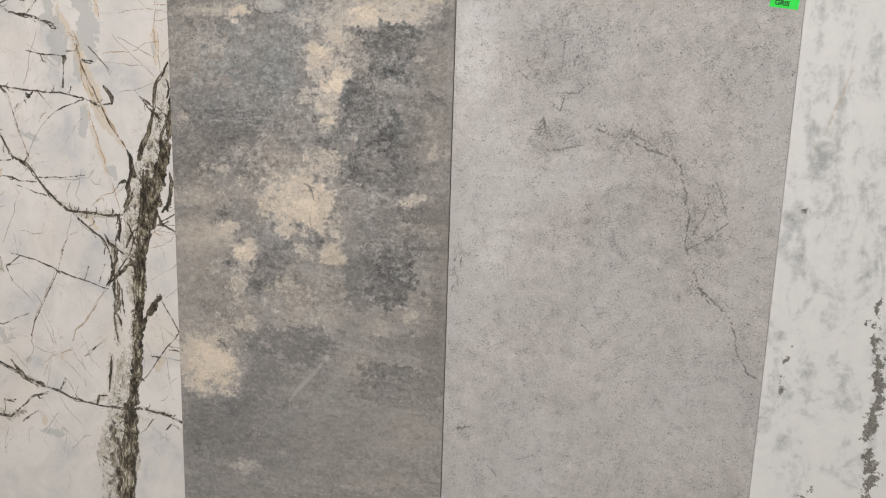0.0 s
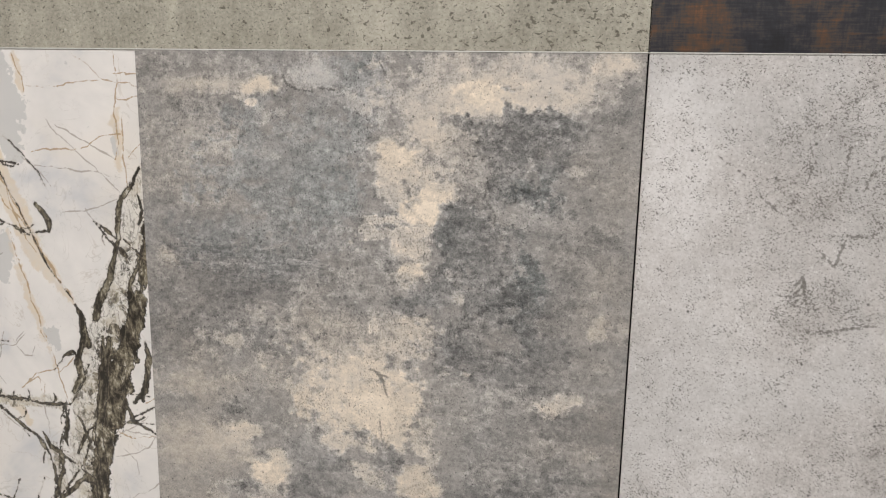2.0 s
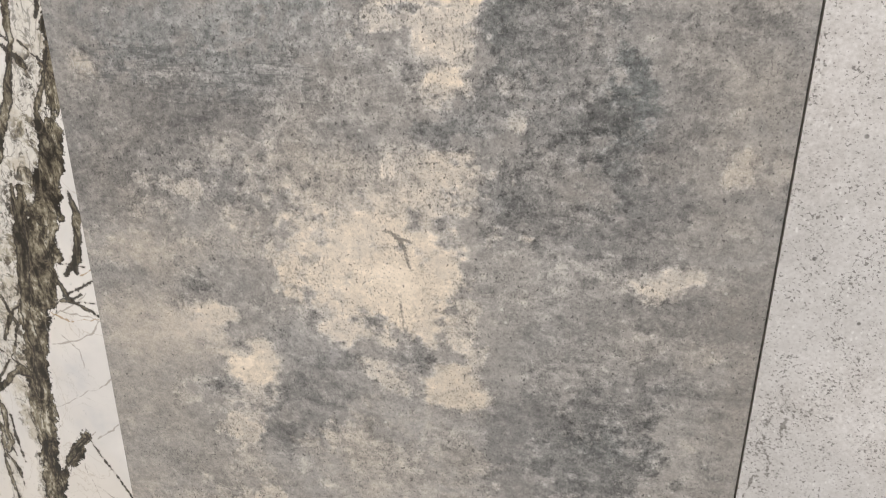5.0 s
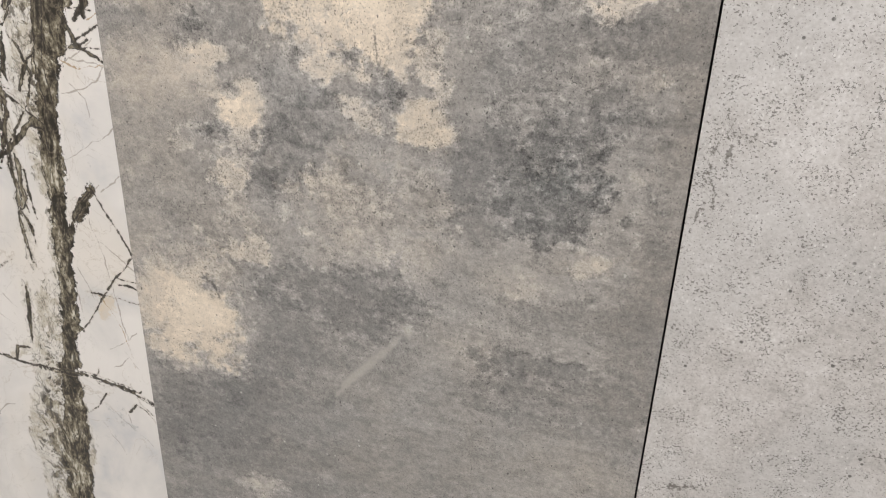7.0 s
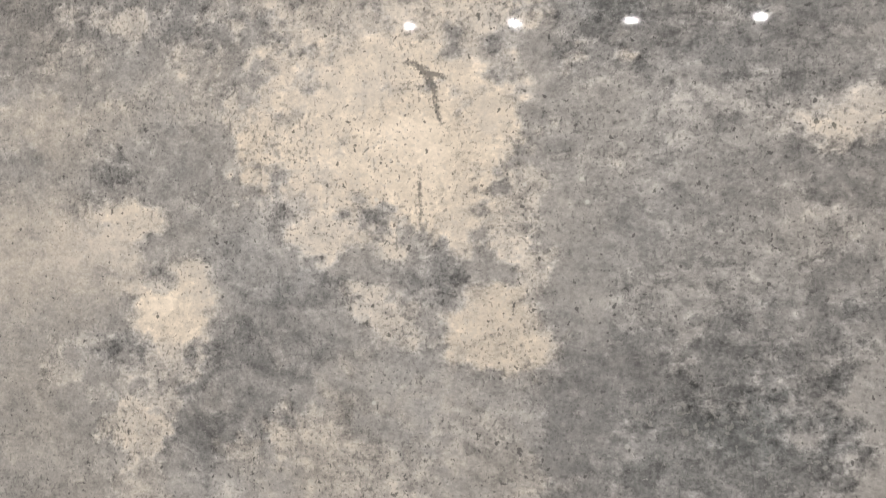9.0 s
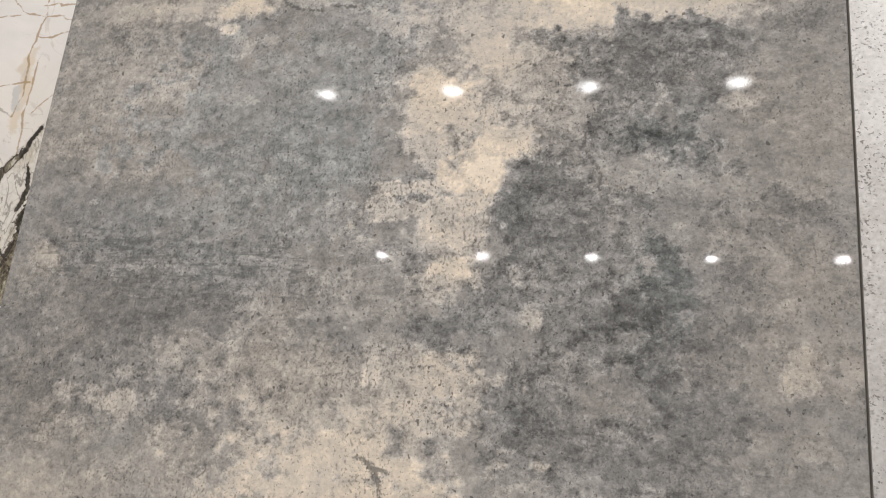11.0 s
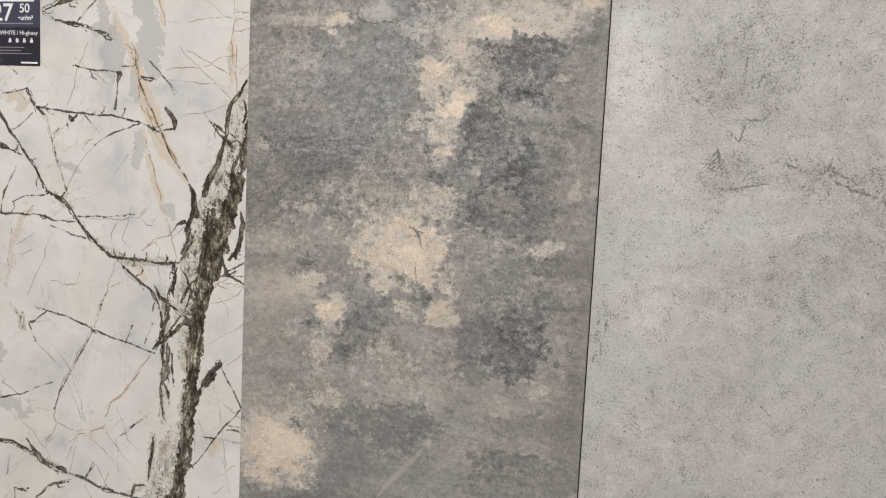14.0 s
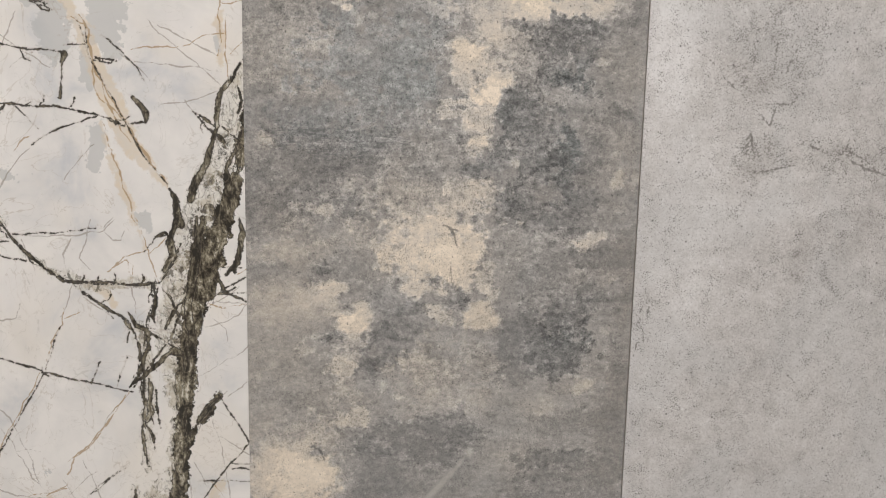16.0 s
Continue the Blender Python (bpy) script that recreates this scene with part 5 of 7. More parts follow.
dab(DARK_PRINT, 0.115, 1.097, 0.019, 0.01, 0.47, 0, 0.5, 0.22, grit=1)
dab(DARK_PRINT, 0.111, 1.104, 0.015, 0.003, 0.63, 0.2, 0.6, 0.15)
dab(DARK_PRINT, 0.149, 1.145, 0.007, 0.007, 0.53, 0, 0.8, 0.12, grit=0.8)
dab(DARK_PRINT, 0.151, 1.144, 0.003, 0.003, 0.67, 0.2, 0.8, 0.1)
dab(DARK_PRINT, 0.109, 1.188, 0.013, 0.013, 0.48, 0.1, 0.8, 0.2, grit=0.7)
dab(DARK_PRINT, 0.035, 1.185, 0.026, 0.005, 0.43, 0.1, 0.7, 0.22, grit=0.6)
dab(DARK_PRINT, 0.191, 1.194, 0.028, 0.017, 0.59, 0.2, 0.6, 0.25, grit=0.7)
dab(DARK_PRINT, 0.218, 1.182, 0.012, 0.025, 0.56, 0, 0.6, 0.2, grit=0.6)
dab(DARK_PRINT, 0.196, 1.16, 0.013, 0.015, 0.57, 0, 0.5, 0.2, grit=0.7)
dab(DARK_PRINT, 0.106, 1.406, 0.157, 0.156, 0.51, 0.1, 0.9, 0.3, grit=0.6)
dab(DARK_PRINT, 0.021, 1.445, 0.034, 0.198, 0.52, 0.15, 0.8, 0.3, grit=0.4)
dab(DARK_PRINT, 0.098, 1.539, 0.092, 0.058, 0.57, 0.3, 0.8, 0.3, grit=0.7)
dab(DARK_PRINT, 0.113, 1.545, 0.035, 0.017, 0.61, 0.3, 0.6, 0.25, grit=0.8)
dab(DARK_PRINT, 0.06, 1.514, 0.038, 0.018, 0.57, 0.3, 0.5, 0.25, grit=0.8)
dab(DARK_PRINT, 0.084, 1.489, 0.048, 0.023, 0.59, 0.35, 0.6, 0.25, grit=0.6)
dab(DARK_PRINT, 0.037, 1.627, 0.031, 0.026, 0.5, 0.15, 0.8, 0.3, grit=0.5)
dab(DARK_PRINT, 0.113, 1.635, 0.083, 0.011, 0.57, 0.1, 0.7, 0.3, grit=0.8)
dab(DARK_PRINT, 0.08, 1.586, 0.056, 0.006, 0.48, 0.1, 0.6, 0.25, grit=1)
dab(DARK_PRINT, 0.115, 1.573, 0.06, 0.007, 0.5, 0.1, 0.5, 0.25, grit=1)
dab(DARK_PRINT, 0.222, 1.497, 0.088, 0.069, 0.53, -0.5, 0.9, 0.35, grit=0.8)
dab(DARK_PRINT, 0.181, 1.528, 0.033, 0.026, 0.54, -0.3, 0.7, 0.25, grit=0.3)
dab(DARK_PRINT, 0.222, 1.475, 0.051, 0.031, 0.54, -0.55, 0.7, 0.3, grit=0.8)
dab(DARK_PRINT, 0.107, 1.435, 0.08, 0.019, 0.5, -0.4, 0.8, 0.3, grit=0.6)
dab(DARK_PRINT, 0.126, 1.399, 0.101, 0.021, 0.47, -0.4, 0.85, 0.3, grit=0.9)
dab(DARK_PRINT, 0.121, 1.394, 0.029, 0.011, 0.55, 0.1, 0.7, 0.25, grit=0.9)
dab(DARK_PRINT, 0.076, 1.363, 0.051, 0.013, 0.49, 0.1, 0.6, 0.3, grit=0.5)
dab(DARK_PRINT, 0.281, 1.429, 0.04, 0.026, 0.54, -0.1, 0.7, 0.3, grit=1)
dab(DARK_PRINT, 0.221, 1.389, 0.039, 0.019, 0.57, -0.05, 0.6, 0.3, grit=0.9)
dab(DARK_PRINT, 0.221, 1.375, 0.024, 0.012, 0.61, 0.25, 0.6, 0.25, grit=0.8)
dab(DARK_PRINT, 0.286, 1.385, 0.041, 0.018, 0.59, 0.05, 0.6, 0.3, grit=1)
dab(DARK_PRINT, 0.135, 1.362, 0.027, 0.011, 0.49, -0.2, 0.6, 0.25, grit=0.7)
dab(DARK_PRINT, 0.16, 1.336, 0.032, 0.015, 0.49, 0, 0.5, 0.25)
dab(DARK_PRINT, 0.122, 1.301, 0.02, 0.006, 0.64, 0.3, 0.7, 0.25, turn=-25, grit=0.7)
dab(DARK_PRINT, 0.09, 1.314, 0.034, 0.008, 0.46, 0, 0.5, 0.25)
dab(DARK_PRINT, 0.2, 1.313, 0.026, 0.02, 0.59, 0.3, 0.6, 0.3, grit=0.8)
dab(DARK_PRINT, 0.24, 1.335, 0.034, 0.019, 0.56, 0.1, 0.6, 0.3, grit=0.9)
dab(DARK_PRINT, 0.283, 1.614, 0.033, 0.038, 0.52, -0.7, 0.9, 0.3, grit=0.7)
dab(DARK_PRINT, 0.299, 1.636, 0.02, 0.01, 0.48, -0.6, 0.7, 0.3, grit=0.5)
dab(DARK_PRINT, 0.232, 1.588, 0.071, 0.016, 0.54, -0.3, 0.6, 0.3, grit=0.8)
dab(DARK_PRINT, 0.186, 1.566, 0.033, 0.008, 0.54, -0.2, 0.6, 0.3, grit=0.9)
dab(DARK_PRINT, 0.223, 1.564, 0.058, 0.016, 0.54, -0.45, 0.7, 0.3, grit=0.8)
dab(DARK_PRINT, 0.067, 1.608, 0.046, 0.01, 0.62, 0.35, 0.85, 0.25, grit=0.3)
dab(DARK_PRINT, 0.127, 1.613, 0.034, 0.009, 0.67, 0.35, 0.7, 0.25, grit=0.3)
dab(DARK_PRINT, 0.162, 1.609, 0.02, 0.009, 0.78, 0.65, 0.95, 0.22, grit=0.4)
dab(DARK_PRINT, 0.149, 1.59, 0.007, 0.004, 0.8, 0.4, 0.9, 0.12, grit=0.8)
dab(DARK_PRINT, 0.135, 1.597, 0.009, 0.003, 0.7, 0.3, 0.7, 0.15, grit=0.8)
dab(DARK_PRINT, 0.228, 1.624, 0.03, 0.016, 0.7, -0.2, 0.85, 0.25, grit=0.2)
dab(DARK_PRINT, 0.236, 1.596, 0.031, 0.007, 0.59, -0.1, 0.6, 0.25, grit=0.5)
dab(DARK_PRINT, 0.279, 1.592, 0.019, 0.009, 0.64, 0, 0.8, 0.25, turn=-20, grit=0.6)
dab(DARK_PRINT, 0.292, 1.583, 0.008, 0.005, 0.65, 0, 0.6, 0.2, turn=-30, grit=0.6)
dab(DARK_PRINT, 0.165, 1.573, 0.009, 0.008, 0.64, 0, 0.6, 0.22, grit=0.6)
dab(DARK_PRINT, 0.187, 1.58, 0.007, 0.005, 0.61, 0, 0.6, 0.2)
dab(DARK_PRINT, 0.453, 1.609, 0.114, 0.03, 0.74, 0.45, 0.95, 0.28, grit=0.25)
dab(DARK_PRINT, 0.369, 1.631, 0.041, 0.018, 0.66, 0.3, 0.8, 0.3, grit=1)
dab(DARK_PRINT, 0.356, 1.582, 0.035, 0.026, 0.67, 0.4, 0.8, 0.3, grit=0.5)
dab(DARK_PRINT, 0.421, 1.607, 0.021, 0.013, 0.86, 0.8, 0.9, 0.3, grit=0.3)
dab(DARK_PRINT, 0.454, 1.591, 0.028, 0.008, 0.79, 0.5, 0.7, 0.25, grit=0.2)
dab(DARK_PRINT, 0.409, 1.585, 0.022, 0.009, 0.78, 0.5, 0.6, 0.25, grit=0.2)
dab(DARK_PRINT, 0.533, 1.6, 0.019, 0.008, 0.73, 0.45, 0.8, 0.25, grit=0.2)
dab(DARK_PRINT, 0.487, 1.606, 0.023, 0.008, 0.67, 0.4, 0.6, 0.3, grit=0.4)
dab(DARK_PRINT, 0.459, 1.623, 0.017, 0.008, 0.67, 0.4, 0.5, 0.25, grit=0.8)
dab(DARK_PRINT, 0.565, 1.637, 0.021, 0.011, 0.73, 0.5, 0.8, 0.25, grit=0.3)
dab(DARK_PRINT, 0.522, 1.638, 0.013, 0.005, 0.57, 0.2, 0.8, 0.2, grit=0.8)
dab(DARK_PRINT, 0.461, 1.64, 0.047, 0.007, 0.67, 0.35, 0.6, 0.25, grit=0.3)
dab(DARK_PRINT, 0.505, 1.624, 0.029, 0.007, 0.67, 0.35, 0.6, 0.25, grit=0.4)
dab(DARK_PRINT, 0.559, 1.613, 0.012, 0.013, 0.59, 0.2, 0.6, 0.25, grit=0.4)
dab(DARK_PRINT, 0.585, 1.601, 0.015, 0.02, 0.49, 0.1, 0.85, 0.25, grit=0.5)
dab(DARK_PRINT, 0.491, 1.561, 0.064, 0.022, 0.45, -0.1, 0.95, 0.25, grit=0.8)
dab(DARK_PRINT, 0.507, 1.573, 0.018, 0.009, 0.4, -0.2, 0.55, 0.28, grit=0.7)
dab(DARK_PRINT, 0.46, 1.57, 0.021, 0.009, 0.48, -0.1, 0.6, 0.25, grit=0.8)
dab(DARK_PRINT, 0.561, 1.576, 0.025, 0.02, 0.5, 0.1, 0.8, 0.3, grit=0.7)
dab(DARK_PRINT, 0.542, 1.55, 0.022, 0.014, 0.54, 0.15, 0.6, 0.3, grit=0.7)
dab(DARK_PRINT, 0.461, 1.514, 0.061, 0.049, 0.47, -0.15, 0.9, 0.3, grit=1)
dab(DARK_PRINT, 0.39, 1.524, 0.031, 0.031, 0.62, 0.2, 0.7, 0.25, grit=1)
dab(DARK_PRINT, 0.388, 1.554, 0.023, 0.011, 0.66, 0.35, 0.7, 0.25, grit=0.6)
dab(DARK_PRINT, 0.404, 1.544, 0.01, 0.011, 0.54, 0.1, 0.6, 0.2, grit=1)
dab(DARK_PRINT, 0.543, 1.515, 0.026, 0.022, 0.55, 0.3, 0.8, 0.3, grit=0.8)
dab(DARK_PRINT, 0.529, 1.521, 0.01, 0.009, 0.64, 0.35, 0.6, 0.2, grit=0.9)
dab(DARK_PRINT, 0.579, 1.511, 0.022, 0.043, 0.52, 0.25, 0.8, 0.3, grit=0.5)
dab(DARK_PRINT, 0.484, 1.494, 0.025, 0.015, 0.38, -0.5, 0.85, 0.25, grit=0.8)
dab(DARK_PRINT, 0.5, 1.514, 0.014, 0.015, 0.44, -0.3, 0.7, 0.25, grit=0.8)
dab(DARK_PRINT, 0.428, 1.519, 0.01, 0.013, 0.61, 0, 0.8, 0.2, grit=0.5)
dab(DARK_PRINT, 0.428, 1.496, 0.007, 0.016, 0.6, 0, 0.7, 0.2, grit=0.6)
dab(DARK_PRINT, 0.464, 1.52, 0.009, 0.005, 0.59, 0, 0.6, 0.2, grit=0.6)
dab(DARK_PRINT, 0.482, 1.531, 0.004, 0.005, 0.65, 0, 0.8, 0.18, grit=0.8)
dab(DARK_PRINT, 0.48, 1.522, 0.004, 0.003, 0.66, 0, 0.8, 0.15, grit=0.8)
dab(DARK_PRINT, 0.419, 1.479, 0.011, 0.016, 0.57, 0.1, 0.6, 0.2, grit=1)
dab(DARK_PRINT, 0.476, 1.466, 0.032, 0.016, 0.6, 0.05, 0.8, 0.22, grit=0.5)
dab(DARK_PRINT, 0.451, 1.453, 0.015, 0.01, 0.61, 0.2, 0.7, 0.22, grit=0.9)
dab(DARK_PRINT, 0.495, 1.449, 0.021, 0.012, 0.48, 0, 0.6, 0.25, grit=0.8)
dab(DARK_PRINT, 0.411, 1.429, 0.037, 0.033, 0.42, -0.2, 0.95, 0.25, grit=0.8)
dab(DARK_PRINT, 0.386, 1.443, 0.014, 0.017, 0.4, -0.3, 0.8, 0.2, grit=0.7)
dab(DARK_PRINT, 0.45, 1.418, 0.03, 0.021, 0.47, -0.1, 0.8, 0.25, grit=0.8)
dab(DARK_PRINT, 0.381, 1.382, 0.033, 0.017, 0.5, -0.2, 0.8, 0.25, grit=0.9)
dab(DARK_PRINT, 0.48, 1.418, 0.022, 0.016, 0.57, 0.05, 0.7, 0.25, turn=40, grit=0.7)
dab(DARK_PRINT, 0.463, 1.399, 0.014, 0.012, 0.59, 0.05, 0.6, 0.22, grit=0.7)
dab(DARK_PRINT, 0.48, 1.377, 0.022, 0.033, 0.41, -0.65, 0.9, 0.25, grit=0.8)
dab(DARK_PRINT, 0.557, 1.449, 0.03, 0.019, 0.46, 0.1, 0.8, 0.3, grit=0.7)
dab(DARK_PRINT, 0.53, 1.453, 0.017, 0.015, 0.46, 0.05, 0.6, 0.3, grit=0.8)
dab(DARK_PRINT, 0.567, 1.396, 0.047, 0.036, 0.52, 0.3, 0.8, 0.3, grit=0.5)
dab(DARK_PRINT, 0.524, 1.38, 0.021, 0.024, 0.47, 0.05, 0.7, 0.3, grit=0.7)
dab(DARK_PRINT, 0.533, 1.423, 0.021, 0.012, 0.51, 0.2, 0.6, 0.25, grit=0.7)
dab(DARK_PRINT, 0.435, 1.365, 0.032, 0.026, 0.47, -0.1, 0.7, 0.3, grit=1)
dab(DARK_PRINT, 0.402, 1.368, 0.007, 0.009, 0.73, 0.3, 0.9, 0.18, grit=0.9)
dab(DARK_PRINT, 0.392, 1.399, 0.005, 0.006, 0.62, 0.1, 0.7, 0.15, grit=1)
dab(DARK_PRINT, 0.403, 1.396, 0.004, 0.009, 0.59, 0.1, 0.6, 0.15, grit=1)
dab(DARK_PRINT, 0.417, 1.339, 0.025, 0.013, 0.54, 0.1, 0.6, 0.25, grit=1)
dab(DARK_PRINT, 0.318, 1.534, 0.025, 0.02, 0.77, 0.5, 0.8, 0.25, grit=0.5)
dab(DARK_PRINT, 0.33, 1.535, 0.024, 0.013, 0.83, 0.85, 0.9, 0.22, grit=0.4)
dab(DARK_PRINT, 0.357, 1.56, 0.017, 0.015, 0.72, 0.5, 0.8, 0.25, grit=0.4)
dab(DARK_PRINT, 0.323, 1.502, 0.033, 0.02, 0.69, 0.3, 0.8, 0.28, grit=0.8)
dab(DARK_PRINT, 0.359, 1.521, 0.02, 0.01, 0.68, 0.3, 0.7, 0.25, grit=0.7)
dab(DARK_PRINT, 0.352, 1.498, 0.011, 0.009, 0.48, 0, 0.85, 0.2, grit=0.9)
dab(DARK_PRINT, 0.348, 1.495, 0.004, 0.003, 0.66, 0.2, 0.7, 0.12)
dab(DARK_PRINT, 0.38, 1.495, 0.02, 0.01, 0.74, 0.5, 0.7, 0.22, grit=0.9)
dab(DARK_PRINT, 0.356, 1.471, 0.02, 0.017, 0.85, 0.9, 1, 0.16, grit=0.3)
dab(DARK_PRINT, 0.372, 1.49, 0.016, 0.007, 0.8, 0.7, 0.7, 0.18, grit=0.6)
dab(DARK_PRINT, 0.312, 1.444, 0.03, 0.015, 0.7, 0.3, 0.9, 0.2, grit=1)
dab(DARK_PRINT, 0.316, 1.45, 0.01, 0.004, 0.47, -0.1, 0.8, 0.15, grit=1)
dab(DARK_PRINT, 0.328, 1.461, 0.015, 0.004, 0.76, 0.4, 0.7, 0.15, grit=0.9)
dab(DARK_PRINT, 0.292, 1.435, 0.008, 0.004, 0.7, 0.3, 0.7, 0.15)
dab(DARK_PRINT, 0.346, 1.42, 0.023, 0.03, 0.67, 0.35, 0.9, 0.22, grit=0.9)
dab(DARK_PRINT, 0.329, 1.422, 0.01, 0.009, 0.73, 0.5, 0.7, 0.2)
dab(DARK_PRINT, 0.354, 1.438, 0.01, 0.017, 0.72, 0.4, 0.7, 0.2, grit=0.8)
dab(DARK_PRINT, 0.355, 1.513, 0.02, 0.016, 0.71, 0.4, 0.6, 0.28, grit=0.7)
dab(DARK_PRINT, 0.326, 1.518, 0.037, 0.014, 0.74, 0.45, 0.6, 0.25, grit=0.6)
dab(DARK_PRINT, 0.346, 1.402, 0.013, 0.007, 0.8, 0.6, 0.9, 0.15, grit=0.7)
dab(DARK_PRINT, 0.343, 1.393, 0.011, 0.004, 0.72, 0.4, 0.7, 0.15)
dab(DARK_PRINT, 0.321, 1.408, 0.008, 0.009, 0.49, -0.1, 0.7, 0.15, grit=1)
dab(DARK_PRINT, 0.317, 1.416, 0.022, 0.007, 0.57, 0, 0.5, 0.2, grit=1)
dab(DARK_PRINT, 0.332, 1.328, 0.045, 0.023, 0.67, 0.4, 0.8, 0.28, grit=1)
dab(DARK_PRINT, 0.35, 1.326, 0.022, 0.016, 0.74, 0.5, 0.8, 0.22, grit=1)
dab(DARK_PRINT, 0.301, 1.331, 0.014, 0.008, 0.75, 0.4, 0.6, 0.2, grit=1)
dab(DARK_PRINT, 0.278, 1.322, 0.028, 0.019, 0.62, 0.2, 0.5, 0.3, grit=1)
dab(DARK_PRINT, 0.031, 1.397, 0.015, 0.01, 0.65, 0.5, 0.85, 0.25, grit=0.5)
dab(DARK_PRINT, 0.038, 1.392, 0.007, 0.004, 0.7, 0.5, 0.6, 0.2)
dab(DARK_PRINT, 0.136, 1.308, 0.173, 0.045, 0.5, 0.1, 0.9, 0.3, grit=0.7)
dab(DARK_PRINT, 0.084, 1.342, 0.091, 0.029, 0.48, 0.05, 0.7, 0.3, grit=0.6)
dab(DARK_PRINT, 0.098, 1.366, 0.057, 0.014, 0.46, 0, 0.6, 0.3, grit=0.6)
dab(DARK_PRINT, 0.036, 1.313, 0.045, 0.062, 0.47, 0.25, 0.7, 0.3, grit=0.5)
dab(DARK_PRINT, 0.109, 1.298, 0.019, 0.008, 0.65, 0.4, 0.8, 0.22, turn=-20, grit=0.8)
dab(DARK_PRINT, 0.196, 1.305, 0.03, 0.01, 0.6, 0.3, 0.7, 0.3, grit=0.8)
dab(DARK_PRINT, 0.24, 1.319, 0.081, 0.028, 0.6, 0.35, 0.7, 0.35, grit=0.8)
dab(DARK_PRINT, 0.276, 1.281, 0.085, 0.024, 0.68, 0.45, 0.7, 0.35, grit=0.7)
dab(DARK_PRINT, 0.168, 1.268, 0.068, 0.02, 0.57, 0.35, 0.6, 0.3, grit=0.7)
dab(DARK_PRINT, 0.062, 1.233, 0.064, 0.017, 0.63, 0.5, 0.8, 0.25, grit=0.4)
dab(DARK_PRINT, 0.155, 1.24, 0.064, 0.016, 0.56, 0.3, 0.6, 0.3, grit=0.7)
dab(DARK_PRINT, 0.152, 1.214, 0.049, 0.012, 0.51, 0.1, 0.6, 0.3, grit=0.9)
dab(DARK_PRINT, 0.114, 1.208, 0.014, 0.012, 0.45, 0, 0.5, 0.25, grit=0.8)
dab(DARK_PRINT, 0.024, 1.189, 0.015, 0.006, 0.46, 0.2, 0.7, 0.25)
dab(DARK_PRINT, 0.082, 1.214, 0.029, 0.008, 0.57, 0.4, 0.5, 0.25)
dab(DARK_PRINT, 0.18, 1.228, 0.015, 0.006, 0.49, 0.1, 0.6, 0.2, grit=0.8)
dab(DARK_PRINT, 0.057, 1.16, 0.048, 0.024, 0.63, 0.45, 0.7, 0.3, grit=0.2)
dab(DARK_PRINT, 0.121, 1.176, 0.024, 0.013, 0.79, 0.65, 0.6, 0.3, grit=0.4)
dab(DARK_PRINT, 0.187, 1.257, 0.008, 0.006, 0.57, 0.2, 0.6, 0.1)
dab(DARK_PRINT, 0.187, 1.256, 0.005, 0.004, 0.48, 0.1, 0.7, 0.1)
dab(DARK_PRINT, 0.436, 1.245, 0.055, 0.028, 0.53, 0.15, 0.8, 0.3, grit=0.7)
dab(DARK_PRINT, 0.41, 1.261, 0.038, 0.014, 0.55, 0.2, 0.6, 0.25, grit=0.6)
dab(DARK_PRINT, 0.456, 1.249, 0.025, 0.014, 0.58, 0.15, 0.6, 0.3, grit=0.8)
dab(DARK_PRINT, 0.534, 1.233, 0.039, 0.028, 0.45, 0.05, 0.7, 0.3, grit=0.5)
dab(DARK_PRINT, 0.587, 1.232, 0.022, 0.054, 0.49, 0.3, 0.8, 0.3, grit=0.3)
dab(DARK_PRINT, 0.487, 1.225, 0.028, 0.024, 0.5, 0.1, 0.6, 0.3, grit=0.7)
dab(DARK_PRINT, 0.524, 1.252, 0.029, 0.009, 0.68, 0.4, 0.9, 0.25, turn=14, grit=0.6)
dab(DARK_PRINT, 0.513, 1.246, 0.009, 0.005, 0.74, 0.5, 0.8, 0.2, grit=0.9)
dab(DARK_PRINT, 0.516, 1.237, 0.005, 0.005, 0.68, 0.4, 0.7, 0.15, grit=0.9)
dab(DARK_PRINT, 0.573, 1.301, 0.014, 0.007, 0.6, 0.3, 0.7, 0.25, grit=0.6)
dab(DARK_PRINT, 0.558, 1.348, 0.013, 0.013, 0.64, 0.45, 0.85, 0.3, grit=0.5)
dab(DARK_PRINT, 0.59, 1.351, 0.01, 0.016, 0.6, 0.35, 0.6, 0.3)
dab(DARK_PRINT, 0.546, 1.314, 0.032, 0.025, 0.52, 0.25, 0.6, 0.3, grit=0.4)
dab(DARK_PRINT, 0.551, 1.28, 0.022, 0.01, 0.5, 0.2, 0.5, 0.3)
dab(DARK_PRINT, 0.383, 1.294, 0.026, 0.023, 0.44, -0.1, 0.7, 0.3, grit=0.8)
dab(DARK_PRINT, 0.415, 1.32, 0.037, 0.026, 0.46, -0.1, 0.8, 0.3, grit=1)
dab(DARK_PRINT, 0.43, 1.335, 0.016, 0.011, 0.56, 0.1, 0.6, 0.2, grit=1)
dab(DARK_PRINT, 0.461, 1.312, 0.016, 0.013, 0.55, 0.1, 0.6, 0.2, grit=1)
dab(DARK_PRINT, 0.403, 1.305, 0.012, 0.008, 0.39, -0.2, 0.6, 0.2, grit=1)
dab(DARK_PRINT, 0.484, 1.336, 0.023, 0.025, 0.42, -0.3, 0.85, 0.3, grit=0.7)
dab(DARK_PRINT, 0.473, 1.376, 0.019, 0.016, 0.4, -0.1, 0.8, 0.3, grit=0.7)
dab(DARK_PRINT, 0.515, 1.36, 0.022, 0.024, 0.45, 0.1, 0.7, 0.3, grit=0.5)
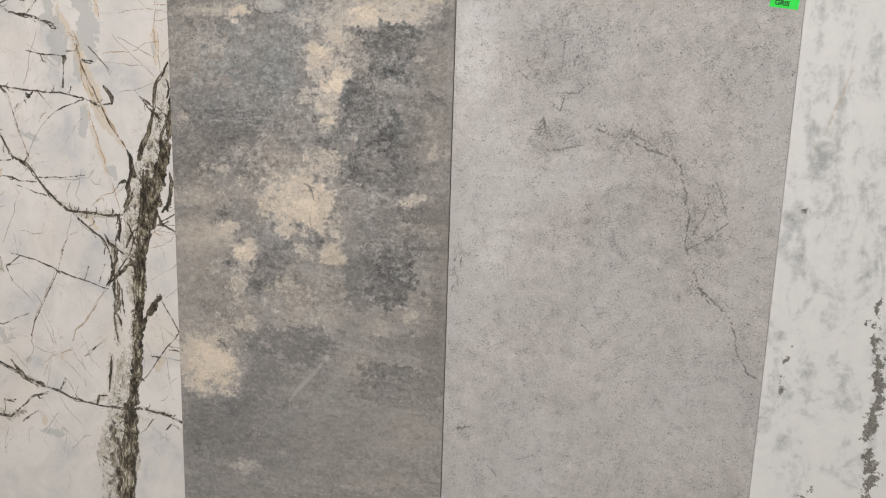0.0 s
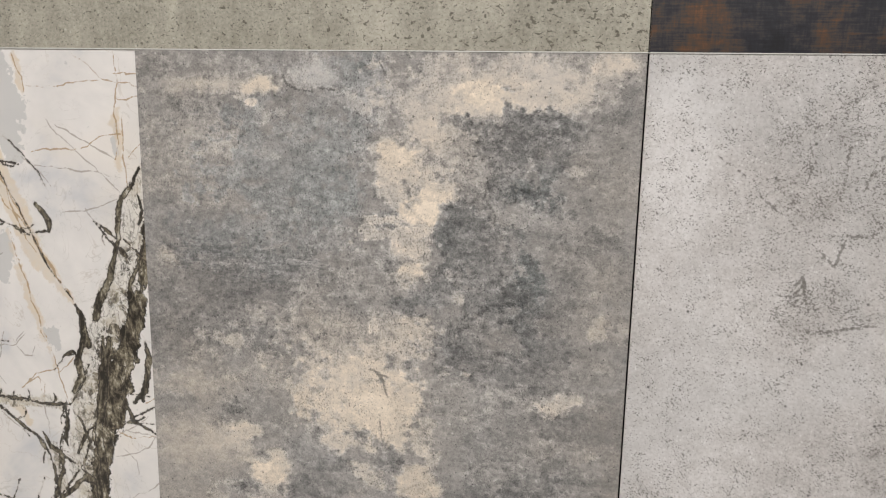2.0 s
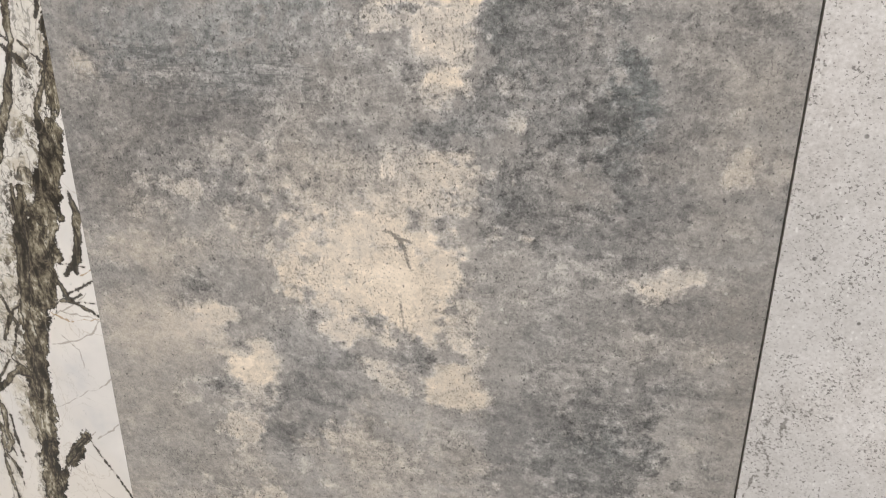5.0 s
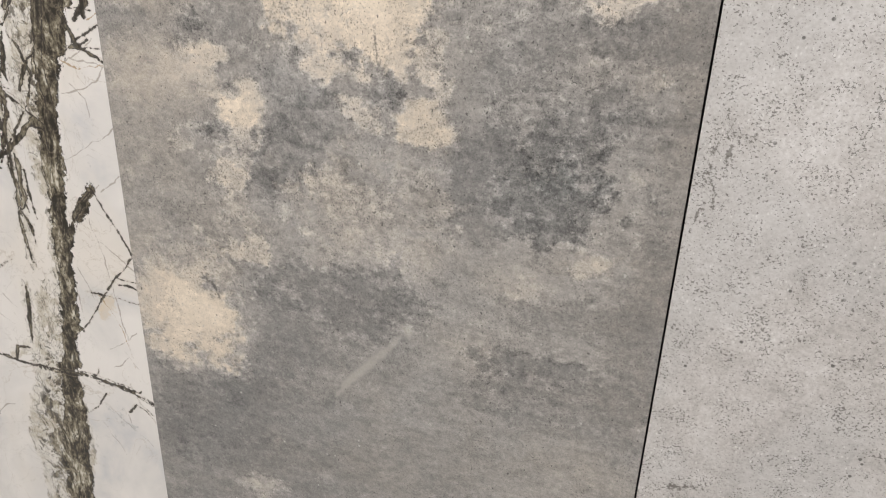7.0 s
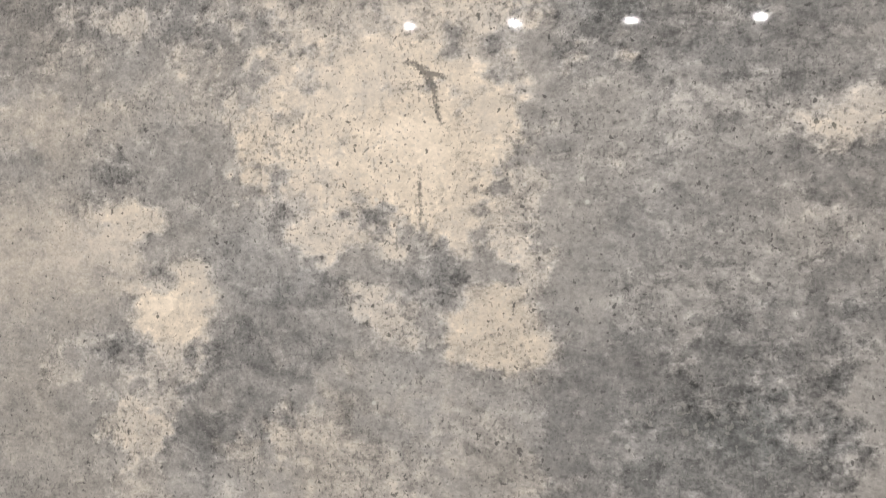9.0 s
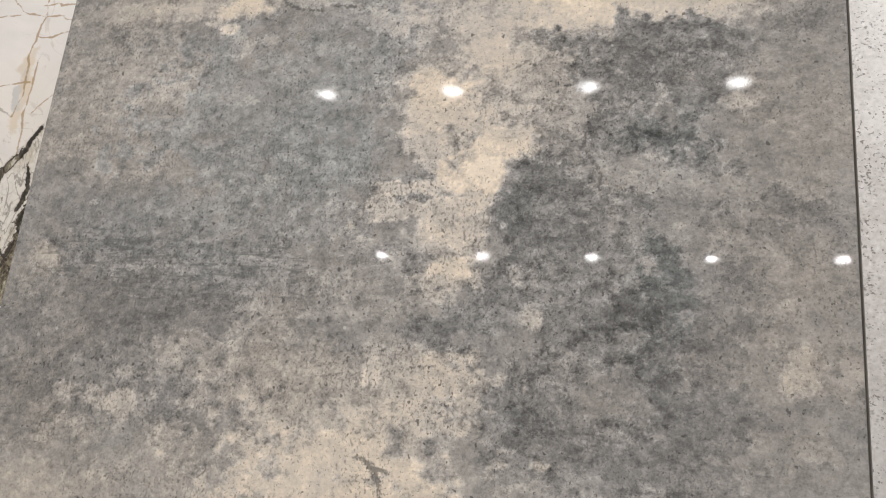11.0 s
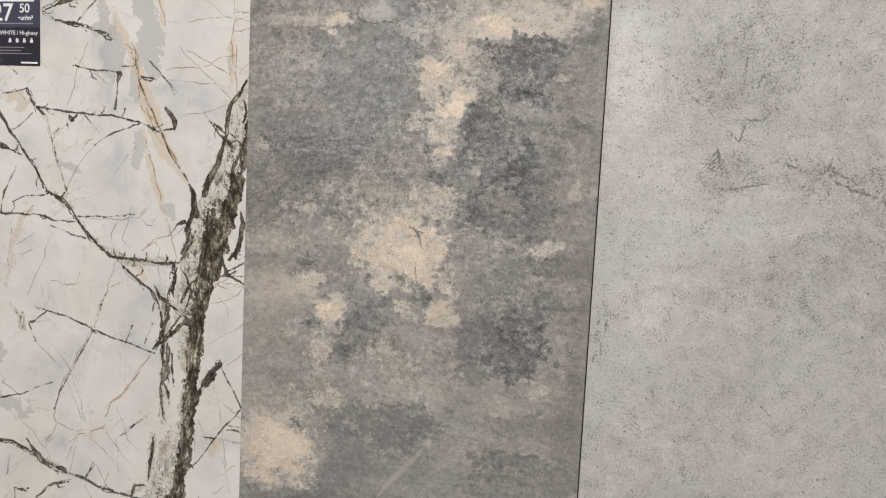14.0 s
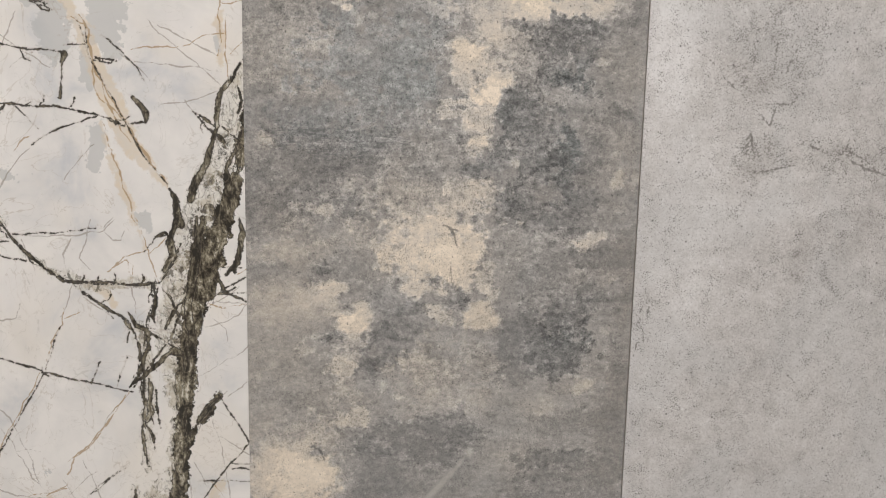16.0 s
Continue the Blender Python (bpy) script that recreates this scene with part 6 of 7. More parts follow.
dab(DARK_PRINT, 0.509, 1.318, 0.022, 0.021, 0.46, -0.1, 0.7, 0.3, grit=0.6)
dab(DARK_PRINT, 0.466, 1.282, 0.048, 0.016, 0.45, 0, 0.8, 0.3, grit=0.7)
dab(DARK_PRINT, 0.506, 1.274, 0.023, 0.018, 0.46, 0.1, 0.6, 0.3, grit=0.6)
dab(DARK_PRINT, 0.367, 1.259, 0.01, 0.043, 0.56, 0.25, 0.7, 0.2, grit=0.4)
dab(DARK_PRINT, 0.294, 1.234, 0.062, 0.04, 0.72, 0.65, 0.9, 0.25, grit=0.7)
dab(DARK_PRINT, 0.236, 1.231, 0.025, 0.026, 0.71, 0.55, 0.7, 0.25, grit=0.8)
dab(DARK_PRINT, 0.303, 1.225, 0.036, 0.03, 0.8, 0.85, 1, 0.22, grit=0.4)
dab(DARK_PRINT, 0.279, 1.212, 0.029, 0.021, 0.82, 0.8, 0.8, 0.2, grit=0.5)
dab(DARK_PRINT, 0.34, 1.241, 0.018, 0.025, 0.73, 0.6, 0.7, 0.25, grit=0.6)
dab(DARK_PRINT, 0.299, 1.279, 0.019, 0.013, 0.78, 0.6, 0.8, 0.3, grit=0.6)
dab(DARK_PRINT, 0.271, 1.261, 0.072, 0.02, 0.74, 0.55, 0.75, 0.3, grit=0.6)
dab(DARK_PRINT, 0.25, 1.212, 0.035, 0.029, 0.75, 0.6, 0.7, 0.25, grit=0.7)
dab(DARK_PRINT, 0.322, 1.208, 0.033, 0.021, 0.79, 0.65, 0.7, 0.22, grit=0.7)
dab(DARK_PRINT, 0.259, 1.312, 0.052, 0.019, 0.62, 0.4, 0.6, 0.3, grit=0.8)
dab(DARK_PRINT, 0.352, 1.326, 0.021, 0.018, 0.67, 0.5, 0.8, 0.25, grit=1)
dab(DARK_PRINT, 0.36, 1.342, 0.013, 0.006, 0.72, 0.4, 0.8, 0.2, grit=1)
dab(DARK_PRINT, 0.322, 1.319, 0.018, 0.014, 0.65, 0.35, 0.7, 0.25, grit=1)
dab(DARK_PRINT, 0.3, 1.328, 0.006, 0.007, 0.76, 0.4, 0.7, 0.2, grit=0.8)
dab(DARK_PRINT, 0.331, 1.301, 0.018, 0.009, 0.69, 0.4, 0.7, 0.2, grit=1)
dab(DARK_PRINT, 0.344, 1.285, 0.004, 0.005, 0.45, 0, 0.7, 0.15, grit=1)
dab(DARK_PRINT, 0.348, 1.348, 0.013, 0.003, 0.47, 0, 0.6, 0.2, grit=0.8)
dab(DARK_PRINT, 0.339, 1.362, 0.025, 0.011, 0.46, -0.3, 0.8, 0.25, grit=0.8)
dab(DARK_PRINT, 0.305, 1.352, 0.026, 0.009, 0.57, 0.1, 0.5, 0.3, grit=0.8)
dab(DARK_PRINT, 0.35, 1.192, 0.021, 0.026, 0.72, 0.4, 0.8, 0.25, grit=1)
dab(DARK_PRINT, 0.331, 1.199, 0.012, 0.026, 0.68, 0.4, 0.7, 0.25, grit=0.8)
dab(DARK_PRINT, 0.223, 1.181, 0.014, 0.015, 0.57, 0.1, 0.6, 0.2, grit=0.8)
dab(DARK_PRINT, 0.211, 1.146, 0.032, 0.023, 0.52, 0, 0.7, 0.3, grit=0.6)
dab(DARK_PRINT, 0.253, 1.173, 0.015, 0.01, 0.79, 0.5, 0.7, 0.2, grit=0.8)
dab(DARK_PRINT, 0.283, 1.187, 0.006, 0.004, 0.46, 0, 0.8, 0.15, grit=1)
dab(DARK_PRINT, 0.283, 1.173, 0.023, 0.009, 0.74, 0.4, 0.7, 0.2, grit=0.9)
dab(DARK_PRINT, 0.247, 1.144, 0.021, 0.01, 0.51, -0.1, 0.8, 0.2, grit=0.7)
dab(DARK_PRINT, 0.282, 1.137, 0.015, 0.008, 0.68, 0.3, 0.7, 0.2, grit=0.9)
dab(DARK_PRINT, 0.314, 1.157, 0.01, 0.012, 0.46, -0.1, 0.6, 0.18, grit=1)
dab(DARK_PRINT, 0.302, 1.124, 0.02, 0.008, 0.61, 0.3, 0.6, 0.2, grit=0.8)
dab(DARK_PRINT, 0.346, 1.127, 0.027, 0.02, 0.73, 0.7, 0.9, 0.22, grit=0.5)
dab(DARK_PRINT, 0.272, 1.123, 0.021, 0.008, 0.52, 0, 0.5, 0.2)
dab(DARK_PRINT, 0.312, 1.171, 0.005, 0.01, 0.54, 0, 0.7, 0.15, grit=1)
dab(DARK_PRINT, 0.486, 1.191, 0.021, 0.015, 0.54, 0.1, 0.5, 0.3, grit=0.8)
dab(DARK_PRINT, 0.559, 1.192, 0.016, 0.01, 0.58, 0.3, 0.6, 0.25, grit=0.7)
dab(DARK_PRINT, 0.45, 1.174, 0.027, 0.012, 0.54, 0.05, 0.55, 0.25, grit=1)
dab(DARK_PRINT, 0.506, 1.193, 0.01, 0.01, 0.58, 0.2, 0.6, 0.25, grit=0.8)
dab(DARK_PRINT, 0.431, 1.154, 0.018, 0.008, 0.53, 0.1, 0.5, 0.25, grit=1)
dab(DARK_PRINT, 0.408, 1.202, 0.031, 0.015, 0.53, 0.1, 0.5, 0.3, grit=0.9)
dab(DARK_PRINT, 0.387, 1.195, 0.013, 0.012, 0.6, 0.15, 0.6, 0.3, grit=0.2)
dab(DARK_PRINT, 0.52, 1.248, 0.006, 0.003, 0.69, 0.4, 0.6, 0.2, grit=0.8)
dab(DARK_PRINT, 0.374, 1.156, 0.007, 0.019, 0.63, 0.3, 0.7, 0.2, grit=1)
dab(DARK_PRINT, 0.364, 1.199, 0.012, 0.019, 0.6, 0.3, 0.7, 0.2, grit=1)
dab(DARK_PRINT, 0.344, 1.205, 0.013, 0.013, 0.67, 0.45, 0.6, 0.25, grit=1)
dab(DARK_PRINT, 0.325, 1.158, 0.009, 0.009, 0.45, -0.1, 0.7, 0.16, grit=1)
dab(DARK_PRINT, 0.327, 1.143, 0.012, 0.006, 0.47, -0.1, 0.6, 0.2, grit=1)
dab(DARK_PRINT, 0.324, 1.17, 0.003, 0.007, 0.48, -0.1, 0.8, 0.12, grit=0.8)
dab(DARK_PRINT, 0.292, 1.159, 0.018, 0.005, 0.53, 0, 0.7, 0.18, grit=1)
dab(DARK_PRINT, 0.266, 1.174, 0.026, 0.007, 0.7, 0.5, 0.7, 0.18, grit=0.7)
dab(DARK_PRINT, 0.29, 1.192, 0.006, 0.003, 0.51, 0, 0.8, 0.14, grit=1)
dab(DARK_PRINT, 0.223, 1.186, 0.006, 0.01, 0.53, 0.1, 0.7, 0.2, grit=1)
dab(DARK_PRINT, 0.256, 1.135, 0.013, 0.014, 0.5, 0, 0.7, 0.2, grit=0.8)
dab(DARK_PRINT, 0.285, 1.145, 0.014, 0.005, 0.69, 0.4, 0.8, 0.18, grit=0.9)
dab(DARK_PRINT, 0.303, 1.133, 0.014, 0.009, 0.67, 0.4, 0.8, 0.2, grit=0.9)
dab(DARK_PRINT, 0.356, 1.128, 0.024, 0.017, 0.68, 0.6, 0.9, 0.2, grit=0.6)
dab(DARK_PRINT, 0.348, 1.076, 0.017, 0.009, 0.6, 0.3, 0.6, 0.25, grit=0.9)
dab(DARK_PRINT, 0.288, 1.068, 0.013, 0.004, 0.57, 0.2, 0.6, 0.18, grit=1)
dab(DARK_PRINT, 0.265, 1.05, 0.035, 0.011, 0.61, 0.4, 0.6, 0.25, grit=1)
dab(DARK_PRINT, 0.118, 1.207, 0.009, 0.009, 0.46, 0.05, 0.6, 0.2, grit=1)
dab(DARK_PRINT, 0.121, 1.097, 0.013, 0.008, 0.46, 0.05, 0.55, 0.2, grit=1)
dab(DARK_PRINT, 0.108, 1.099, 0.018, 0.003, 0.64, 0.3, 0.6, 0.12, grit=1)
dab(DARK_PRINT, 0.127, 1.086, 0.02, 0.003, 0.6, 0.2, 0.6, 0.12, grit=1)
dab(DARK_PRINT, 0.137, 1.06, 0.011, 0.011, 0.66, 0.5, 0.8, 0.18, grit=1)
dab(DARK_PRINT, 0.145, 1.042, 0.011, 0.007, 0.65, 0.5, 0.8, 0.16, grit=0.9)
dab(DARK_PRINT, 0.154, 1.143, 0.01, 0.007, 0.59, 0.1, 0.7, 0.15, grit=0.8)
dab(DARK_PRINT, 0.147, 1.14, 0.007, 0.004, 0.7, 0.3, 0.7, 0.12, grit=0.8)
dab(DARK_PRINT, 0.162, 1.12, 0.017, 0.011, 0.81, 0.8, 0.7, 0.2, grit=0.3)
dab(DARK_PRINT, 0.174, 1.143, 0.009, 0.011, 0.77, 0.6, 0.7, 0.15, grit=0.6)
DARK_FLECK = []
blot(DARK_FLECK, 0.206, 1.463, 0.008, 0.005, 1)
blot(DARK_FLECK, 0.18, 1.528, 0.007, 0.005, 1)
blot(DARK_FLECK, 0.063, 1.445, 0.006, 0.003, 0.9)
blot(DARK_FLECK, 0.152, 1.461, 0.005, 0.004, 0.8)
blot(DARK_FLECK, 0.482, 1.534, 0.004, 0.004, 0.9)
blot(DARK_FLECK, 0.403, 1.374, 0.007, 0.008, 1)
blot(DARK_FLECK, 0.16, 1.584, 0.008, 0.007, 0.9)
blot(DARK_FLECK, 0.237, 1.63, 0.025, 0.008, 0.55)
blot(DARK_FLECK, 0.257, 1.604, 0.021, 0.004, 0.7)
blot(DARK_FLECK, 0.278, 1.596, 0.017, 0.004, 0.7)
blot(DARK_FLECK, 0.031, 1.395, 0.015, 0.01, 0.75)
blot(DARK_FLECK, 0.461, 1.523, 0.009, 0.004, 0.7)
blot(DARK_FLECK, 0.429, 1.52, 0.005, 0.01, 0.7)
blot(DARK_FLECK, 0.593, 1.616, 0.002, 0.002, 0.9)
blot(DARK_FLECK, 0.597, 1.578, 0.002, 0.002, 0.9)
blot(DARK_FLECK, 0.119, 1.396, 0.025, 0.005, 0.7)
blot(DARK_FLECK, 0.345, 0.911, 0.005, 0.007, 1)
blot(DARK_FLECK, 0.376, 0.905, 0.003, 0.003, 1)
blot(DARK_FLECK, 0.249, 0.961, 0.003, 0.004, 1)
blot(DARK_FLECK, 0.343, 0.986, 0.002, 0.003, 1)
blot(DARK_FLECK, 0.557, 1.014, 0.002, 0.002, 1)
blot(DARK_FLECK, 0.231, 1.002, 0.005, 0.005, 0.9)
blot(DARK_FLECK, 0.304, 0.831, 0.003, 0.003, 1)
blot(DARK_FLECK, 0.207, 1.018, 0.005, 0.006, 0.8)
blot(DARK_FLECK, 0.125, 1.069, 0.005, 0.004, 0.9)
blot(DARK_FLECK, 0.277, 0.931, 0.002, 0.002, 1)
blot(DARK_FLECK, 0.54, 1.166, 0.001, 0.006, 0.8)
DARK_RIPPLE = []
blot(DARK_RIPPLE, 0.131, 1.398, 0.08, 0.02, 1)
blot(DARK_RIPPLE, 0.229, 1.391, 0.035, 0.014, 0.7)
blot(DARK_RIPPLE, 0.087, 1.41, 0.039, 0.012, 0.7)
DARK_CRACK = []
vein(DARK_CRACK, 1.6, ((0.19, 1.623), (0.195, 1.613), (0.206, 1.607), (0.227, 1.605)))
vein(DARK_CRACK, 1.6, ((0.237, 1.608), (0.254, 1.606)))
vein(DARK_CRACK, (0.4, 1.0, 1.6, 0.6), ((0.296, 1.274), (0.302, 1.273), (0.309, 1.268), (0.318, 1.267)))
vein(DARK_CRACK, (1.5, 1.1, 0.7, 0.5), ((0.309, 1.268), (0.313, 1.26), (0.315, 1.251), (0.319, 1.241)))
vein(DARK_CRACK, (0.4, 0.9, 1.4, 0.7, 0.4), ((0.092, 0.921), (0.1, 0.921), (0.108, 0.917), (0.112, 0.909), (0.116, 0.898)))
vein(DARK_CRACK, 0.8, ((0.309, 1.217), (0.312, 1.188)))
vein(DARK_CRACK, 0.8, ((0.433, 1.502), (0.431, 1.489), (0.444, 1.47), (0.443, 1.457)))
vein(DARK_CRACK, 0.8, ((0.35, 1.503), (0.343, 1.494), (0.345, 1.488)))
vein(DARK_CRACK, 0.7, ((0.395, 1.553), (0.39, 1.557), (0.38, 1.551)))
vein(DARK_CRACK, 1.0, ((0.191, 1.262), (0.192, 1.255), (0.187, 1.251)))
vein(DARK_CRACK, 0.7, ((0.47, 1.528), (0.461, 1.52), (0.454, 1.517)))
vein(DARK_CRACK, 0.7, ((0.304, 1.647), (0.318, 1.616)))
DARK_SCRATCH = []
vein(DARK_SCRATCH, (2.0, 5.0, 5.0, 2.0), ((0.259, 0.802), (0.282, 0.832), (0.310, 0.864), (0.341, 0.905)))
vein(DARK_SCRATCH, (2.0, 6.0, 2.0), ((0.341, 0.912), (0.345, 0.906), (0.348, 0.900)))
LIGHT_VEIN = []
vein(LIGHT_VEIN, 1, ((0.682, 1.545), (0.707, 1.525), (0.737, 1.495), (0.763, 1.475), (0.783, 1.454), (0.802, 1.435)))
vein(LIGHT_VEIN, 1, ((0.802, 1.435), (0.806, 1.451), (0.812, 1.467), (0.835, 1.473)))
vein(LIGHT_VEIN, 0.8, ((0.800, 1.496), (0.800, 1.517), (0.801, 1.538), (0.804, 1.562)))
vein(LIGHT_VEIN, 0.8, ((0.766, 1.508), (0.770, 1.532), (0.765, 1.562)))
vein(LIGHT_VEIN, 0.8, ((0.820, 1.515), (0.832, 1.545), (0.839, 1.563)))
vein(LIGHT_VEIN, 1.4, ((0.744, 1.400), (0.763, 1.398), (0.774, 1.414), (0.778, 1.392), (0.791, 1.386), (0.800, 1.393)))
vein(LIGHT_VEIN, 1.2, ((0.765, 1.410), (0.773, 1.420), (0.773, 1.401), (0.763, 1.392)))
vein(LIGHT_VEIN, 1, ((0.778, 1.364), (0.805, 1.365), (0.832, 1.369), (0.856, 1.376)))
vein(LIGHT_VEIN, 1.2, ((0.805, 1.365), (0.812, 1.359), (0.806, 1.351)))
vein(LIGHT_VEIN, 1, ((0.844, 1.403), (0.859, 1.408), (0.870, 1.418), (0.885, 1.411), (0.893, 1.396)))
vein(LIGHT_VEIN, 1.2, ((0.862, 1.402), (0.877, 1.404), (0.890, 1.399)))
vein(LIGHT_VEIN, 1.6, ((0.920, 1.393), (0.931, 1.402), (0.943, 1.394), (0.962, 1.385), (0.981, 1.371), (0.993, 1.368)))
vein(LIGHT_VEIN, 1.4, ((0.933, 1.385), (0.951, 1.379), (0.970, 1.370), (1.012, 1.355)))
vein(LIGHT_VEIN, 1, ((0.987, 1.371), (1.012, 1.355), (1.038, 1.339)))
vein(LIGHT_VEIN, 0.8, ((0.927, 1.378), (0.935, 1.360)))
vein(LIGHT_VEIN, 0.8, ((0.749, 1.416), (0.742, 1.428)))
vein(LIGHT_VEIN, 1.2, ((1.002, 1.368), (1.022, 1.339), (1.030, 1.309), (1.040, 1.284), (1.047, 1.248), (1.043, 1.216), (1.048, 1.185), (1.061, 1.152)))
vein(LIGHT_VEIN, 1.2, ((1.026, 1.319), (1.041, 1.294), (1.040, 1.263)))
vein(LIGHT_VEIN, 1.0, ((1.080, 1.327), (1.096, 1.297), (1.112, 1.273), (1.113, 1.247), (1.095, 1.228), (1.070, 1.206), (1.053, 1.196)))
vein(LIGHT_VEIN, 0.9, ((1.067, 1.290), (1.076, 1.268), (1.067, 1.239), (1.054, 1.217)))
vein(LIGHT_VEIN, 0.9, ((1.082, 1.312), (1.078, 1.281), (1.087, 1.251)))
vein(LIGHT_VEIN, 1.5, ((1.061, 1.152), (1.072, 1.124), (1.101, 1.099), (1.124, 1.083)))
vein(LIGHT_VEIN, 1.3, ((1.124, 1.083), (1.138, 1.060), (1.146, 1.023), (1.159, 0.986), (1.176, 0.969), (1.193, 0.960)))
vein(LIGHT_VEIN, 1.2, ((0.607, 1.163), (0.626, 1.153), (0.626, 1.131)))
vein(LIGHT_VEIN, 1.2, ((0.615, 1.150), (0.609, 1.129), (0.623, 1.105), (0.619, 1.090)))
vein(LIGHT_VEIN, 1, ((0.602, 0.774), (0.625, 0.787), (0.655, 0.795)))
vein(LIGHT_VEIN, 0.9, ((0.625, 1.616), (0.643, 1.631)))
vein(LIGHT_VEIN, 0.9, ((0.693, 0.722), (0.718, 0.688)))
vein(LIGHT_VEIN, 0.9, ((0.868, 1.033), (0.885, 1.018)))
vein(LIGHT_VEIN, 1, ((0.610, 1.089), (0.605, 1.048)))
LIGHT_PALE = []
blot(LIGHT_PALE, 0.638, 1.54, 0.032, 0.072, 0.9)
blot(LIGHT_PALE, 0.67, 1.289, 0.065, 0.098, 0.35)
blot(LIGHT_PALE, 0.625, 1.611, 0.021, 0.02, 0.6)
blot(LIGHT_PALE, 0.798, 1.307, 0.062, 0.021, 0.5)
blot(LIGHT_PALE, 0.709, 1.377, 0.043, 0.043, 0.3)
blot(LIGHT_PALE, 0.686, 1.158, 0.055, 0.067, 0.3)
LIGHT_SHADE = []
blot(LIGHT_SHADE, 0.805, 1.538, 0.055, 0.06, 0.8)
blot(LIGHT_SHADE, 0.788, 1.39, 0.041, 0.026, 0.9)
blot(LIGHT_SHADE, 0.946, 1.387, 0.059, 0.021, 0.6)
blot(LIGHT_SHADE, 1.069, 1.26, 0.039, 0.072, 0.7)
blot(LIGHT_SHADE, 0.886, 1.227, 0.051, 0.042, 0.5)
blot(LIGHT_SHADE, 0.972, 1.306, 0.039, 0.062, 0.4)
blot(LIGHT_SHADE, 0.619, 1.142, 0.016, 0.034, 0.5)
blot(LIGHT_SHADE, 1.139, 0.98, 0.03, 0.033, 0.4)
blot(LIGHT_SHADE, 1.097, 1.519, 0.055, 0.057, 0.35)
RIGHT_DARK = []
vein(RIGHT_DARK, (2.1, 5.2, 7.4, 6.3, 5.2, 8.4, 10.5, 6.3), ((1.377, 1.131), (1.37, 1.079), (1.388, 1.008), (1.399, 0.956), (1.384, 0.857), (1.404, 0.805), (1.399, 0.771), (1.421, 0.707)))
vein(RIGHT_DARK, 1, ((1.241, 1.034), (1.231, 0.99), (1.231, 0.947)))
vein(RIGHT_DARK, 0.9, ((1.309, 0.768), (1.297, 0.741)))
vein(RIGHT_DARK, 0.8, ((1.225, 1.266), (1.238, 1.276)))
RIGHT_RUST = []
vein(RIGHT_RUST, 2.2, ((1.287, 1.523), (1.273, 1.476), (1.257, 1.424), (1.24, 1.375)))
vein(RIGHT_RUST, 1, ((1.305, 1.354), (1.326, 1.326)))
RIGHT_SMUDGE = []
blot(RIGHT_SMUDGE, 1.225, 1.266, 0.013, 0.014, 0.6)
blot(RIGHT_SMUDGE, 1.24, 1.38, 0.013, 0.029, 0.5)
blot(RIGHT_SMUDGE, 1.271, 1.419, 0.018, 0.057, 0.4)
blot(RIGHT_SMUDGE, 1.223, 1.106, 0.019, 0.062, 0.6)
blot(RIGHT_SMUDGE, 1.241, 1.201, 0.019, 0.041, 0.5)
blot(RIGHT_SMUDGE, 1.309, 1.094, 0.023, 0.042, 0.5)
blot(RIGHT_SMUDGE, 1.311, 1.524, 0.021, 0.037, 0.5)
blot(RIGHT_SMUDGE, 1.345, 0.95, 0.018, 0.043, 0.5)
blot(RIGHT_SMUDGE, 1.282, 0.92, 0.011, 0.054, 0.5)
blot(RIGHT_SMUDGE, 1.265, 0.807, 0.019, 0.045, 0.4)
blot(RIGHT_SMUDGE, 1.349, 1.356, 0.017, 0.057, 0.5)
blot(RIGHT_SMUDGE, 1.341, 1.209, 0.026, 0.04, 0.4)
blot(WHITE_SMUDGE, -0.289, 1.593, 0.013, 0.013, 1)
blot(WHITE_SMUDGE, -0.285, 1.625, 0.011, 0.023, 0.8)


spidery(WHITE_DARK, 5)
spidery(LIGHT_VEIN, 9, 1.45)

# ---- materials of the rest ----
PAINT = plain("white_wall_paint", (0.72, 0.71, 0.69), 0.7, 0, 0.05)
CEILING_PAINT = plain("white_ceiling_paint", (0.78, 0.78, 0.77), 0.8, 0, 0.04)
FLOOR_STONE = plain("grey_floor_tile", (0.34, 0.33, 0.31), 0.35, 0, 0.12)
BACKING = plain("black_backing_board", (0.02, 0.02, 0.02), 0.8, 0, 0.2)
BISCUIT = plain("off_white_porcelain_biscuit", (0.52, 0.49, 0.45), 0.6, 0, 0.08)
PROFILE = plain("white_trim_strip", (0.62, 0.61, 0.58), 0.4, 0, 0.05)
ENAMEL = plain("white_lamp_enamel", (0.8, 0.8, 0.8), 0.35, 0, 0.03)
CARD = plain("dark_violet_card", (0.020, 0.017, 0.030), 0.35, 0, 0.1)
CARD_TOP = plain("slate_blue_card", (0.050, 0.050, 0.085), 0.35, 0, 0.1)
INK_WHITE = plain("white_print", (0.78, 0.78, 0.78), 0.5, 0, 0.03)
INK_GREY = plain("grey_print", (0.26, 0.25, 0.28), 0.5, 0, 0.05)
GREEN = plain("neon_green_paper", (0.03, 0.80, 0.08), 0.6, 0, 0.05)
INK_BLACK = plain("black_marker", (0.012, 0.016, 0.012), 0.5, 0, 0.1)
GLOW_NEAR = glow("near_lamp_glow", (1.0, 0.975, 0.955), LAMP_NEAR)
GLOW_FILL = glow("unseen_fill_lamp_glow", (1.0, 0.975, 0.955), LAMP_FILL)
GLOW_CORE = glow("lamp_bulb_glow", (1.0, 0.98, 0.97), LAMP_CORE)
GLOW_FAR = glow("far_lamp_glow", (1.0, 0.975, 0.955), LAMP_FAR)

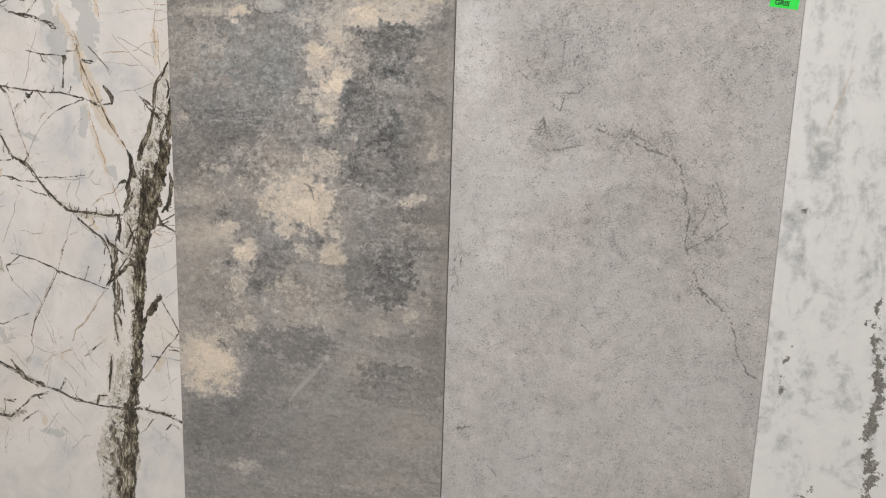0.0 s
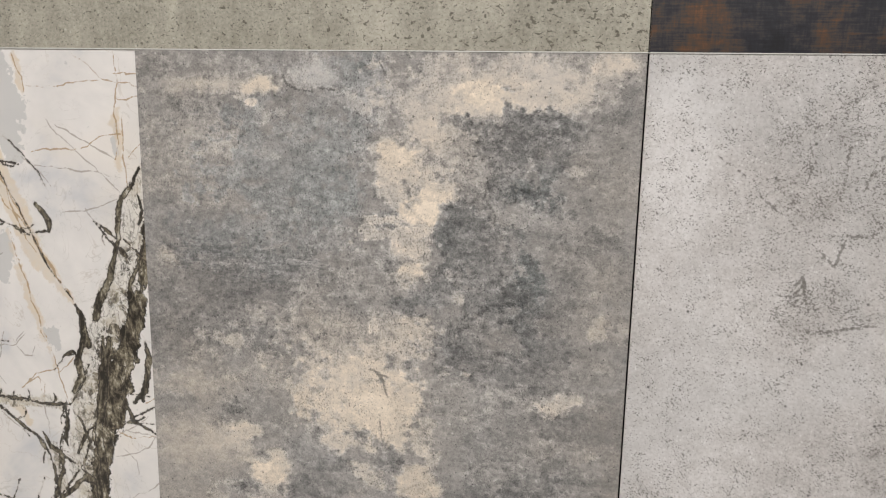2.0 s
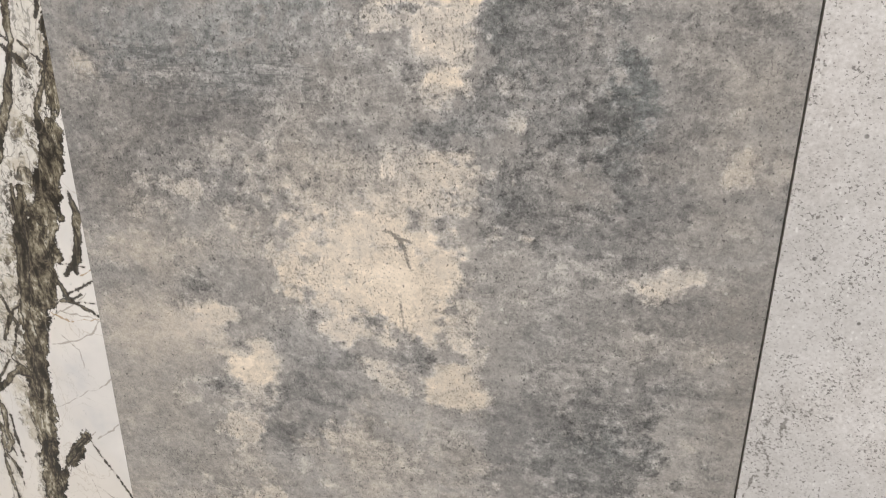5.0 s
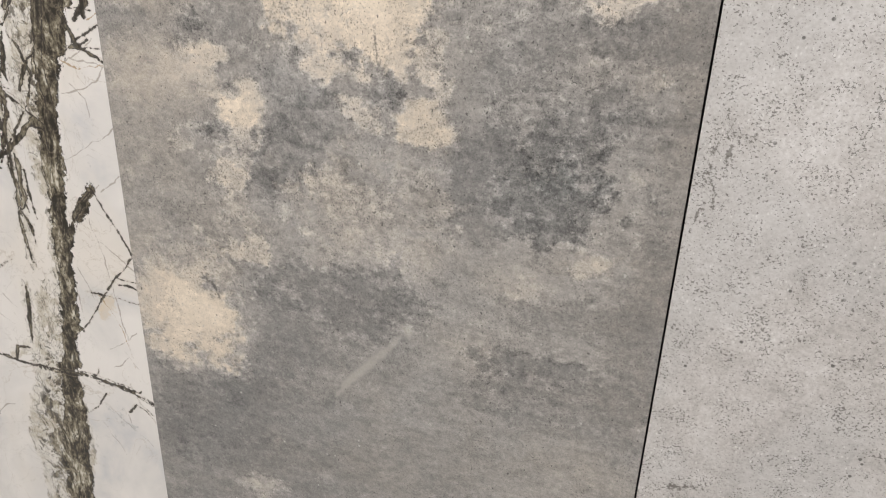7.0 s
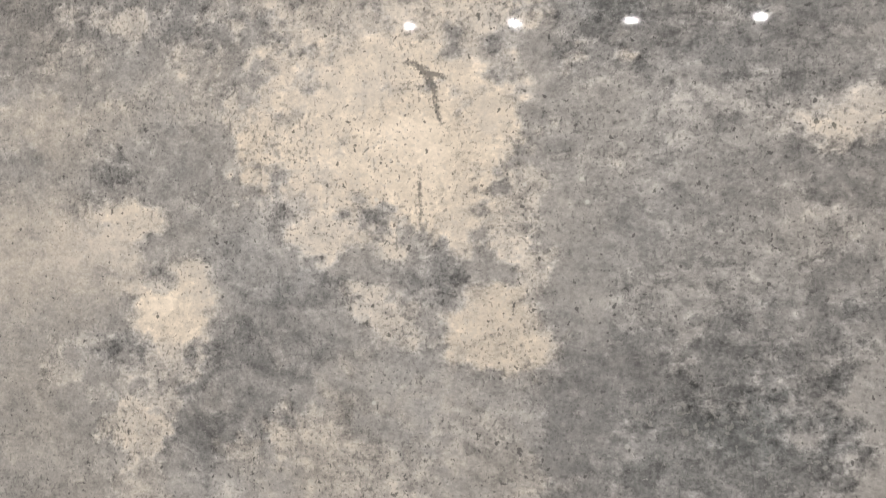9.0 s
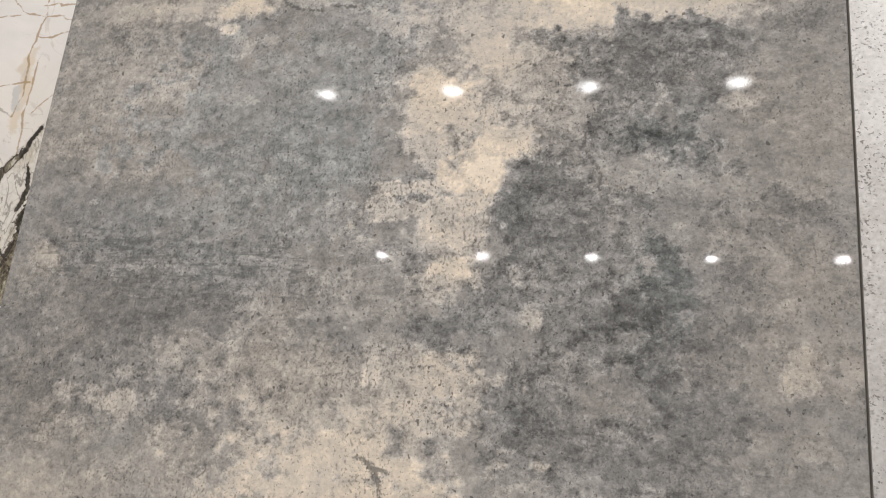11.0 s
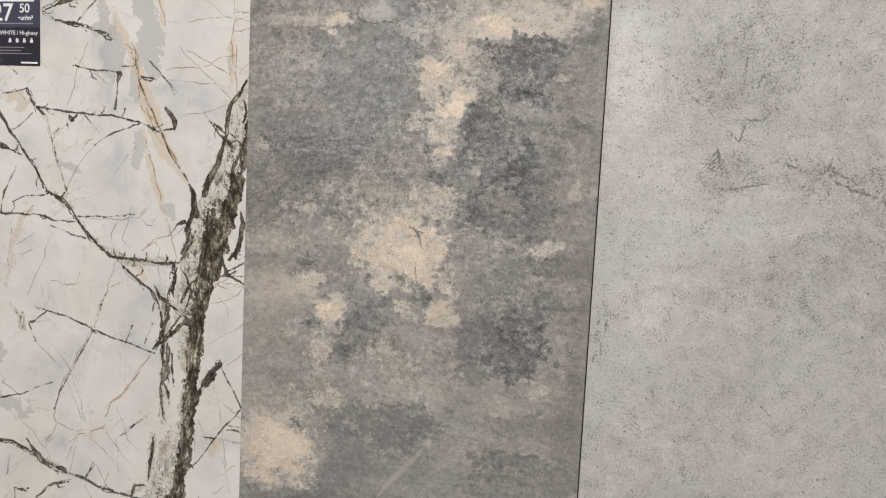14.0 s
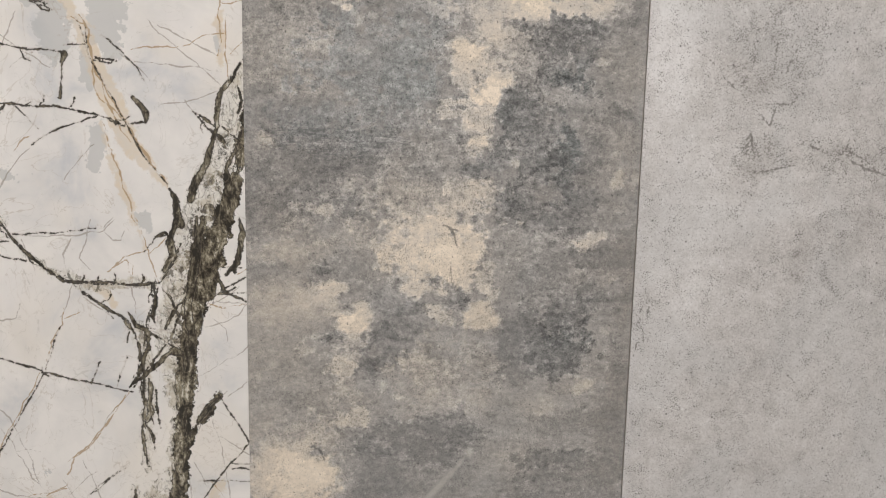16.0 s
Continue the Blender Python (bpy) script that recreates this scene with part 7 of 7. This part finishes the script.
# ---- the room ----
X0, X1, Y0 = -3.6, 5.0, -7.6
for name, b, mat in (("floor", (X0, X1, Y0, 0.3, -0.1, 0.0), FLOOR_STONE), ("ceiling", (X0, X1, Y0, 0.3, CEILING, CEILING + 0.1), CEILING_PAINT),
                     ("wall_north", (X0, X1, 0.03, 0.2, 0, CEILING), PAINT), ("wall_south", (X0, X1, Y0 - 0.1, Y0, 0, CEILING), PAINT),
                     ("wall_west", (X0 - 0.1, X0, Y0, 0.2, 0, CEILING), PAINT), ("wall_east", (X1, X1 + 0.1, Y0, 0.2, 0, CEILING), PAINT)):
    tagged(part(name, box(*b), mat), kind="structure")
TOP, LOW = 1.65, 0.40
board = part("backing_board", box(-0.62, 1.82, 0.0122, 0.03, LOW - 0.03, 2.27, 0.002), BACKING)
tagged(board, "black backing board that carries the display tiles", "display board")
ledge = part("display_ledge", box(-0.62, 1.82, -0.01, 0.0122, LOW - 0.03, LOW, 0.001), PROFILE)
tagged(ledge, "white ledge under the lower row of tiles", "ledge")
strip = part("trim_strip", box(-0.6, 1.8, -0.0006, 0.0122, TOP, TOP + 0.001), PROFILE)
tagged(strip, "thin white trim strip between the rows of tiles", "trim strip")

# ---- the tiles ----
tile("porcelain_tile", -0.6, 0.0, LOW, TOP, marble_print(), lambda xs, zs: {
    "dark": vein_field(xs, zs, WHITE_DARK, 0.7), "trunk": vein_field(xs, zs, WHITE_TRUNK), "rust": vein_field(xs, zs, WHITE_RUST, 1.2), "tan": vein_field(xs, zs, WHITE_TAN), "breccia": vein_field(xs, zs, WHITE_BRECCIA, 2.0),
    "grey": vein_field(xs, zs, WHITE_GREY), "smudge": blot_field(xs, zs, WHITE_SMUDGE)},
    "glossy white marble-look tile with charcoal and rust veins", 0.0012, 0.0012)
tile("porcelain_tile", 0.0, 0.599, LOW, TOP, weathered_print(), lambda xs, zs: {
    **print_fields(xs, zs, DARK_PRINT), "crack": vein_field(xs, zs, DARK_CRACK, 0.3),
    "fleck": blot_field(xs, zs, DARK_FLECK, 0.005), "ripple": blot_field(xs, zs, DARK_RIPPLE),
    "scratch": vein_field(xs, zs, DARK_SCRATCH, 0.6)}, "polished dark grey worn-cement tile with cream patches", 0.0015, 0.0)
tile("porcelain_tile", 0.601, 1.2, LOW, TOP, cement_print(), lambda xs, zs: {
    "vein": vein_field(xs, zs, LIGHT_VEIN, 1.3), "pale": blot_field(xs, zs, LIGHT_PALE), "shade": blot_field(xs, zs, LIGHT_SHADE)},
    "pale grey satin cement-look tile with a hair crack pattern", 0.0016, 0.0008)
tile("porcelain_tile", 1.2006, 1.8, LOW, TOP, soft_marble_print(), lambda xs, zs: {
    "dark": vein_field(xs, zs, RIGHT_DARK, 1.4), "rust": vein_field(xs, zs, RIGHT_RUST), "smudge": blot_field(xs, zs, RIGHT_SMUDGE)},
    "white marble-look tile with soft grey clouds", 0.003, 0.0)
tile("porcelain_tile", -0.6, 0.5992, TOP + 0.001, TOP + 0.601, terrazzo_print(), lambda xs, zs: {
    "coarse": np.repeat(np.clip((xs[:, None] - 0.1) / 0.4, -0.4, 1), len(zs), 1)}, "matt greenish beige tile with dark chips", 0.02, 0.0)
tile("porcelain_tile", 0.6004, 1.8, TOP + 0.001, TOP + 0.601, rust_print(), lambda xs, zs: {}, "blue-black rusted-metal look tile", 0.02, 0.0008)


# ---- lamps ----
def recessed_lamp(x, y, radius, light, label, group, core=None):
    lamp = tagged(new("ceiling_lamp"), label, "ceiling lamp", group)
    lamp.matrix_basis = pose(x, y, CEILING)
    r = radius
    part("rim", lathe([(r * 1.0, -0.004), (r * 1.04, -0.010), (r * 1.22, -0.008), (r * 1.28, -0.0005), (r * 1.0, -0.0005)]), ENAMEL, lamp)
    part("diffuser", lathe([(0.0005, -0.0052), (r * 0.6, -0.005), (r * 0.99, -0.0035)]), light, lamp, "bright white diffuser")
    if core:
        part("bulb", lathe([(0.0005, -0.020), (r * 0.22, -0.019), (r * 0.32, -0.012), (r * 0.32, -0.0055)]), core, lamp, "bright domed bulb")
    return lamp


near = recessed_lamp(-1.02, -2.82, 0.055, GLOW_NEAR, "round white recessed downlight, switched on", "front row of downlights", GLOW_CORE)
for i in range(1, 4):
    copy_thing(near, pose(-1.02 + 0.645 * i, -2.82 + 0.02 * i, CEILING))
# unseen lamps added to brighten the tiles, outside the mirrored part of the ceiling
fill_lamp = recessed_lamp(-1.63, -1.75, 0.055, GLOW_FILL, "round white recessed downlight, switched on", "downlights along the display wall")
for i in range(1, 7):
    copy_thing(fill_lamp, pose(-1.63 + 0.645 * i, -1.75, CEILING))
far = recessed_lamp(-1.64, -5.86, 0.05, GLOW_FAR, "small round white spotlight, switched on", "rear row of spotlights")
for i in range(1, 5):
    copy_thing(far, pose(-1.64 + 0.915 * i, -5.86 + 0.08 * i, CEILING))

# ---- price card on the white tile ----
card = tagged(new("price_card"), "dark violet price card with white print, stuck on the tile", "price card")
CY = 0.0012 - 0.0011
part("lower_panel", box(-0.562, -0.412, CY, 0.0012, 1.5235, 1.592, 0.0003), CARD, card)
part("upper_panel", box(-0.562, -0.412, CY, 0.0012, 1.592, 1.648, 0.0003), CARD_TOP, card, "slate blue upper panel")
text("price", "27", 0.044, -0.468, CY - 0.0001, 1.604, INK_WHITE, card, "white price figures", 0, 0.0006, "RIGHT")
text("price", "50", 0.022, -0.455, CY - 0.0001, 1.619, INK_WHITE, card, "white price figures", 0, 0.0004)
text("unit", "eur/m²", 0.0115, -0.458, CY - 0.0001, 1.6055, INK_WHITE, card, "", 0, 0.0003)
text("title", "WHITE / Hi-glossy", 0.0105, -0.416, CY - 0.0001, 1.579, INK_WHITE, card, "", 0, 0.0001, "RIGHT")
for x0, x1, z, h in ((-0.50, -0.426, 1.598, 0.002), (-0.54, -0.424, 1.638, 0.003), (-0.545, -0.445, 1.5555, 0.0015), (-0.545, -0.452, 1.550, 0.0015),
                     (-0.545, -0.43, 1.5445, 0.0015), (-0.452, -0.417, 1.5275, 0.0032), (-0.542, -0.506, 1.579, 0.0075)):
    part("print_line", box(x0, x1, CY - 0.0002, CY, z, z + h), INK_WHITE if h > 0.0025 else INK_GREY, card)
for i in range(4):
    x = -0.478 + 0.0152 * i
    bm = box(x, x + 0.006, CY - 0.0002, CY, 1.565, 1.5705, 0.00008)
    box(x + 0.001, x + 0.005, CY - 0.0002, CY, 1.5708, 1.5728, 0, bm)
    part("icon", bm, INK_WHITE, card)

# ---- green sticker on the pale tile ----
sticker = tagged(new("green_sticker"), "neon green paper sticker with black handwriting", "sticker")
SY = 0.0008
bm = bmesh.new()
bmesh.ops.create_grid(bm, x_segments=12, y_segments=8, size=0.5, matrix=Matrix.Diagonal((0.046, 0.033, 1, 1)))
for v in bm.verts:
    v.co.z = 0.0004 + 0.0022 * max(0, -v.co.x / 0.023 - 0.55) ** 2
bmesh.ops.solidify(bm, geom=bm.faces[:], thickness=0.0002)
bmesh.ops.transform(bm, matrix=pose(1.169, SY, 1.6345, 90, 0, 0) @ pose(0, 0, 0, 0, 0, -7), verts=bm.verts)
part("paper", bm, GREEN, sticker)
text("handwriting", "GRIS", 0.0115, 1.152, SY - 0.0009, 1.6245, INK_BLACK, sticker, "black marker letters", -8, 0.0003)
for x in (1.153, 1.1605, 1.168, 1.1755):
    part("handwriting_bar", box(x, x + 0.005, SY - 0.0011, SY - 0.0006, 1.637 - (x - 1.153) * 0.13, 1.644 - (x - 1.153) * 0.13), INK_BLACK, sticker)
